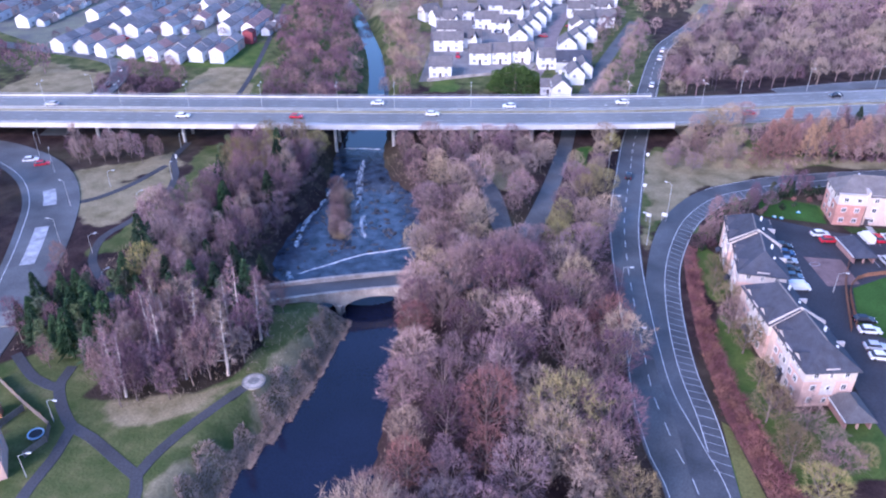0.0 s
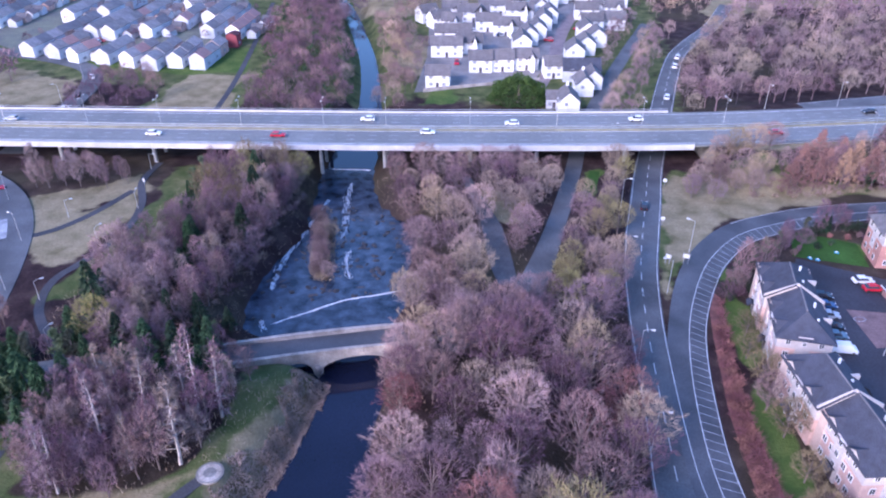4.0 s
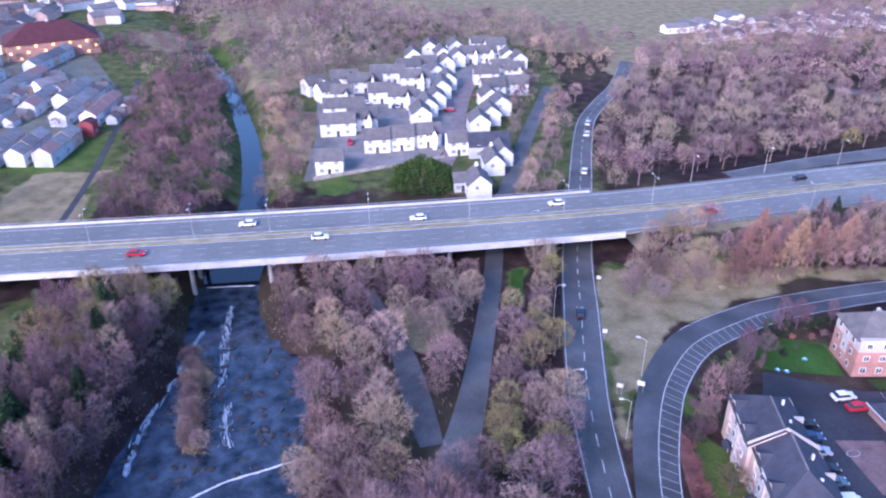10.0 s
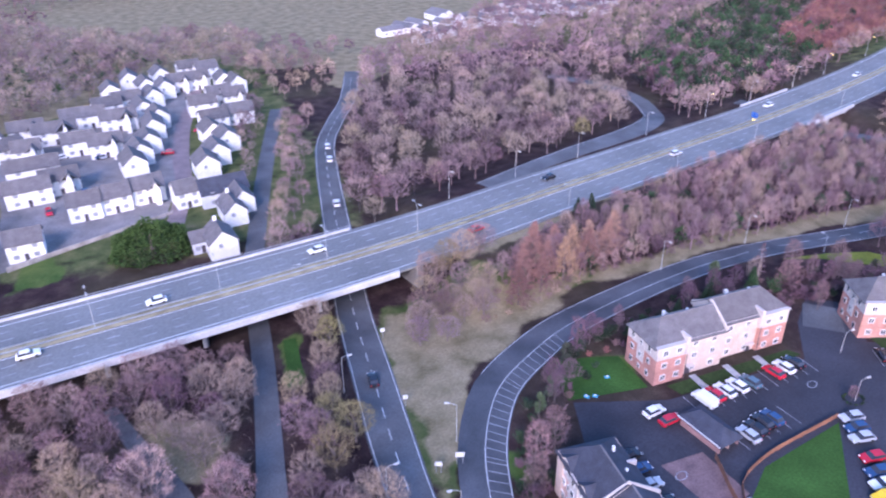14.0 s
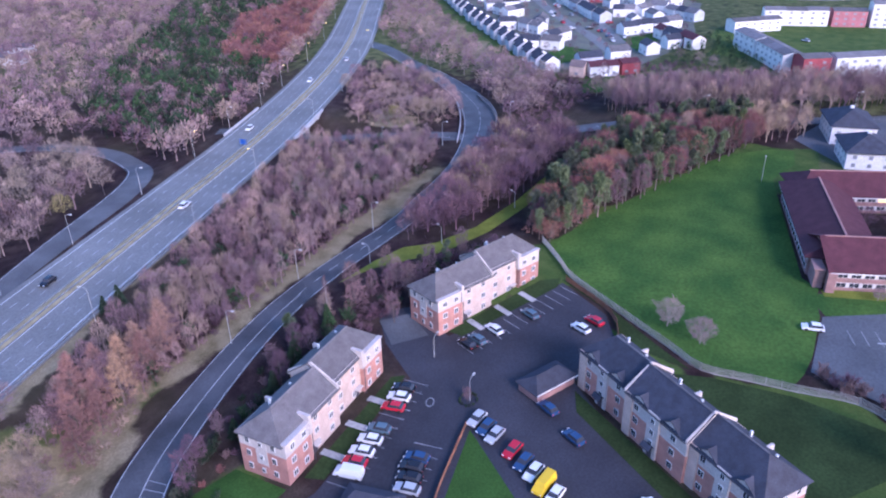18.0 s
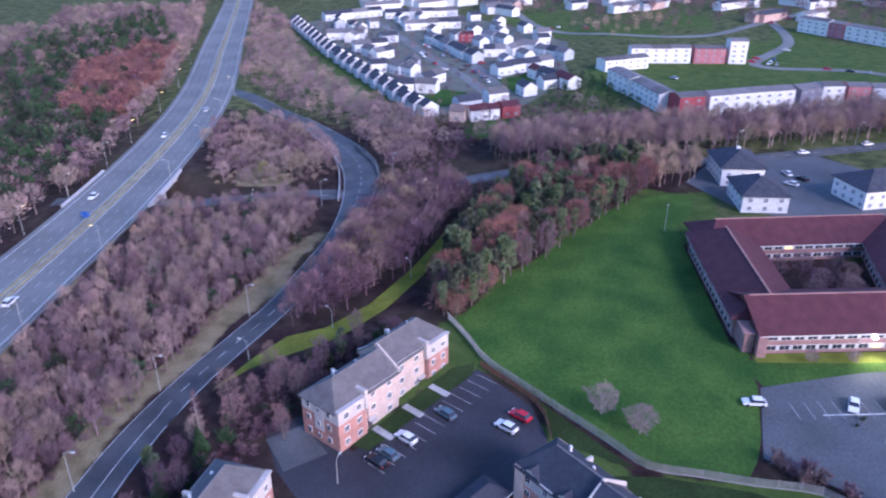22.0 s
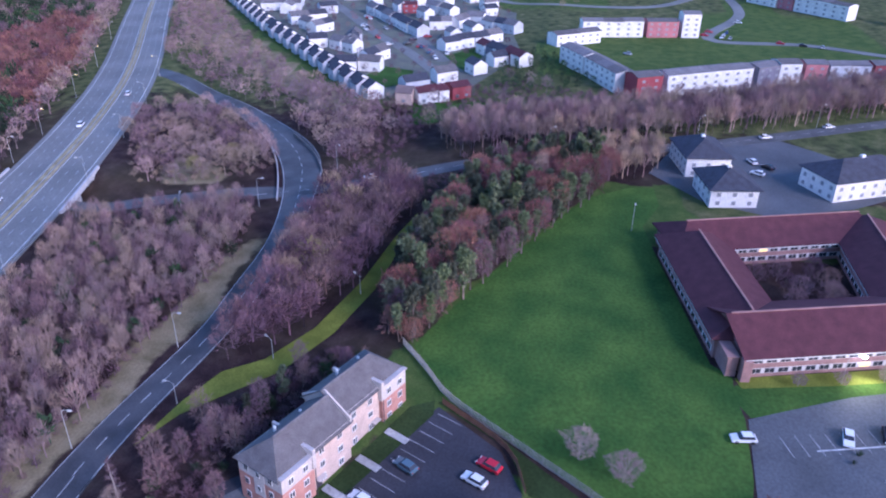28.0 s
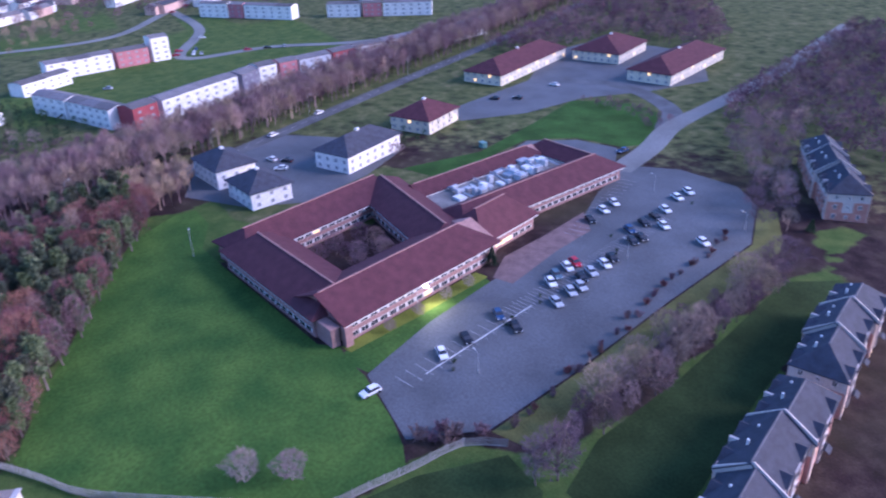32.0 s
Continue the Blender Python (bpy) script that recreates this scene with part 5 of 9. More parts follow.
part("gate_pier", box(-11.2, -9.6, 2.6, 4.4, -1.5, 4.6, 0.05), BRICK_PLUM, SCH)
part("corner_lobby", box(-9.4, -3.0, 4.6, 6.6, -1.5, 4.4, 0.05), BRICK_PLUM, SCH)
part("lobby_roof", box(-9.8, -2.6, 4.62, 7.0, 4.4, 4.7, 0.05), TILE_PINK, SCH)

# lamp on the long front that lights the grass
wl = thing("wall_lamp", pose(207.6, 147.0, 6.3), "bright white flood lamp on the brick front", "lamp")
part("bracket", box(-0.1, 0.5, -0.08, 0.08, -0.1, 0.1), STEEL, wl)
part("lens", box(-0.45, -0.1, -0.35, 0.35, -0.2, 0.2, 0.05), plain("flood_lens", (1, 1, 1), 0.3, emit=(1.0, 0.97, 0.9), power=60), wl)
ld = bpy.data.lights.new("flood", "SPOT")
ld.energy, ld.color, ld.spot_size, ld.shadow_soft_size, ld.spot_blend = 2600, (1.0, 0.93, 0.55), radians(150), 0.3, 0.8
lob = new("flood", ld)
lob.matrix_world = look((206.6, 146.8, 6.6), (197, 146, 2))

# ---- hipped office blocks, white flats ----
def hip_block(name, x, y, turn, w, d, eave, rise, wall, roof, label, category, group, rows=2, lit_every=0):
    ob = thing(name, pose(x, y, gz(x, y), 0, 0, turn), label, category, group)
    part("wall", box(-w / 2, w / 2, -d / 2, d / 2, -1.5, eave), wall, ob)
    part("roof", gable_roof(-w / 2, w / 2, -d / 2, d / 2, eave, rise, 0.8, 0.22, min(d * 0.5, w * 0.48), min(d * 0.5, w * 0.48)), roof, ob)
    part("roof_vent", box(-0.6, 0.6, -0.5, 0.5, eave + rise * 0.8, eave + rise + 0.5, 0.05), FRAME, ob)
    n, glass = 0, bmesh.new()
    for length, depth, turn0 in ((w, d, 0), (d, w, 90), (w, d, 180), (d, w, 270)):
        cols = max(2, int(length / 3.4))
        for c in range(cols):
            for r in range(rows):
                n += 1
                v = Matrix.Rotation(radians(turn0), 4, "Z") @ Vector((-length / 2 + (c + 0.5) * length / cols, -depth / 2 - 0.02, 0))
                bm = box(-0.55, 0.55, -0.05, 0.05, 0, 1.1)
                bm.transform(pose(v.x, v.y, 0.8 + r * 2.5, 0, 0, turn0))
                if lit_every and n % lit_every == 0:
                    part("lit_window", bm, WARM, ob, "warmly lit window")
                else:
                    me = bpy.data.meshes.new("pane")
                    bm.to_mesh(me), bm.free()
                    glass.from_mesh(me), bpy.data.meshes.remove(me)
    tagged(part("glazing", glass, GLASS_FAR, ob), kind="stuff")
    return ob


CREAM = mat("cream_cladding", (0.66, 0.60, 0.48), 0.85, 0.3, 0.12, 15, 0.15)
hip_block("office_block", 322, 89, -60, 20, 17, 5.6, 4.2, CREAM, TILE_RED, "square cream office with plum pyramid roof", "office building", "office blocks", lit_every=9)
hip_block("office_block", 373, 14, -63, 62, 19, 5.2, 4.4, CREAM, TILE_RED, "long cream office with plum hipped roof and lit walls", "office building", "office blocks", lit_every=5)
hip_block("office_block", 369, -38, -63, 34, 24, 5.2, 5.0, CREAM, TILE_RED, "cream office with grey-plum pyramid roof", "office building", "office blocks", lit_every=11)
hip_block("office_block", 329, -44, -68, 58, 20, 5.2, 4.4, CREAM, TILE_RED, "long cream office with plum roof and pale porch", "office building", "office blocks", lit_every=7)
hip_block("white_flats", 309, 167, 12, 17, 13, 6.6, 3.4, RENDER_WHITE, SLATE_BLUE, "white rendered block with blue slate pyramid roof", "apartment building", "white blocks")
hip_block("white_flats", 287, 162, 12, 15, 13, 5.8, 3.4, RENDER_WHITE, SLATE_BLUE, "lower white rendered block with blue slate roof", "apartment building", "white blocks")
hip_block("white_flats", 302, 124, -62, 27, 14, 6.4, 3.6, RENDER_WHITE, SLATE_BLUE, "long white rendered block with blue slate roof", "apartment building", "white blocks")

# ---- houses of the white estate beyond the motorway ----
hrng = random.Random(21)


def house(x, y, turn, w, d, eave, rise, wall, roof, label, group, porch=True, name="house", sub=True, chimney=False):
    ob = thing(name, pose(x, y, gz(x, y), 0, 0, turn), label, "house", group)
    part("wall", gable_body(-w / 2, w / 2, -d / 2, d / 2, -1.5, eave, rise), wall, ob)
    part("roof", gable_roof(-w / 2, w / 2, -d / 2, d / 2, eave, rise, 0.35, 0.18), roof, ob)
    bm = bmesh.new()
    for s in (0.9, 3.3) if eave > 4 else (0.9,):
        for c in (-0.27, 0.27):
            for y0 in (-d / 2, d / 2):
                add_box(bm, c * w - 0.65, c * w + 0.65, y0 - 0.04, y0 + 0.04, s, s + 1.15)
    for xe in (-w / 2, w / 2):
        add_box(bm, xe - 0.04, xe + 0.04, 0.3, 1.3, min(3.3, eave - 1.6), min(3.3, eave - 1.6) + 1.1)
    tagged(part("glazing", bm, GLASS_FAR, ob), kind="stuff")
    part("door", box(-0.5, 0.5, -d / 2 - 0.06, -d / 2 + 0.02, 0, 2.05), DOOR, ob)
    if porch:
        gw = w * 0.25
        bm = gable_body(-gw, gw, -0.7, 0.7, 0, eave - 0.3, gw * 0.8)
        bm.transform(pose(w * 0.22, -d / 2 - 0.5, 0, 0, 0, 90))
        part("front_gable", bm, wall, ob)
        bm = gable_roof(-0.9, 2.4, -gw, gw, eave - 0.3, gw * 0.9, 0.3, 0.15)
        bm.transform(pose(w * 0.22, -d / 2 - 0.4, 0, 0, 0, 90))
        part("gable_roof", bm, roof, ob)
    if chimney:
        part("chimney", box(w * 0.3, w * 0.3 + 0.6, -0.4, 0.4, eave, eave + rise + 1.0), wall, ob)
    return ob


WHITE = [(-5, 342, 8, 9, 0), (-7, 374, 8, 13, 0), (1, 379, 8, 11, 1), (-7, 391, 8, 16, 0), (8, 359, 8, 9, 0), (15.5, 361, 8, 9, 0), (24, 364, 8, 9.5, 1), (2, 437, 8, 9, 0), (-23, 420, 40, 9, 1), (-16, 412, 40, 10, 1), (-10, 408, 8, 9, 1),
         (-12, 429, 8, 12, 1), (-3, 424, 8, 15, 1), (8, 437, 8, 10, 0), (13, 447, 8, 11, 0), (20, 452, 8, 11, 0), (13, 405, 8, 11, 1), (17, 430, 8, 13, 1), (25, 440, 98, 10, 0), (21, 385, 98, 10, 0), (23, 394, 98, 9, 0), (26, 403, 98, 9, 0), (28, 418, 98, 11, 0), (30, 428, 98, 9, 0),
         (14, 467, 98, 9, 0), (21, 482, 98, 9, 0), (29, 454, 98, 9, 0), (34, 464, 98, 9, 0), (46, 436, 8, 11, 0), (48, 417, 8, 10, 0), (57, 421, 8, 11, 0), (46, 405, 98, 9, 0), (50, 396, 98, 9, 0), (45.5, 385, 98, 9, 0), (41.5, 376, 98, 9, 0), (53, 446, 8, 10, 1), (58, 442, 8, 9, 1),
         (57, 466, 98, 9, 0), (61, 460, 98, 9, 0), (40, 470, 8, 10, 1), (47, 471, 8, 10, 1), (5, 410, 8, 11, 0), (34, 357, 8, 7, 0), (27, 470, 98, 9, 0), (33, 484, 98, 9, 0), (52, 486, 8, 10, 0), (45, 490, 8, 10, 1)]
for x, y, turn, w, porch in WHITE:
    house(x, y, turn + hrng.uniform(-4, 4), w * 0.92, 7.0, 4.9, 2.6, RENDER_WHITE, SLATE, "white rendered house with grey tiled roof", "white estate houses", bool(porch), sub=False)
house(40, 327.5, 98, 8.5, 7, 4.4, 2.9, RENDER_WHITE, SLATE, "white gabled cottage beside the lane", "cottages", False, sub=False, chimney=True)
house(35.5, 330, 8, 5, 5, 3.4, 2, RENDER_GREY, SLATE, "small pale slated outbuilding by cottages", "cottages", False, sub=False)
house(45, 343, 98, 9, 6, 4.2, 2.6, RENDER_WHITE, SLATE, "white gabled cottage with slate roof", "cottages", False, sub=False, chimney=True)
house(44, 356, 8, 13, 8, 4.2, 3.2, RENDER_GREY, SLATE_BLUE, "grey slated steading behind the cottages", "cottages", False, sub=False)
house(48, 349, 98, 8, 6, 4.2, 2.6, RENDER_WHITE, SLATE, "white cottage with slate roof", "cottages", False, sub=False)
ribbon("road_estate", [(30, 345, 2.4), (34, 368, 2.4), (35, 395, 2.6), (38, 425, 2.6), (44, 455, 2.4), (50, 500, 2.4)], 2.4, mat("red_blockwork_road", (0.22, 0.17, 0.17), 0.85, 0.3, 0.2, 10, 0.2), lift=0.08, label="estate street between white houses", category="road")
patch("estate_paving", [(-12, 334), (28, 350), (34, 380), (44, 470), (20, 480), (-24, 425), (-20, 408), (-14, 370)], mat("estate_paving", (0.20, 0.185, 0.18), 0.9, 0.15, 0.3, 12, 0.3), 0.05, "paved ground and gardens of the estate", "ground", grid=8.0)
for poly in ([(-9, 334.5), (30, 352), (30, 352.4), (-9, 334.9)],):
    bm = bmesh.new()
    add_prism(bm, poly, gz(5, 345) - 0.8, gz(5, 345) + 0.9)
    tagged(part("boundary_wall", bm, SANDSTONE), "low stone garden wall before the estate", "wall", "", "structure")


# ---- terraces farther off ----
def unit(x, y, turn, w, d, eave, rise, wall, roof, label, group, name="terraced_house", wins=True):
    ob = thing(name, pose(x, y, gz(x, y), 0, 0, turn), label, "house" if eave < 7 else "apartment building", group)
    part("wall", gable_body(-w / 2, w / 2, -d / 2, d / 2, -2.0, eave, rise), wall, ob)
    part("roof", gable_roof(-w / 2, w / 2, -d / 2, d / 2, eave, rise, 0.2, 0.18), roof, ob)
    bm, gl = bmesh.new(), bmesh.new()
    n = max(1, int(w / 4))
    for s in range(max(1, int(eave / 2.6))):
        for side in (-1, 1):
            for c in range(n):
                cx, z, y0 = -w / 2 + w * (c + 0.5) / n, 0.9 + 2.6 * s, side * d / 2
                add_box(bm, cx - 0.85, cx + 0.85, y0 - 0.05, y0 + 0.05, z, z + 1.3)
                add_box(gl, cx - 0.72, cx + 0.72, y0 - 0.08, y0 + 0.08, z + 0.12, z + 1.18)
    bm.free()
    if wins:
        tagged(part("glazing", gl, GLASS_FAR, ob), kind="stuff")
    else:
        gl.free()
    return ob


FAR_W, FAR_R = {}, {}


def far_house(x, y, turn, w, d, eave, rise, wall, roof):
    """A far house, gathered with its like into one mesh for each material."""
    m = pose(x, y, gz(x, y), 0, 0, turn)
    for store, bm, mt in ((FAR_W, gable_body(-w / 2, w / 2, -d / 2, d / 2, -2.0, eave, rise), wall), (FAR_R, gable_roof(-w / 2, w / 2, -d / 2, d / 2, eave, rise, 0.3, 0.18), roof)):
        bm.verts.index_update()
        v, f = store.setdefault(mt, ([], []))
        off = len(v)
        v += [tuple(m @ q.co) for q in bm.verts]
        f += [tuple(off + q.index for q in face.verts) for face in bm.faces]
        bm.free()


def terrace(a, b, n, d, eave, rise, walls, roofs, label, group, jog=0.0, name="terraced_house"):
    ax, ay = a
    ang = math.degrees(math.atan2(b[1] - ay, b[0] - ax))
    w = math.hypot(b[0] - ax, b[1] - ay) / n
    for k in range(n):
        t = (k + 0.5) / n
        o = jog * (k % 2)
        x, y = ax + (b[0] - ax) * t - o * math.sin(radians(ang)), ay + (b[1] - ay) * t + o * math.cos(radians(ang))
        unit(x, y, ang, w - 0.02, d, eave + hrng.uniform(-0.15, 0.15), rise, walls[k % len(walls)], roofs[hrng.randrange(len(roofs))], label, group, name)


NW = [((-167, 348), (-163, 391)), ((-156, 348), (-153, 365)), ((-146, 345), (-142.5, 356)), ((-134, 345), (-133, 363)), ((-123.5, 344), (-121, 361)), ((-114, 343), (-114, 365)), ((-106, 347), (-106, 366)), ((-97, 347), (-96.5, 368)), ((-178, 393), (-177, 435)), ((-165, 400), (-162, 441)), ((-147, 372), (-143, 441)),
      ((-155, 373), (-153, 400)), ((-133, 377), (-131, 391)), ((-124, 391), (-125, 412)), ((-133, 416), (-127, 427)), ((-108, 381), (-107, 408)), ((-97, 381), (-97, 405)), ((-176, 438), (-176, 464)), ((-205, 380), (-207, 430)), ((-225, 385), (-228, 440)), ((-200, 440), (-205, 490)), ((-152, 448), (-150, 480)), ((-116, 400), (-116, 424))]
for k, (a, b) in enumerate(NW):
    n = max(2, int(math.hypot(b[0] - a[0], b[1] - a[1]) / 5.6))
    terrace(a, b, n, 6.2, 4.4, 2.0, [RENDER_WHITE, RENDER_GREY, RENDER_GREY, BRICK_PINK][k % 2 :], [ROOF_PALE, ROOF_PALE, TILE_PINK] if k % 3 else [ROOF_PALE, SLATE_GREY], "pale two-storey terraced house with shallow grey roof", "north-west terraces")
    for j in range(n if k % 2 == 0 else 0):
        t = (j + 0.5) / n
        far_house(a[0] + (b[0] - a[0]) * t + 6.9, a[1] + (b[1] - a[1]) * t + 2, math.degrees(math.atan2(b[1] - a[1], b[0] - a[0])) + 90 * (j % 2), 4.6, 4.0, 2.6, 1.4, [RENDER_GREY, BRICK_PINK, RENDER_WHITE][j % 3], [TILE_BROWN, SLATE][j % 2])
unit(-93.5, 374, 90, 4.5, 4.5, 5.0, 0.8, RENDER_RED, TILE_RED, "small bright red block at the end of a terrace", "north-west terraces")
hip_block("red_hall", -161, 488, 30, 40, 24, 8, 7, BRICK_RED, TILE_RED, "large red brick hall with steep roof and lit windows", "hall", "", rows=3, lit_every=2)
for k in range(230):
    x, y = hrng.uniform(-420, -190), hrng.uniform(400, 760)
    if x > -215 and y < 500:
        continue
    far_house(x, y, hrng.choice((5, 95, 50)) + hrng.uniform(-6, 6), hrng.uniform(12, 26), 7.5, 4.8, 2.2, hrng.choice((RENDER_GREY, RENDER_WHITE, BRICK_PINK, RENDER_GREY)), hrng.choice((SLATE, SLATE_BLUE, TILE_BROWN)))
for k in range(34):
    t = k / 33
    x, y = 150 + 150 * t + hrng.uniform(-8, 8), 515 + 30 * t + hrng.uniform(-12, 40)
    unit(x, y, hrng.choice((20, 110)) + hrng.uniform(-8, 8), hrng.uniform(9, 15), 6.5, 3.2, 1.6, RENDER_WHITE, SLATE_GREY, "white bungalow on the far hillside", "hillside bungalows", "bungalow")

# stepping terrace above the embankment, and the rows behind it
terrace((359, 285), (463, 372), 21, 7.0, 4.9, 2.2, [RENDER_WHITE, RENDER_GREY], [SLATE_BLUE], "white stepped terraced house with dark roof patch", "hillside terraces", jog=2.2)
terrace((463, 372), (570, 452), 21, 7.0, 4.9, 2.2, [RENDER_WHITE, RENDER_GREY], [SLATE_BLUE], "white stepped terraced house with dark roof patch", "hillside terraces", jog=2.2)
SE = [((587, 438), (622, 406), 4), ((610, 398), (636, 349), 6), ((520, 405), (527, 382), 3), ((512, 386), (540, 389), 3), ((486, 373), (499, 356), 2), ((480, 362), (474, 354), 1), ((436, 343), (441, 335), 1), ((439, 330), (431, 316), 2), ((433, 319), (457, 325), 3), ((397, 315), (399.5, 306), 1), ((402, 305), (402, 295), 1), ((410, 306), (426, 300), 2),
      ((530, 338), (472, 293), 6), ((545, 305), (528, 287), 2), ((494, 294), (497, 282), 2), ((498, 281), (510, 276), 2), ((515, 276), (513, 266), 1), ((445, 277), (474, 252), 4), ((506, 264), (490, 244), 3), ((566, 368), (587, 334), 5), ((465, 352), (478, 346), 2), ((555, 402), (548, 392), 2)]
for a, b, n in SE:
    terrace(a, b, n, 7.2, 4.9, 2.1, [RENDER_WHITE, RENDER_WHITE, RENDER_GREY], [SLATE_BLUE, SLATE_GREY, SLATE], "white two-storey terraced house with dark roof", "hillside terraces", jog=0.8)
unit(537, 316, -72, 9, 8, 5.4, 1.2, RENDER_RED, TILE_RED, "dark red rendered terrace among white ones", "hillside terraces")
terrace((448, 257), (417, 232), 5, 7.0, 4.9, 2.0, [RENDER_WHITE, RENDER_DARK, RENDER_WHITE, RENDER_RED], [TILE_RED, SLATE_BLUE], "low white terraced house with dark plum roof", "hillside terraces", jog=1.0)
terrace((358.4, 276), (358.2, 269.4), 1, 7.0, 4.9, 2.0, [BRICK_BUFF], [TILE_BROWN], "buff brick end house of the lower terrace", "hillside terraces")
terrace((358.5, 269), (366.5, 258.5), 3, 7.0, 4.9, 1.6, [RENDER_WHITE], [TILE_RED, TILE_BROWN], "white house of the lower terrace with plum roof", "hillside terraces", jog=0.8)
terrace((367.5, 257.5), (372.5, 251), 1, 7.5, 5.2, 1.4, [RENDER_RED], [TILE_RED], "bright red rendered house at a terrace end", "hillside terraces")
for poly in ([(387, 300), (409, 296), (405, 281), (384, 278), (374, 288)], [(435, 273), (455, 262), (437, 255), (411, 260)], [(358, 270), (363, 242), (347, 240), (332, 263)]):
    patch("ground_lawn_estate", poly, GRASS, 0.16, "bright mown lawn between the estate terraces", "lawn", grid=6.0)
FLATROW = [((489, 211), (497, 180), RENDER_WHITE, 3, 8.2), ((497, 178), (501, 162), RENDER_PINK, 1, 8.2), ((501, 160), (503, 151), RENDER_WHITE, 1, 12), ((430, 214), (412, 203), RENDER_WHITE, 2, 8), ((411, 202), (386, 189), RENDER_WHITE, 3, 8), ((381, 187), (387, 177), RENDER_RED, 1, 8.6), ((388, 175), (409, 140), RENDER_WHITE, 4, 8.6), ((410, 138), (418, 128), RENDER_DARK, 1, 8.4), ((418, 127), (421, 118), RENDER_WHITE, 1, 9), ((421, 116), (423, 107), RENDER_PINK, 1, 8.6),
           ((423, 106), (427, 89), RENDER_GREY, 2, 8.2), ((427, 88), (431, 75), RENDER_RED, 1, 8.4), ((431, 74), (440, 40), RENDER_WHITE, 4, 8.4), ((440, 39), (443, 28), RENDER_DARK, 1, 8.4), ((443, 27), (455, -15), RENDER_WHITE, 4, 8.4), ((616, 107), (600, 92), RENDER_WHITE, 2, 9), ((600, 91), (592, 84), RENDER_PINK, 1, 8.6), ((592, 83), (566, 59), RENDER_WHITE, 3, 8.6), ((560, 38), (548, 20), RENDER_WHITE, 2, 8.4), ((547, 19), (542, 8), RENDER_PINK, 1, 8.4), ((541, 7), (525, -20), RENDER_WHITE, 3, 8.4), ((478, 203), (462, 224), RENDER_WHITE, 2, 6)]
for a, b, m, n, e in FLATROW:
    terrace(a, b, n, 9, e, 1.1, [m], [SLATE, SLATE_GREY], {"white_render": "white rendered walk-up flats with shallow roof", "pink_render": "pink rendered walk-up flats", "dark_red_render": "dark red rendered walk-up flats", "grey_render": "pale grey rendered walk-up flats", "slate_grey_cladding": "dark grey clad walk-up flats"}[m.name], "walk-up flats", name="walk_up_flats")
for k in range(420):
    x, y = hrng.uniform(600, 1050), hrng.uniform(-350, 480)
    if inside(np.array([x]), np.array([y]), [(600, 250), (700, 330), (640, 140), (600, 100)])[0] or (x < 640 and y > 60):
        continue
    far_house(x, y, hrng.choice((-40, 50)) + hrng.uniform(-8, 8), hrng.uniform(14, 34), 8, 5.4, 1.9, hrng.choice((RENDER_WHITE, RENDER_WHITE, RENDER_GREY, BRICK_PINK)), hrng.choice((SLATE, SLATE_BLUE, SLATE_GREY)))
for pts in ([(589, 394), (524, 351), (470, 316), (443, 295), (404, 270)], [(476, 297), (455, 287), (425, 271)], [(800, 369), (691, 320), (600, 278), (575, 233), (580, 172), (640, 130), (700, 90)], [(662, 124), (571, 120), (497, 145), (494, 97), (477, 56), (470, 0)]):
    ribbon("road_town", pts, 3.2, ASPHALT_PALE, lift=0.15, label="housing estate street", category="road", step=8)
# small house and sheds by the lower path
house(-44.6, 138.4, 35, 8, 7, 4.6, 2.4, BRICK_PINK, SLATE, "pink brick house with garden beside the lower path", "cottages", False, chimney=False)

# more small blocks in the gaps of the hillside estate
spots = [(x, y) for a, b, n in SE for x, y in ((a[0] + (b[0] - a[0]) * t, a[1] + (b[1] - a[1]) * t) for t in (0, 0.33, 0.66, 1))] + [(359 + 211 * t / 20, 285 + 167 * t / 20) for t in range(21)]
for k in range(900):
    x, y = hrng.uniform(365, 635), hrng.uniform(245, 450)
    if len(spots) > 132 or not inside([x], [y], [(372, 282), (463, 362), (570, 438), (600, 430), (636, 350), (600, 302), (549, 256), (480, 250), (440, 240), (378, 258)])[0] or min((x - a) ** 2 + (y - b) ** 2 for a, b in spots) < 230:
        continue
    if min(float(near_line(np.array([x]), np.array([y]), np.array(p, float))[0][0]) for p in ([(589, 394), (524, 351), (470, 316), (443, 295), (404, 270)], [(476, 297), (455, 287), (425, 271)], [(691, 320), (600, 278), (575, 233)])) < 8:
        continue
    spots.append((x, y))
    unit(x, y, hrng.choice((39, -51)) + hrng.uniform(-4, 4), hrng.uniform(6.5, 12), 6.8, 4.8, 2.0, hrng.choice((RENDER_WHITE, RENDER_WHITE, RENDER_GREY, RENDER_RED if k % 4 == 0 else RENDER_WHITE)), hrng.choice((SLATE_BLUE, SLATE, SLATE_GREY)), "small pale house with dark roof in the estate", "hillside terraces")

for k in range(260):
    x, y = hrng.uniform(-520, -150), hrng.uniform(480, 900)
    if y - 480 > (-x - 150) * 0.2:
        far_house(x, y, hrng.choice((5, 95, 50)) + hrng.uniform(-6, 6), hrng.uniform(10, 24), 7.5, 4.8, 2.2, hrng.choice((RENDER_GREY, RENDER_WHITE, BRICK_PINK)), hrng.choice((SLATE, SLATE_GREY, TILE_BROWN)))
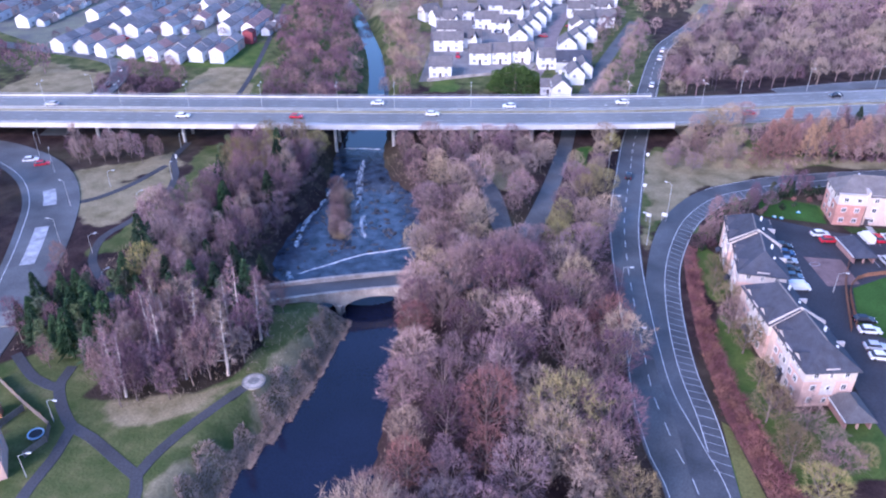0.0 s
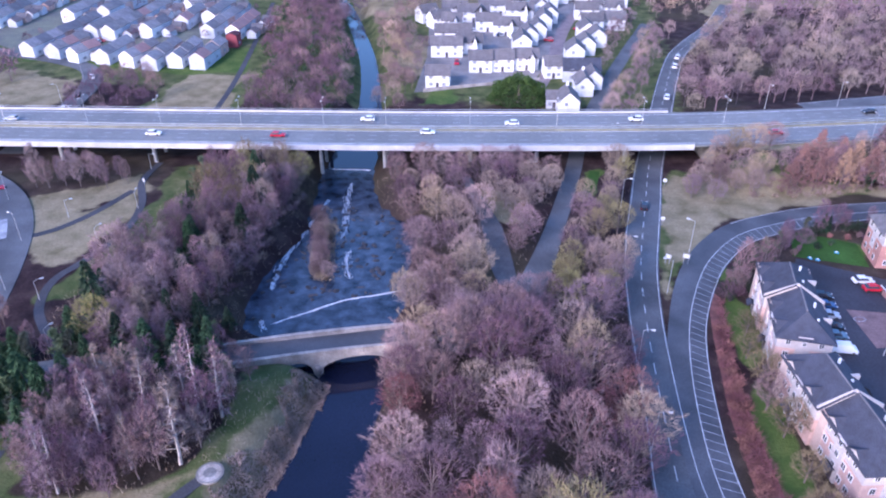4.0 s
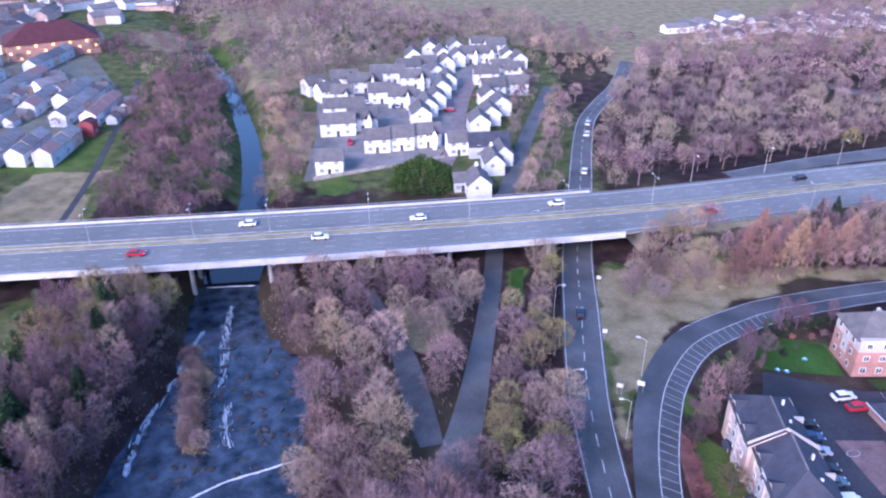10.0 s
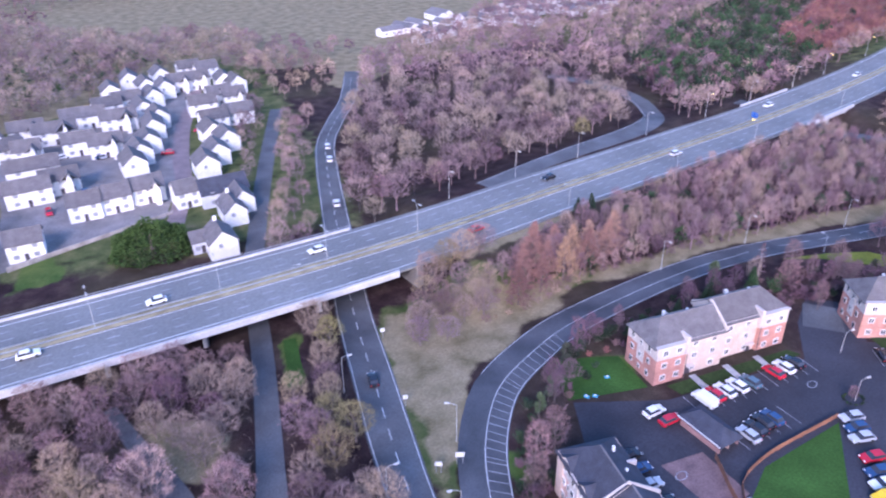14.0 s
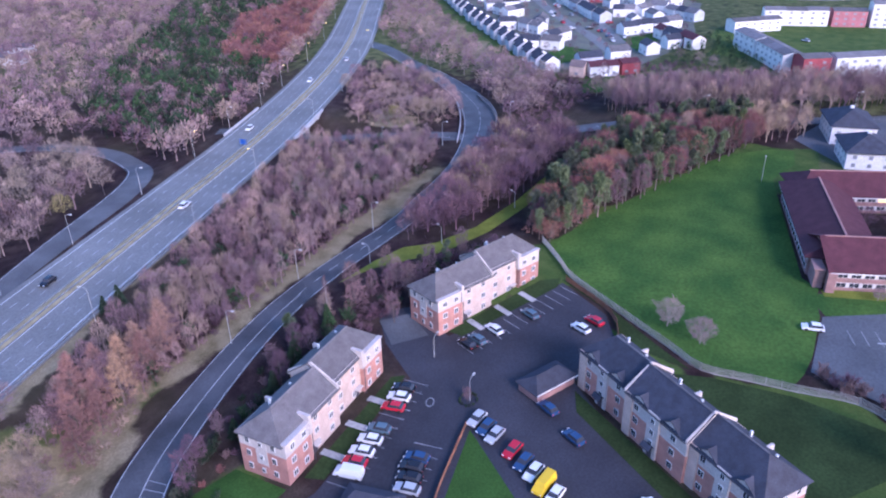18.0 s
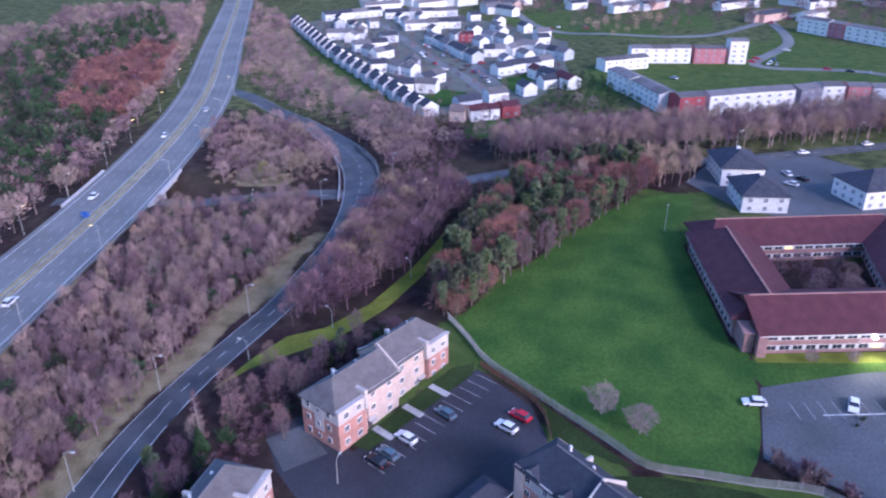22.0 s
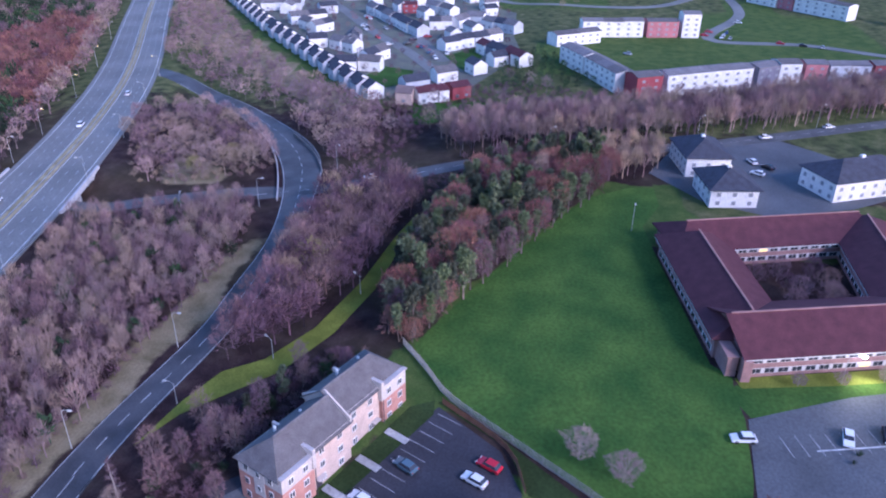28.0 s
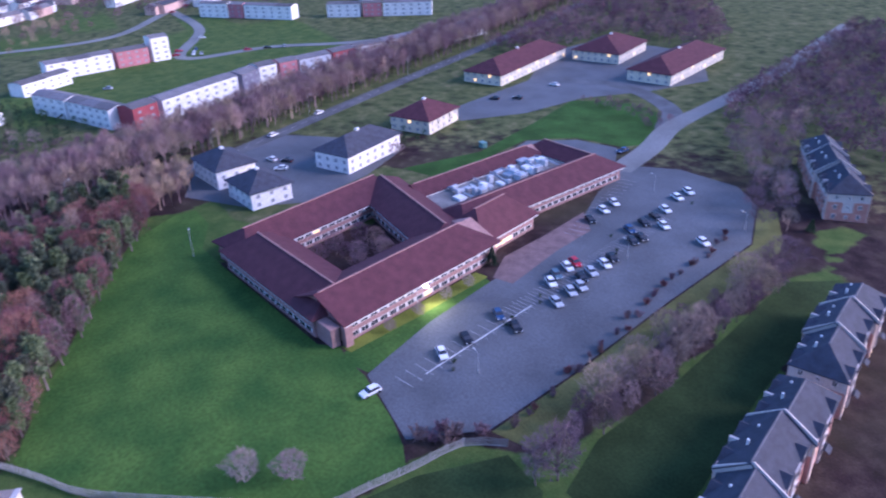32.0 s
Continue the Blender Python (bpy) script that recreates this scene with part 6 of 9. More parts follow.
for store, nm, lab in ((FAR_W, "distant_house_walls", "walls of the pale houses of the distant town"), (FAR_R, "distant_house_roofs", "dark pitched roofs of the distant town")):
    verts, faces, index = [], [], []
    for i, (v, f) in enumerate(store.values()):
        off = len(verts)
        verts += v
        faces += [tuple(off + q for q in face) for face in f]
        index += [i] * len(f)
    mats = list(store)
    ob = link(nm, verts, faces, mats[0])
    for mt in mats[1:]:
        ob.data.materials.append(mt)
    ob.data.polygons.foreach_set("material_index", index)
    tagged(ob, lab, "houses", "", "stuff")

# ---- trees ----
BARK = mat("grey_brown_bark", (0.19, 0.15, 0.135), 0.95, 0.8, 0.3, 8, 0.5, each=0.25, spec=0.12)
BARK_PALE = mat("silver_birch_bark", (0.42, 0.37, 0.35), 0.9, 1.2, 0.35, 8, 0.4, each=0.15)


def twig_material(name, c):
    m = bpy.data.materials.new(name)
    m.use_nodes = True
    nt = m.node_tree
    b = nt.nodes["Principled BSDF"]
    b.inputs["Roughness"].default_value, b.inputs["Specular IOR Level"].default_value = 0.9, 0.15
    geo = nt.nodes.new("ShaderNodeNewGeometry")
    oi = nt.nodes.new("ShaderNodeObjectInfo")
    col = ramp(nt, geo.outputs["Random Per Island"], [(0.0, shaded(c, 0.78)), (0.6, c), (1.0, shaded(c, 1.2))])
    at = nt.nodes.new("ShaderNodeAttribute")
    at.attribute_name = "tree"
    add, cut = nt.nodes.new("ShaderNodeMath"), nt.nodes.new("ShaderNodeMath")
    add.operation, cut.operation = "ADD", "FRACT"
    nt.links.new(oi.outputs["Random"], add.inputs[0]), nt.links.new(at.outputs["Fac"], add.inputs[1]), nt.links.new(add.outputs[0], cut.inputs[0])
    col = mix(nt, 1.0, col, ramp(nt, cut.outputs[0], [(0.0, (0.52, 0.46, 0.54)), (0.3, (0.88, 0.78, 0.90)), (0.55, (1.0, 1.0, 1.0)), (0.8, (1.08, 1.12, 0.88)), (1.0, (1.5, 1.42, 1.36))]), "MULTIPLY")
    nt.links.new(col, b.inputs["Base Color"])
    return m


TW_PURPLE = twig_material("purple_twigs", (0.20, 0.128, 0.146))
TW_MAUVE = twig_material("mauve_twigs", (0.275, 0.20, 0.20))
TW_TAN = twig_material("tan_twigs", (0.325, 0.24, 0.195))
TW_OLIVE = twig_material("olive_twigs", (0.27, 0.23, 0.11))
TW_ORANGE = twig_material("rusty_larch_twigs", (0.37, 0.235, 0.18))
TW_GREY = twig_material("grey_beige_twigs", (0.255, 0.20, 0.19))
TW_BLOND = twig_material("blond_twigs", (0.36, 0.28, 0.265))
TW_RED = twig_material("dull_red_twigs", (0.25, 0.12, 0.11))
TW_PALE = twig_material("pale_birch_twigs", (0.25, 0.185, 0.18))
NEEDLE = twig_material("dark_green_needles", (0.04, 0.075, 0.038))
NEEDLE_BLUE = twig_material("blue_green_needles", (0.12, 0.15, 0.09))
LEAF = twig_material("dark_evergreen_leaves", (0.05, 0.085, 0.028))
REED = mat("pale_dry_reed", (0.50, 0.40, 0.33), 0.95, 0.35, 0.35, 9, 0.2, second=(0.40, 0.29, 0.24), spec=0.1)


def tube_arrays(segs, n, verts, faces):
    for a, b, ra, rb in segs:
        d = (b - a).normalized()
        u = d.orthogonal().normalized()
        w = d.cross(u)
        i = len(verts)
        for p, r in ((a, ra), (b, rb)):
            for k in range(n):
                t = 2 * math.pi * k / n
                verts.append(p + (u * math.cos(t) + w * math.sin(t)) * r)
        for k in range(n):
            faces.append((i + k, i + (k + 1) % n, i + n + (k + 1) % n, i + n + k))


def twig_arrays(twigs, verts, faces):
    for p, d, ln, w in twigs:
        u = d.orthogonal().normalized()
        u.rotate(Matrix.Rotation(ln * 37.0, 3, d))
        i = len(verts)
        verts += [p - u * w, p + u * w, p + d * ln]
        faces.append((i, i + 1, i + 2))


def rand_dir(r, up=0.0):
    v = Vector((r.gauss(0, 1), r.gauss(0, 1), r.gauss(up, 1)))
    return v.normalized()


def bare_tree(r, h, spread, limbs, twigs, conical=False, slender=False):
    """Trunk segments, branch segments and twigs of a leafless tree with a domed, spired or upright crown."""
    trunk, br, tw = [], [], []
    p, rad = Vector((0, 0, -0.4)), 0.02 * h * (0.7 if slender else 1.0)
    steps = 6
    stem = [p.copy()]
    for k in range(steps):
        q = p + Vector((r.uniform(-0.04, 0.04) * h / 4, r.uniform(-0.04, 0.04) * h / 4, (h * (0.9 if slender or conical else 0.78) + 0.4) / steps))
        trunk.append((p.copy(), q.copy(), rad * (1 - k / steps * 0.85), rad * (1 - (k + 1) / steps * 0.85)))
        p = q
        stem.append(p.copy())
    mid_z, up = h * (0.6 if not slender else 0.58), h * (0.40 if not slender else 0.42)

    def shell(d, k=1.0):
        """The crown's surface in the direction d."""
        lump = 1.0 + 0.10 * math.sin(5 * d.x + 3) + 0.10 * math.sin(6 * d.y + 1)
        return Vector((d.x * spread * lump * k, d.y * spread * lump * k, mid_z + d.z * up * k))

    tips = []
    for k in range(limbs):
        t = (k + 0.5) / limbs
        az = k * 2.4 + r.uniform(-0.3, 0.3)
        if conical:
            z = h * (0.14 + 0.82 * t)
            reach = spread * (1.02 - t) * r.uniform(0.85, 1.1)
            base = Vector((0, 0, z))
            end = Vector((math.cos(az) * reach, math.sin(az) * reach, z + reach * 0.15))
        else:
            dz = -0.45 + 1.4 * t
            flat = math.sqrt(max(0.02, 1 - min(1, dz * dz)))
            end = shell(Vector((math.cos(az) * flat, math.sin(az) * flat, dz)), r.uniform(0.84, 1.0))
            s = min(0.97, max(0.25, (end.z / h) - (0.32 if not slender else 0.3)))
            i = min(int(s * steps), steps - 1)
            base = stem[i].lerp(stem[i + 1], s * steps - i)
        mid = base.lerp(end, 0.5) + Vector((0, 0, -0.04 * h if not conical else 0))
        lr = rad * (0.45 if not conical else 0.22)
        br += [(base, mid, lr, lr * 0.6), (mid, end, lr * 0.6, lr * 0.15)]
        tips.append((mid, end))
        out = (end - base).normalized()
        for j in range(5):
            s = r.uniform(0.25, 0.95)
            o = base.lerp(mid, s * 2) if s < 0.5 else mid.lerp(end, s * 2 - 1)
            e = o + (out * 0.8 + rand_dir(r, 0.3)).normalized() * (end - base).length * r.uniform(0.25, 0.45)
            br.append((o, e, lr * 0.3, lr * 0.08))
            tips.append((o, e))
    for k in range(twigs):
        w = r.uniform(0.024, 0.05)
        if conical or k % 2:
            o, e = tips[k % len(tips)]
            p = o.lerp(e, r.uniform(0.2, 1.0))
            d = ((e - o).normalized() * 0.6 + rand_dir(r, 0.25 if not conical else 0.0) * 0.9).normalized()
            ln = r.uniform(0.5, 1.1)
        else:
            d0 = rand_dir(r, 0.35)
            p = shell(d0, r.uniform(0.72, 0.96))
            d = (Vector((d0.x, d0.y, d0.z + 0.35)) + rand_dir(r) * 0.75).normalized()
            ln = r.uniform(0.45, 0.95)
        tw.append((p, d, ln, w if not conical else w * 1.5))
    return trunk, br, tw


def conifer(r, h, spread, sprays):
    trunk = [(Vector((0, 0, -0.4)), Vector((0, 0, h * 0.5)), 0.02 * h, 0.012 * h), (Vector((0, 0, h * 0.5)), Vector((0, 0, h)), 0.012 * h, 0.01)]
    tw, br = [], []
    for k in range(sprays):
        t = r.random() ** 0.8
        z = h * (0.1 + 0.9 * t)
        reach = spread * (1.02 - t) * r.uniform(0.7, 1.15) + 0.15
        az = r.uniform(0, 2 * math.pi)
        for s in (r.uniform(0.3, 0.6), r.uniform(0.6, 0.85)):
            p = Vector((math.cos(az) * reach * s, math.sin(az) * reach * s, z - 0.25 * reach * s))
            d = (Vector((math.cos(az), math.sin(az), -0.25)) + rand_dir(r) * 0.5).normalized()
            tw.append((p, d, reach * 0.45 + 0.3, r.uniform(0.12, 0.24)))
    return trunk, br, tw


def pine(r, h, spread, sprays):
    """Bare lower stem with a broken green top."""
    trunk, br, tw = conifer(r, h, spread, 10)
    tw = []
    for c in range(13):
        z = h * r.uniform(0.28, 0.97)
        az, rr = r.uniform(0, 6.28), spread * r.uniform(0.1, 0.75) * (1.25 - z / h)
        cen = Vector((math.cos(az) * rr, math.sin(az) * rr, z))
        br.append((Vector((0, 0, z - 0.6)), cen, 0.07, 0.03))
        for k in range(sprays // 13):
            d = rand_dir(r, 0.2)
            tw.append((cen + d * r.uniform(0.1, 0.7), d, r.uniform(0.5, 0.95), r.uniform(0.1, 0.18)))
    return trunk, br, tw


def shrub(r, h, spread, twigs):
    br, tw = [], []
    for k in range(14):
        az, el = r.uniform(0, 6.28), radians(r.uniform(35, 85))
        d = Vector((math.cos(az) * math.cos(el) * spread, math.sin(az) * math.cos(el) * spread, math.sin(el) * h * 0.8))
        br.append((Vector((d.x * 0.1, d.y * 0.1, -0.1)), d, 0.04, 0.015))
    for k in range(twigs):
        o, e, *_ = br[k % len(br)]
        p = o.lerp(e, r.uniform(0.25, 1.05))
        tw.append((p, ((e - o).normalized() * 0.5 + rand_dir(r, 0.3)).normalized(), r.uniform(0.35, 0.8), r.uniform(0.03, 0.07)))
    return [(Vector((0, 0, -0.2)), Vector((0, 0, h * 0.3)), 0.06, 0.04)], br, tw


def tree_proto(name, shape, bark, twig, label, category, group, wood_sides=4):
    trunk, br, tw = shape
    v, f = [], []
    if category != "shrub":
        ob = thing(name, pose(0, 0, -500), label, category, group)
        tube_arrays(trunk, 6, v, f)
        link("trunk", v, f, bark, ob)
        v, f = [], []
    tube_arrays(br, 3, v, f)
    nb = len(f)
    twig_arrays(tw, v, f)
    crown = link("crown", v, f, twig, ob) if category != "shrub" else tagged(link(name, v, f, twig), label, category, group)
    ob = ob if category != "shrub" else crown
    crown.data.materials.append(bark)
    mi = np.zeros(len(f), np.int32)
    mi[:nb] = 1
    crown.data.polygons.foreach_set("material_index", mi)
    return ob


tr = random.Random(77)
PROTOS = {}
BARE_LABEL = "leafless broad-crowned tree with fine {} twigs in the wood"
for key, twig, word in (("purple", TW_PURPLE, "purple-brown"), ("mauve", TW_MAUVE, "mauve"), ("tan", TW_TAN, "tan"), ("olive", TW_OLIVE, "yellow-olive"), ("red", TW_RED, "dull red")):
    PROTOS[key] = [tree_proto("bare_tree", bare_tree(tr, 10.5, 4.1, 16, 2500), BARK, twig, BARE_LABEL.format(word), "tree", "bare trees") for _ in range(3)]
for key, twig, word in (("slim", TW_PURPLE, "purple"), ("slim_mauve", TW_MAUVE, "mauve")):
    PROTOS[key] = [tree_proto("sapling_tree", bare_tree(tr, 9.5, 1.8, 11, 1100, slender=True), BARK, twig, "slender leafless tree with upright {} branches in a thicket".format(word), "tree", "slender trees") for _ in range(3)]
PROTOS["birch"] = [tree_proto("birch_tree", bare_tree(tr, 13.0, 2.1, 22, 700, conical=True), BARK_PALE, TW_PALE, "leafless silver birch with pale stem and fine branches", "tree", "birches") for _ in range(3)]
PROTOS["pale"] = [tree_proto("garden_tree", bare_tree(tr, 9.0, 4.2, 16, 3600), BARK_PALE, TW_BLOND, "small rounded leafless tree with pale twigs on grass", "tree", "garden trees") for _ in range(2)]
PROTOS["larch"] = [tree_proto("larch_tree", bare_tree(tr, 11.0, 4.2, 34, 2400, conical=True), BARK, TW_ORANGE, "rusty orange conical larch on the motorway bank", "tree", "larches") for _ in range(3)]
PROTOS["spruce"] = [tree_proto("spruce_tree", conifer(tr, 10.0, 2.8, 520), BARK, NEEDLE, "dark green conifer with drooping branches", "tree", "conifers") for _ in range(3)]
PROTOS["pine"] = [tree_proto("pine_tree", pine(tr, 10.0, 2.6, 1000), BARK, NEEDLE_BLUE, "tall pine with bare stem and broken green top", "tree", "pines") for _ in range(3)]
PROTOS["shrub"] = [tree_proto("shrub", shrub(tr, 2.2, 1.6, 420), BARK, TW_PURPLE, "low leafless purple-brown shrub", "shrub", "shrubs") for _ in range(2)]
PROTOS["red_shrub"] = [tree_proto("shrub", shrub(tr, 1.8, 1.4, 420), BARK, TW_RED, "low leafless russet hedge shrub", "shrub", "russet shrubs") for _ in range(2)]
PROTOS["green_shrub"] = [tree_proto("evergreen_shrub", shrub(tr, 2.6, 1.7, 420), BARK, NEEDLE, "dense dark evergreen shrub", "shrub", "evergreen shrubs") for _ in range(2)]
PROTOS["bush"] = [tree_proto("evergreen_shrub", shrub(tr, 2.6, 1.9, 700), BARK, NEEDLE_BLUE, "rounded green bush among bare saplings on the bank", "shrub", "bank bushes") for _ in range(2)]

LINES = [(smooth_line(p, 5), e) for p, e in ((MAIN, 1.6), (SLIP, 1.5), (SIDE, 1.4), (UNDER, 1.5), (BUS, 2.0), (LOOP, 1.5), (ROUND, 2.0))]
LINES += [(smooth_line([(*q[:2], 1.3) for q in p], 4), 1.2) for p in PATHS]
LINES += [(np.array([(*p[:2], 12.5) for p in MOTORWAY]), 2.4), (RIVER, -0.5)]
LINES.append((smooth_line([(14, 274, 1.2), (19, 260, 1.6), (24, 246, 2.4), (27.5, 231, 2.6), (30, 222, 2)], 4), 0.8))
LINES.append((smooth_line([(-70, 174.5, 2.6), (-50, 181, 2.6), (-27, 185.6, 2.6), (-3, 194.6, 3.2), (20, 204, 3)], 4), 0.5))
LINES.append((np.array([(47.2, 266, 2.2), (48.6, 285, 2.2)], float), 1.2))
taken = {}


def scatter(poly, spacing, r, tries=None, clear=True):
    """Places in a polygon, no two nearer than spacing, off roads, paths and water."""
    xs_, ys_ = [p[0] for p in poly], [p[1] for p in poly]
    x0, x1, y0, y1 = min(xs_), max(xs_), min(ys_), max(ys_)
    n = tries or int((x1 - x0) * (y1 - y0) / spacing**2 * 7) + 20
    cx = np.array([r.uniform(x0, x1) for _ in range(n)])
    cy = np.array([r.uniform(y0, y1) for _ in range(n)])
    ok = inside(cx, cy, poly)
    if clear:
        for ln, gap in LINES:
            near = (ln[:, 0].min() - 20 < x1) & (ln[:, 0].max() + 20 > x0)
            if near:
                d, i = near_line(cx, cy, ln)
                ok &= d > ln[i, 2] + gap
    out = []
    for x, y in zip(cx[ok], cy[ok]):
        c = (int(x // 6), int(y // 6))
        if all((x - a) ** 2 + (y - b) ** 2 > min(spacing, s) ** 2 for i in (-1, 0, 1) for j in (-1, 0, 1) for a, b, s in taken.get((c[0] + i, c[1] + j), ())):
            taken.setdefault(c, []).append((x, y, spacing))
            out.append((float(x), float(y)))
    return out


def plant(kind, x, y, size, r, sink=0.0):
    src = PROTOS[kind][r.randrange(len(PROTOS[kind]))]
    s = size
    return copy_thing(src, pose(x, y, gz(x, y) - sink, r.uniform(-3, 3), r.uniform(-3, 3), r.uniform(0, 360)) @ Matrix.Diagonal((s * r.uniform(0.9, 1.1), s * r.uniform(0.9, 1.1), s * r.uniform(0.9, 1.12), 1)))


def wood(poly, spacing, kinds, lo, hi, seed):
    r = random.Random(seed)
    bag = [k for k, n in kinds.items() for _ in range(n)]
    for x, y in scatter(poly, spacing, r):
        plant(r.choice(bag), x, y, r.uniform(lo, hi) * (1.22 if r.random() < 0.18 else 1.0), r)


# ---- joined woods ----
def far_template(r, n, h, spread, w, lean=0.8):
    """A crown of wisps over a few limbs, for the joined woods."""
    v, f, tw = [], [], []
    for k in range(n):
        d = rand_dir(r, 0.45)
        d.z = max(d.z, -0.45)
        lump = 1.0 + 0.1 * math.sin(5 * d.x + 3) + 0.1 * math.sin(6 * d.y + 1)
        c = Vector((d.x * spread * lump, d.y * spread * lump, h * 0.6 + d.z * h * 0.38))
        c = Vector((0, 0, h * 0.5)).lerp(c, r.uniform(0.55, 0.97))
        tw.append((c, (Vector((d.x, d.y, d.z + lean)) + rand_dir(r) * 0.5).normalized(), r.uniform(0.8, 1.6), w * r.uniform(0.6, 1.3)))
    for k in range(9):
        az = k * 2.4
        tw.append((Vector((0, 0, h * 0.3)), Vector((math.cos(az) * spread, math.sin(az) * spread, h * (0.35 + 0.05 * k))).normalized(), h * 0.55, 0.07))
    tw.append((Vector((0, 0, -0.5)), Vector((0.02, 0.01, 1)).normalized(), h * 0.8, 0.2))
    twig_arrays(tw, v, f)
    return np.array([tuple(p) for p in v]), np.array(f)


FM = [far_template(tr, 420, 10.5, 3.7, 0.085) for _ in range(5)]
FS = [far_template(tr, 330, 9.5, 1.9, 0.05, 1.7) for _ in range(4)]
FT = [far_template(tr, 150, 10, 3.7, 0.2) for _ in range(4)]
FF = [far_template(tr, 40, 10, 4.2, 0.4) for _ in range(3)]
FC = [far_template(tr, 70, 10, 2.4, 0.35) for _ in range(2)]
FH = [far_template(tr, 90, 1.8, 1.1, 0.05) for _ in range(3)]


def far_wood(poly, spacing, twig, label, seed, lo=0.7, hi=1.1, forms=FT, name="far_wood"):
    r = random.Random(seed)
    spots = scatter(poly, spacing, r)
    V, F, K, off = [], [], [], 0
    for x, y in spots:
        tv, tf = forms[r.randrange(len(forms))]
        s, a = r.uniform(lo, hi), r.uniform(0, 6.28)
        c, sn = math.cos(a) * s, math.sin(a) * s
        V.append(np.stack([tv[:, 0] * c - tv[:, 1] * sn + x, tv[:, 0] * sn + tv[:, 1] * c + y, tv[:, 2] * s + gz(x, y)], 1))
        F.append(tf + off)
        K.append(np.full(len(tv), r.random(), np.float32))
        off += len(tv)
    if not V:
        return
    V, F = np.vstack(V), np.vstack(F)
    me = bpy.data.meshes.new(name)
    me.vertices.add(len(V))
    me.vertices.foreach_set("co", V.ravel().astype(np.float32))
    me.loops.add(F.size)
    me.loops.foreach_set("vertex_index", F.ravel().astype(np.int32))
    me.polygons.add(len(F))
    me.polygons.foreach_set("loop_start", np.arange(0, F.size, 3, dtype=np.int32))
    me.update(calc_edges=True)
    me.materials.append(twig)
    me.attributes.new("tree", "FLOAT", "POINT").data.foreach_set("value", np.concatenate(K))
    tagged(new(name, me), label, "wood", "", "stuff")



wood([(19.5, 118), (24, 106), (52, 106), (56, 160), (53.5, 200), (54, 214), (46, 214), (38, 208), (24, 200), (17, 197), (14.5, 190), (17, 165)], 5.5, {"purple": 5, "mauve": 8, "tan": 3, "olive": 1, "slim_mauve": 2, "red": 1}, 0.85, 1.3, 1)
wood([(41, 214), (54, 214), (54.5, 246), (57, 270), (58.5, 286), (47, 286), (45, 262), (42.5, 240)], 4.6, {"mauve": 4, "olive": 4, "tan": 3}, 0.6, 0.85, 2)
wood([(9, 214), (14, 206), (22, 206), (30, 216), (34, 232), (38, 262), (38, 276), (30, 279), (12, 278), (-8, 276), (-6, 262), (4, 250), (8, 235)], 5.0, {"mauve": 6, "tan": 4, "purple": 2}, 0.6, 0.9, 3)
wood([(-30, 196), (-27, 225), (-27, 262), (-30, 270), (-56, 266), (-50, 255), (-44, 243), (-52, 230), (-57, 216), (-50, 200), (-44, 190), (-34, 188)], 3.1, {"slim": 9, "slim_mauve": 8, "mauve": 1, "olive": 1, "spruce": 2}, 0.8, 1.1, 4)
wood([(-46, 184), (-26, 190), (-18, 190), (-12, 186), (-16, 180), (-30, 180), (-44, 176), (-66, 170), (-58, 162), (-44, 160), (-39, 164), (-41, 172), (-36, 179)], 2.6, {"spruce": 7, "pine": 3, "slim": 3}, 0.6, 1.05, 6)
wood([(-12, 182), (-11.5, 174), (-15.5, 165), (-22, 157.5), (-29.6, 154), (-38, 160), (-41, 168), (-44, 174), (-34, 181)], 2.5, {"slim": 7, "slim_mauve": 4, "birch": 4}, 0.85, 1.15, 5)
wood([(-52, 186), (-26, 191), (-22, 200), (-30, 203), (-42, 196), (-54, 192)], 2.8, {"pine": 2, "spruce": 5, "slim": 2}, 0.5, 0.8, 7)
wood([(-58, 268), (-50, 270), (-47, 244), (-53, 240)], 3.6, {"spruce": 5, "pine": 2, "tan": 1}, 0.55, 0.8, 8)
far_wood([(-140, 240), (-122, 238), (-108, 229), (-99, 214), (-92, 198), (-88, 186), (-100, 176), (-140, 196)], 5.0, TW_PURPLE, "dark bare thicket on the roundabout island", 129, 0.6, 0.9, FM)
wood([(-104, 256), (-76, 262), (-74, 255), (-98, 248)], 3.4, {"slim_mauve": 4, "slim": 3}, 0.7, 0.95, 10)
wood([(-70, 184), (-52, 190), (-56, 196), (-68, 194)], 3.0, {"shrub": 4, "slim": 2}, 0.6, 1.0, 11)
far_wood([(92, 283), (115, 292), (160, 307), (225, 322), (240, 312), (253, 297), (250, 287), (225, 281), (195, 283), (165, 281), (140, 281), (115, 280)], 13, NEEDLE, "scattered dark conifers on the motorway bank", 133, 0.5, 0.7, FC)
wood([(92, 283), (115, 292), (150, 304), (165, 298), (165, 281), (140, 281), (115, 280)], 5.0, {"slim": 4, "slim_mauve": 8}, 0.6, 0.95, 13)
far_wood([(92, 283), (115, 292), (160, 307), (225, 322), (240, 312), (253, 297), (250, 287), (225, 281), (195, 283), (165, 281), (140, 281), (115, 280)], 2.3, TW_MAUVE, "dense bank of slender bare trees below the motorway", 131, 0.55, 0.95, FS)
far_wood([(92, 283), (115, 292), (160, 307), (225, 322), (240, 312), (253, 297), (250, 287), (225, 281), (195, 283), (165, 281), (140, 281), (115, 280)], 2.6, TW_GREY, "grey bare saplings on the motorway bank", 132, 0.6, 0.95, FS)
wood([(72, 268), (80, 268), (92, 279), (96, 284), (84, 286), (73, 283)], 4.2, {"tan": 4, "mauve": 3}, 0.55, 0.75, 14)
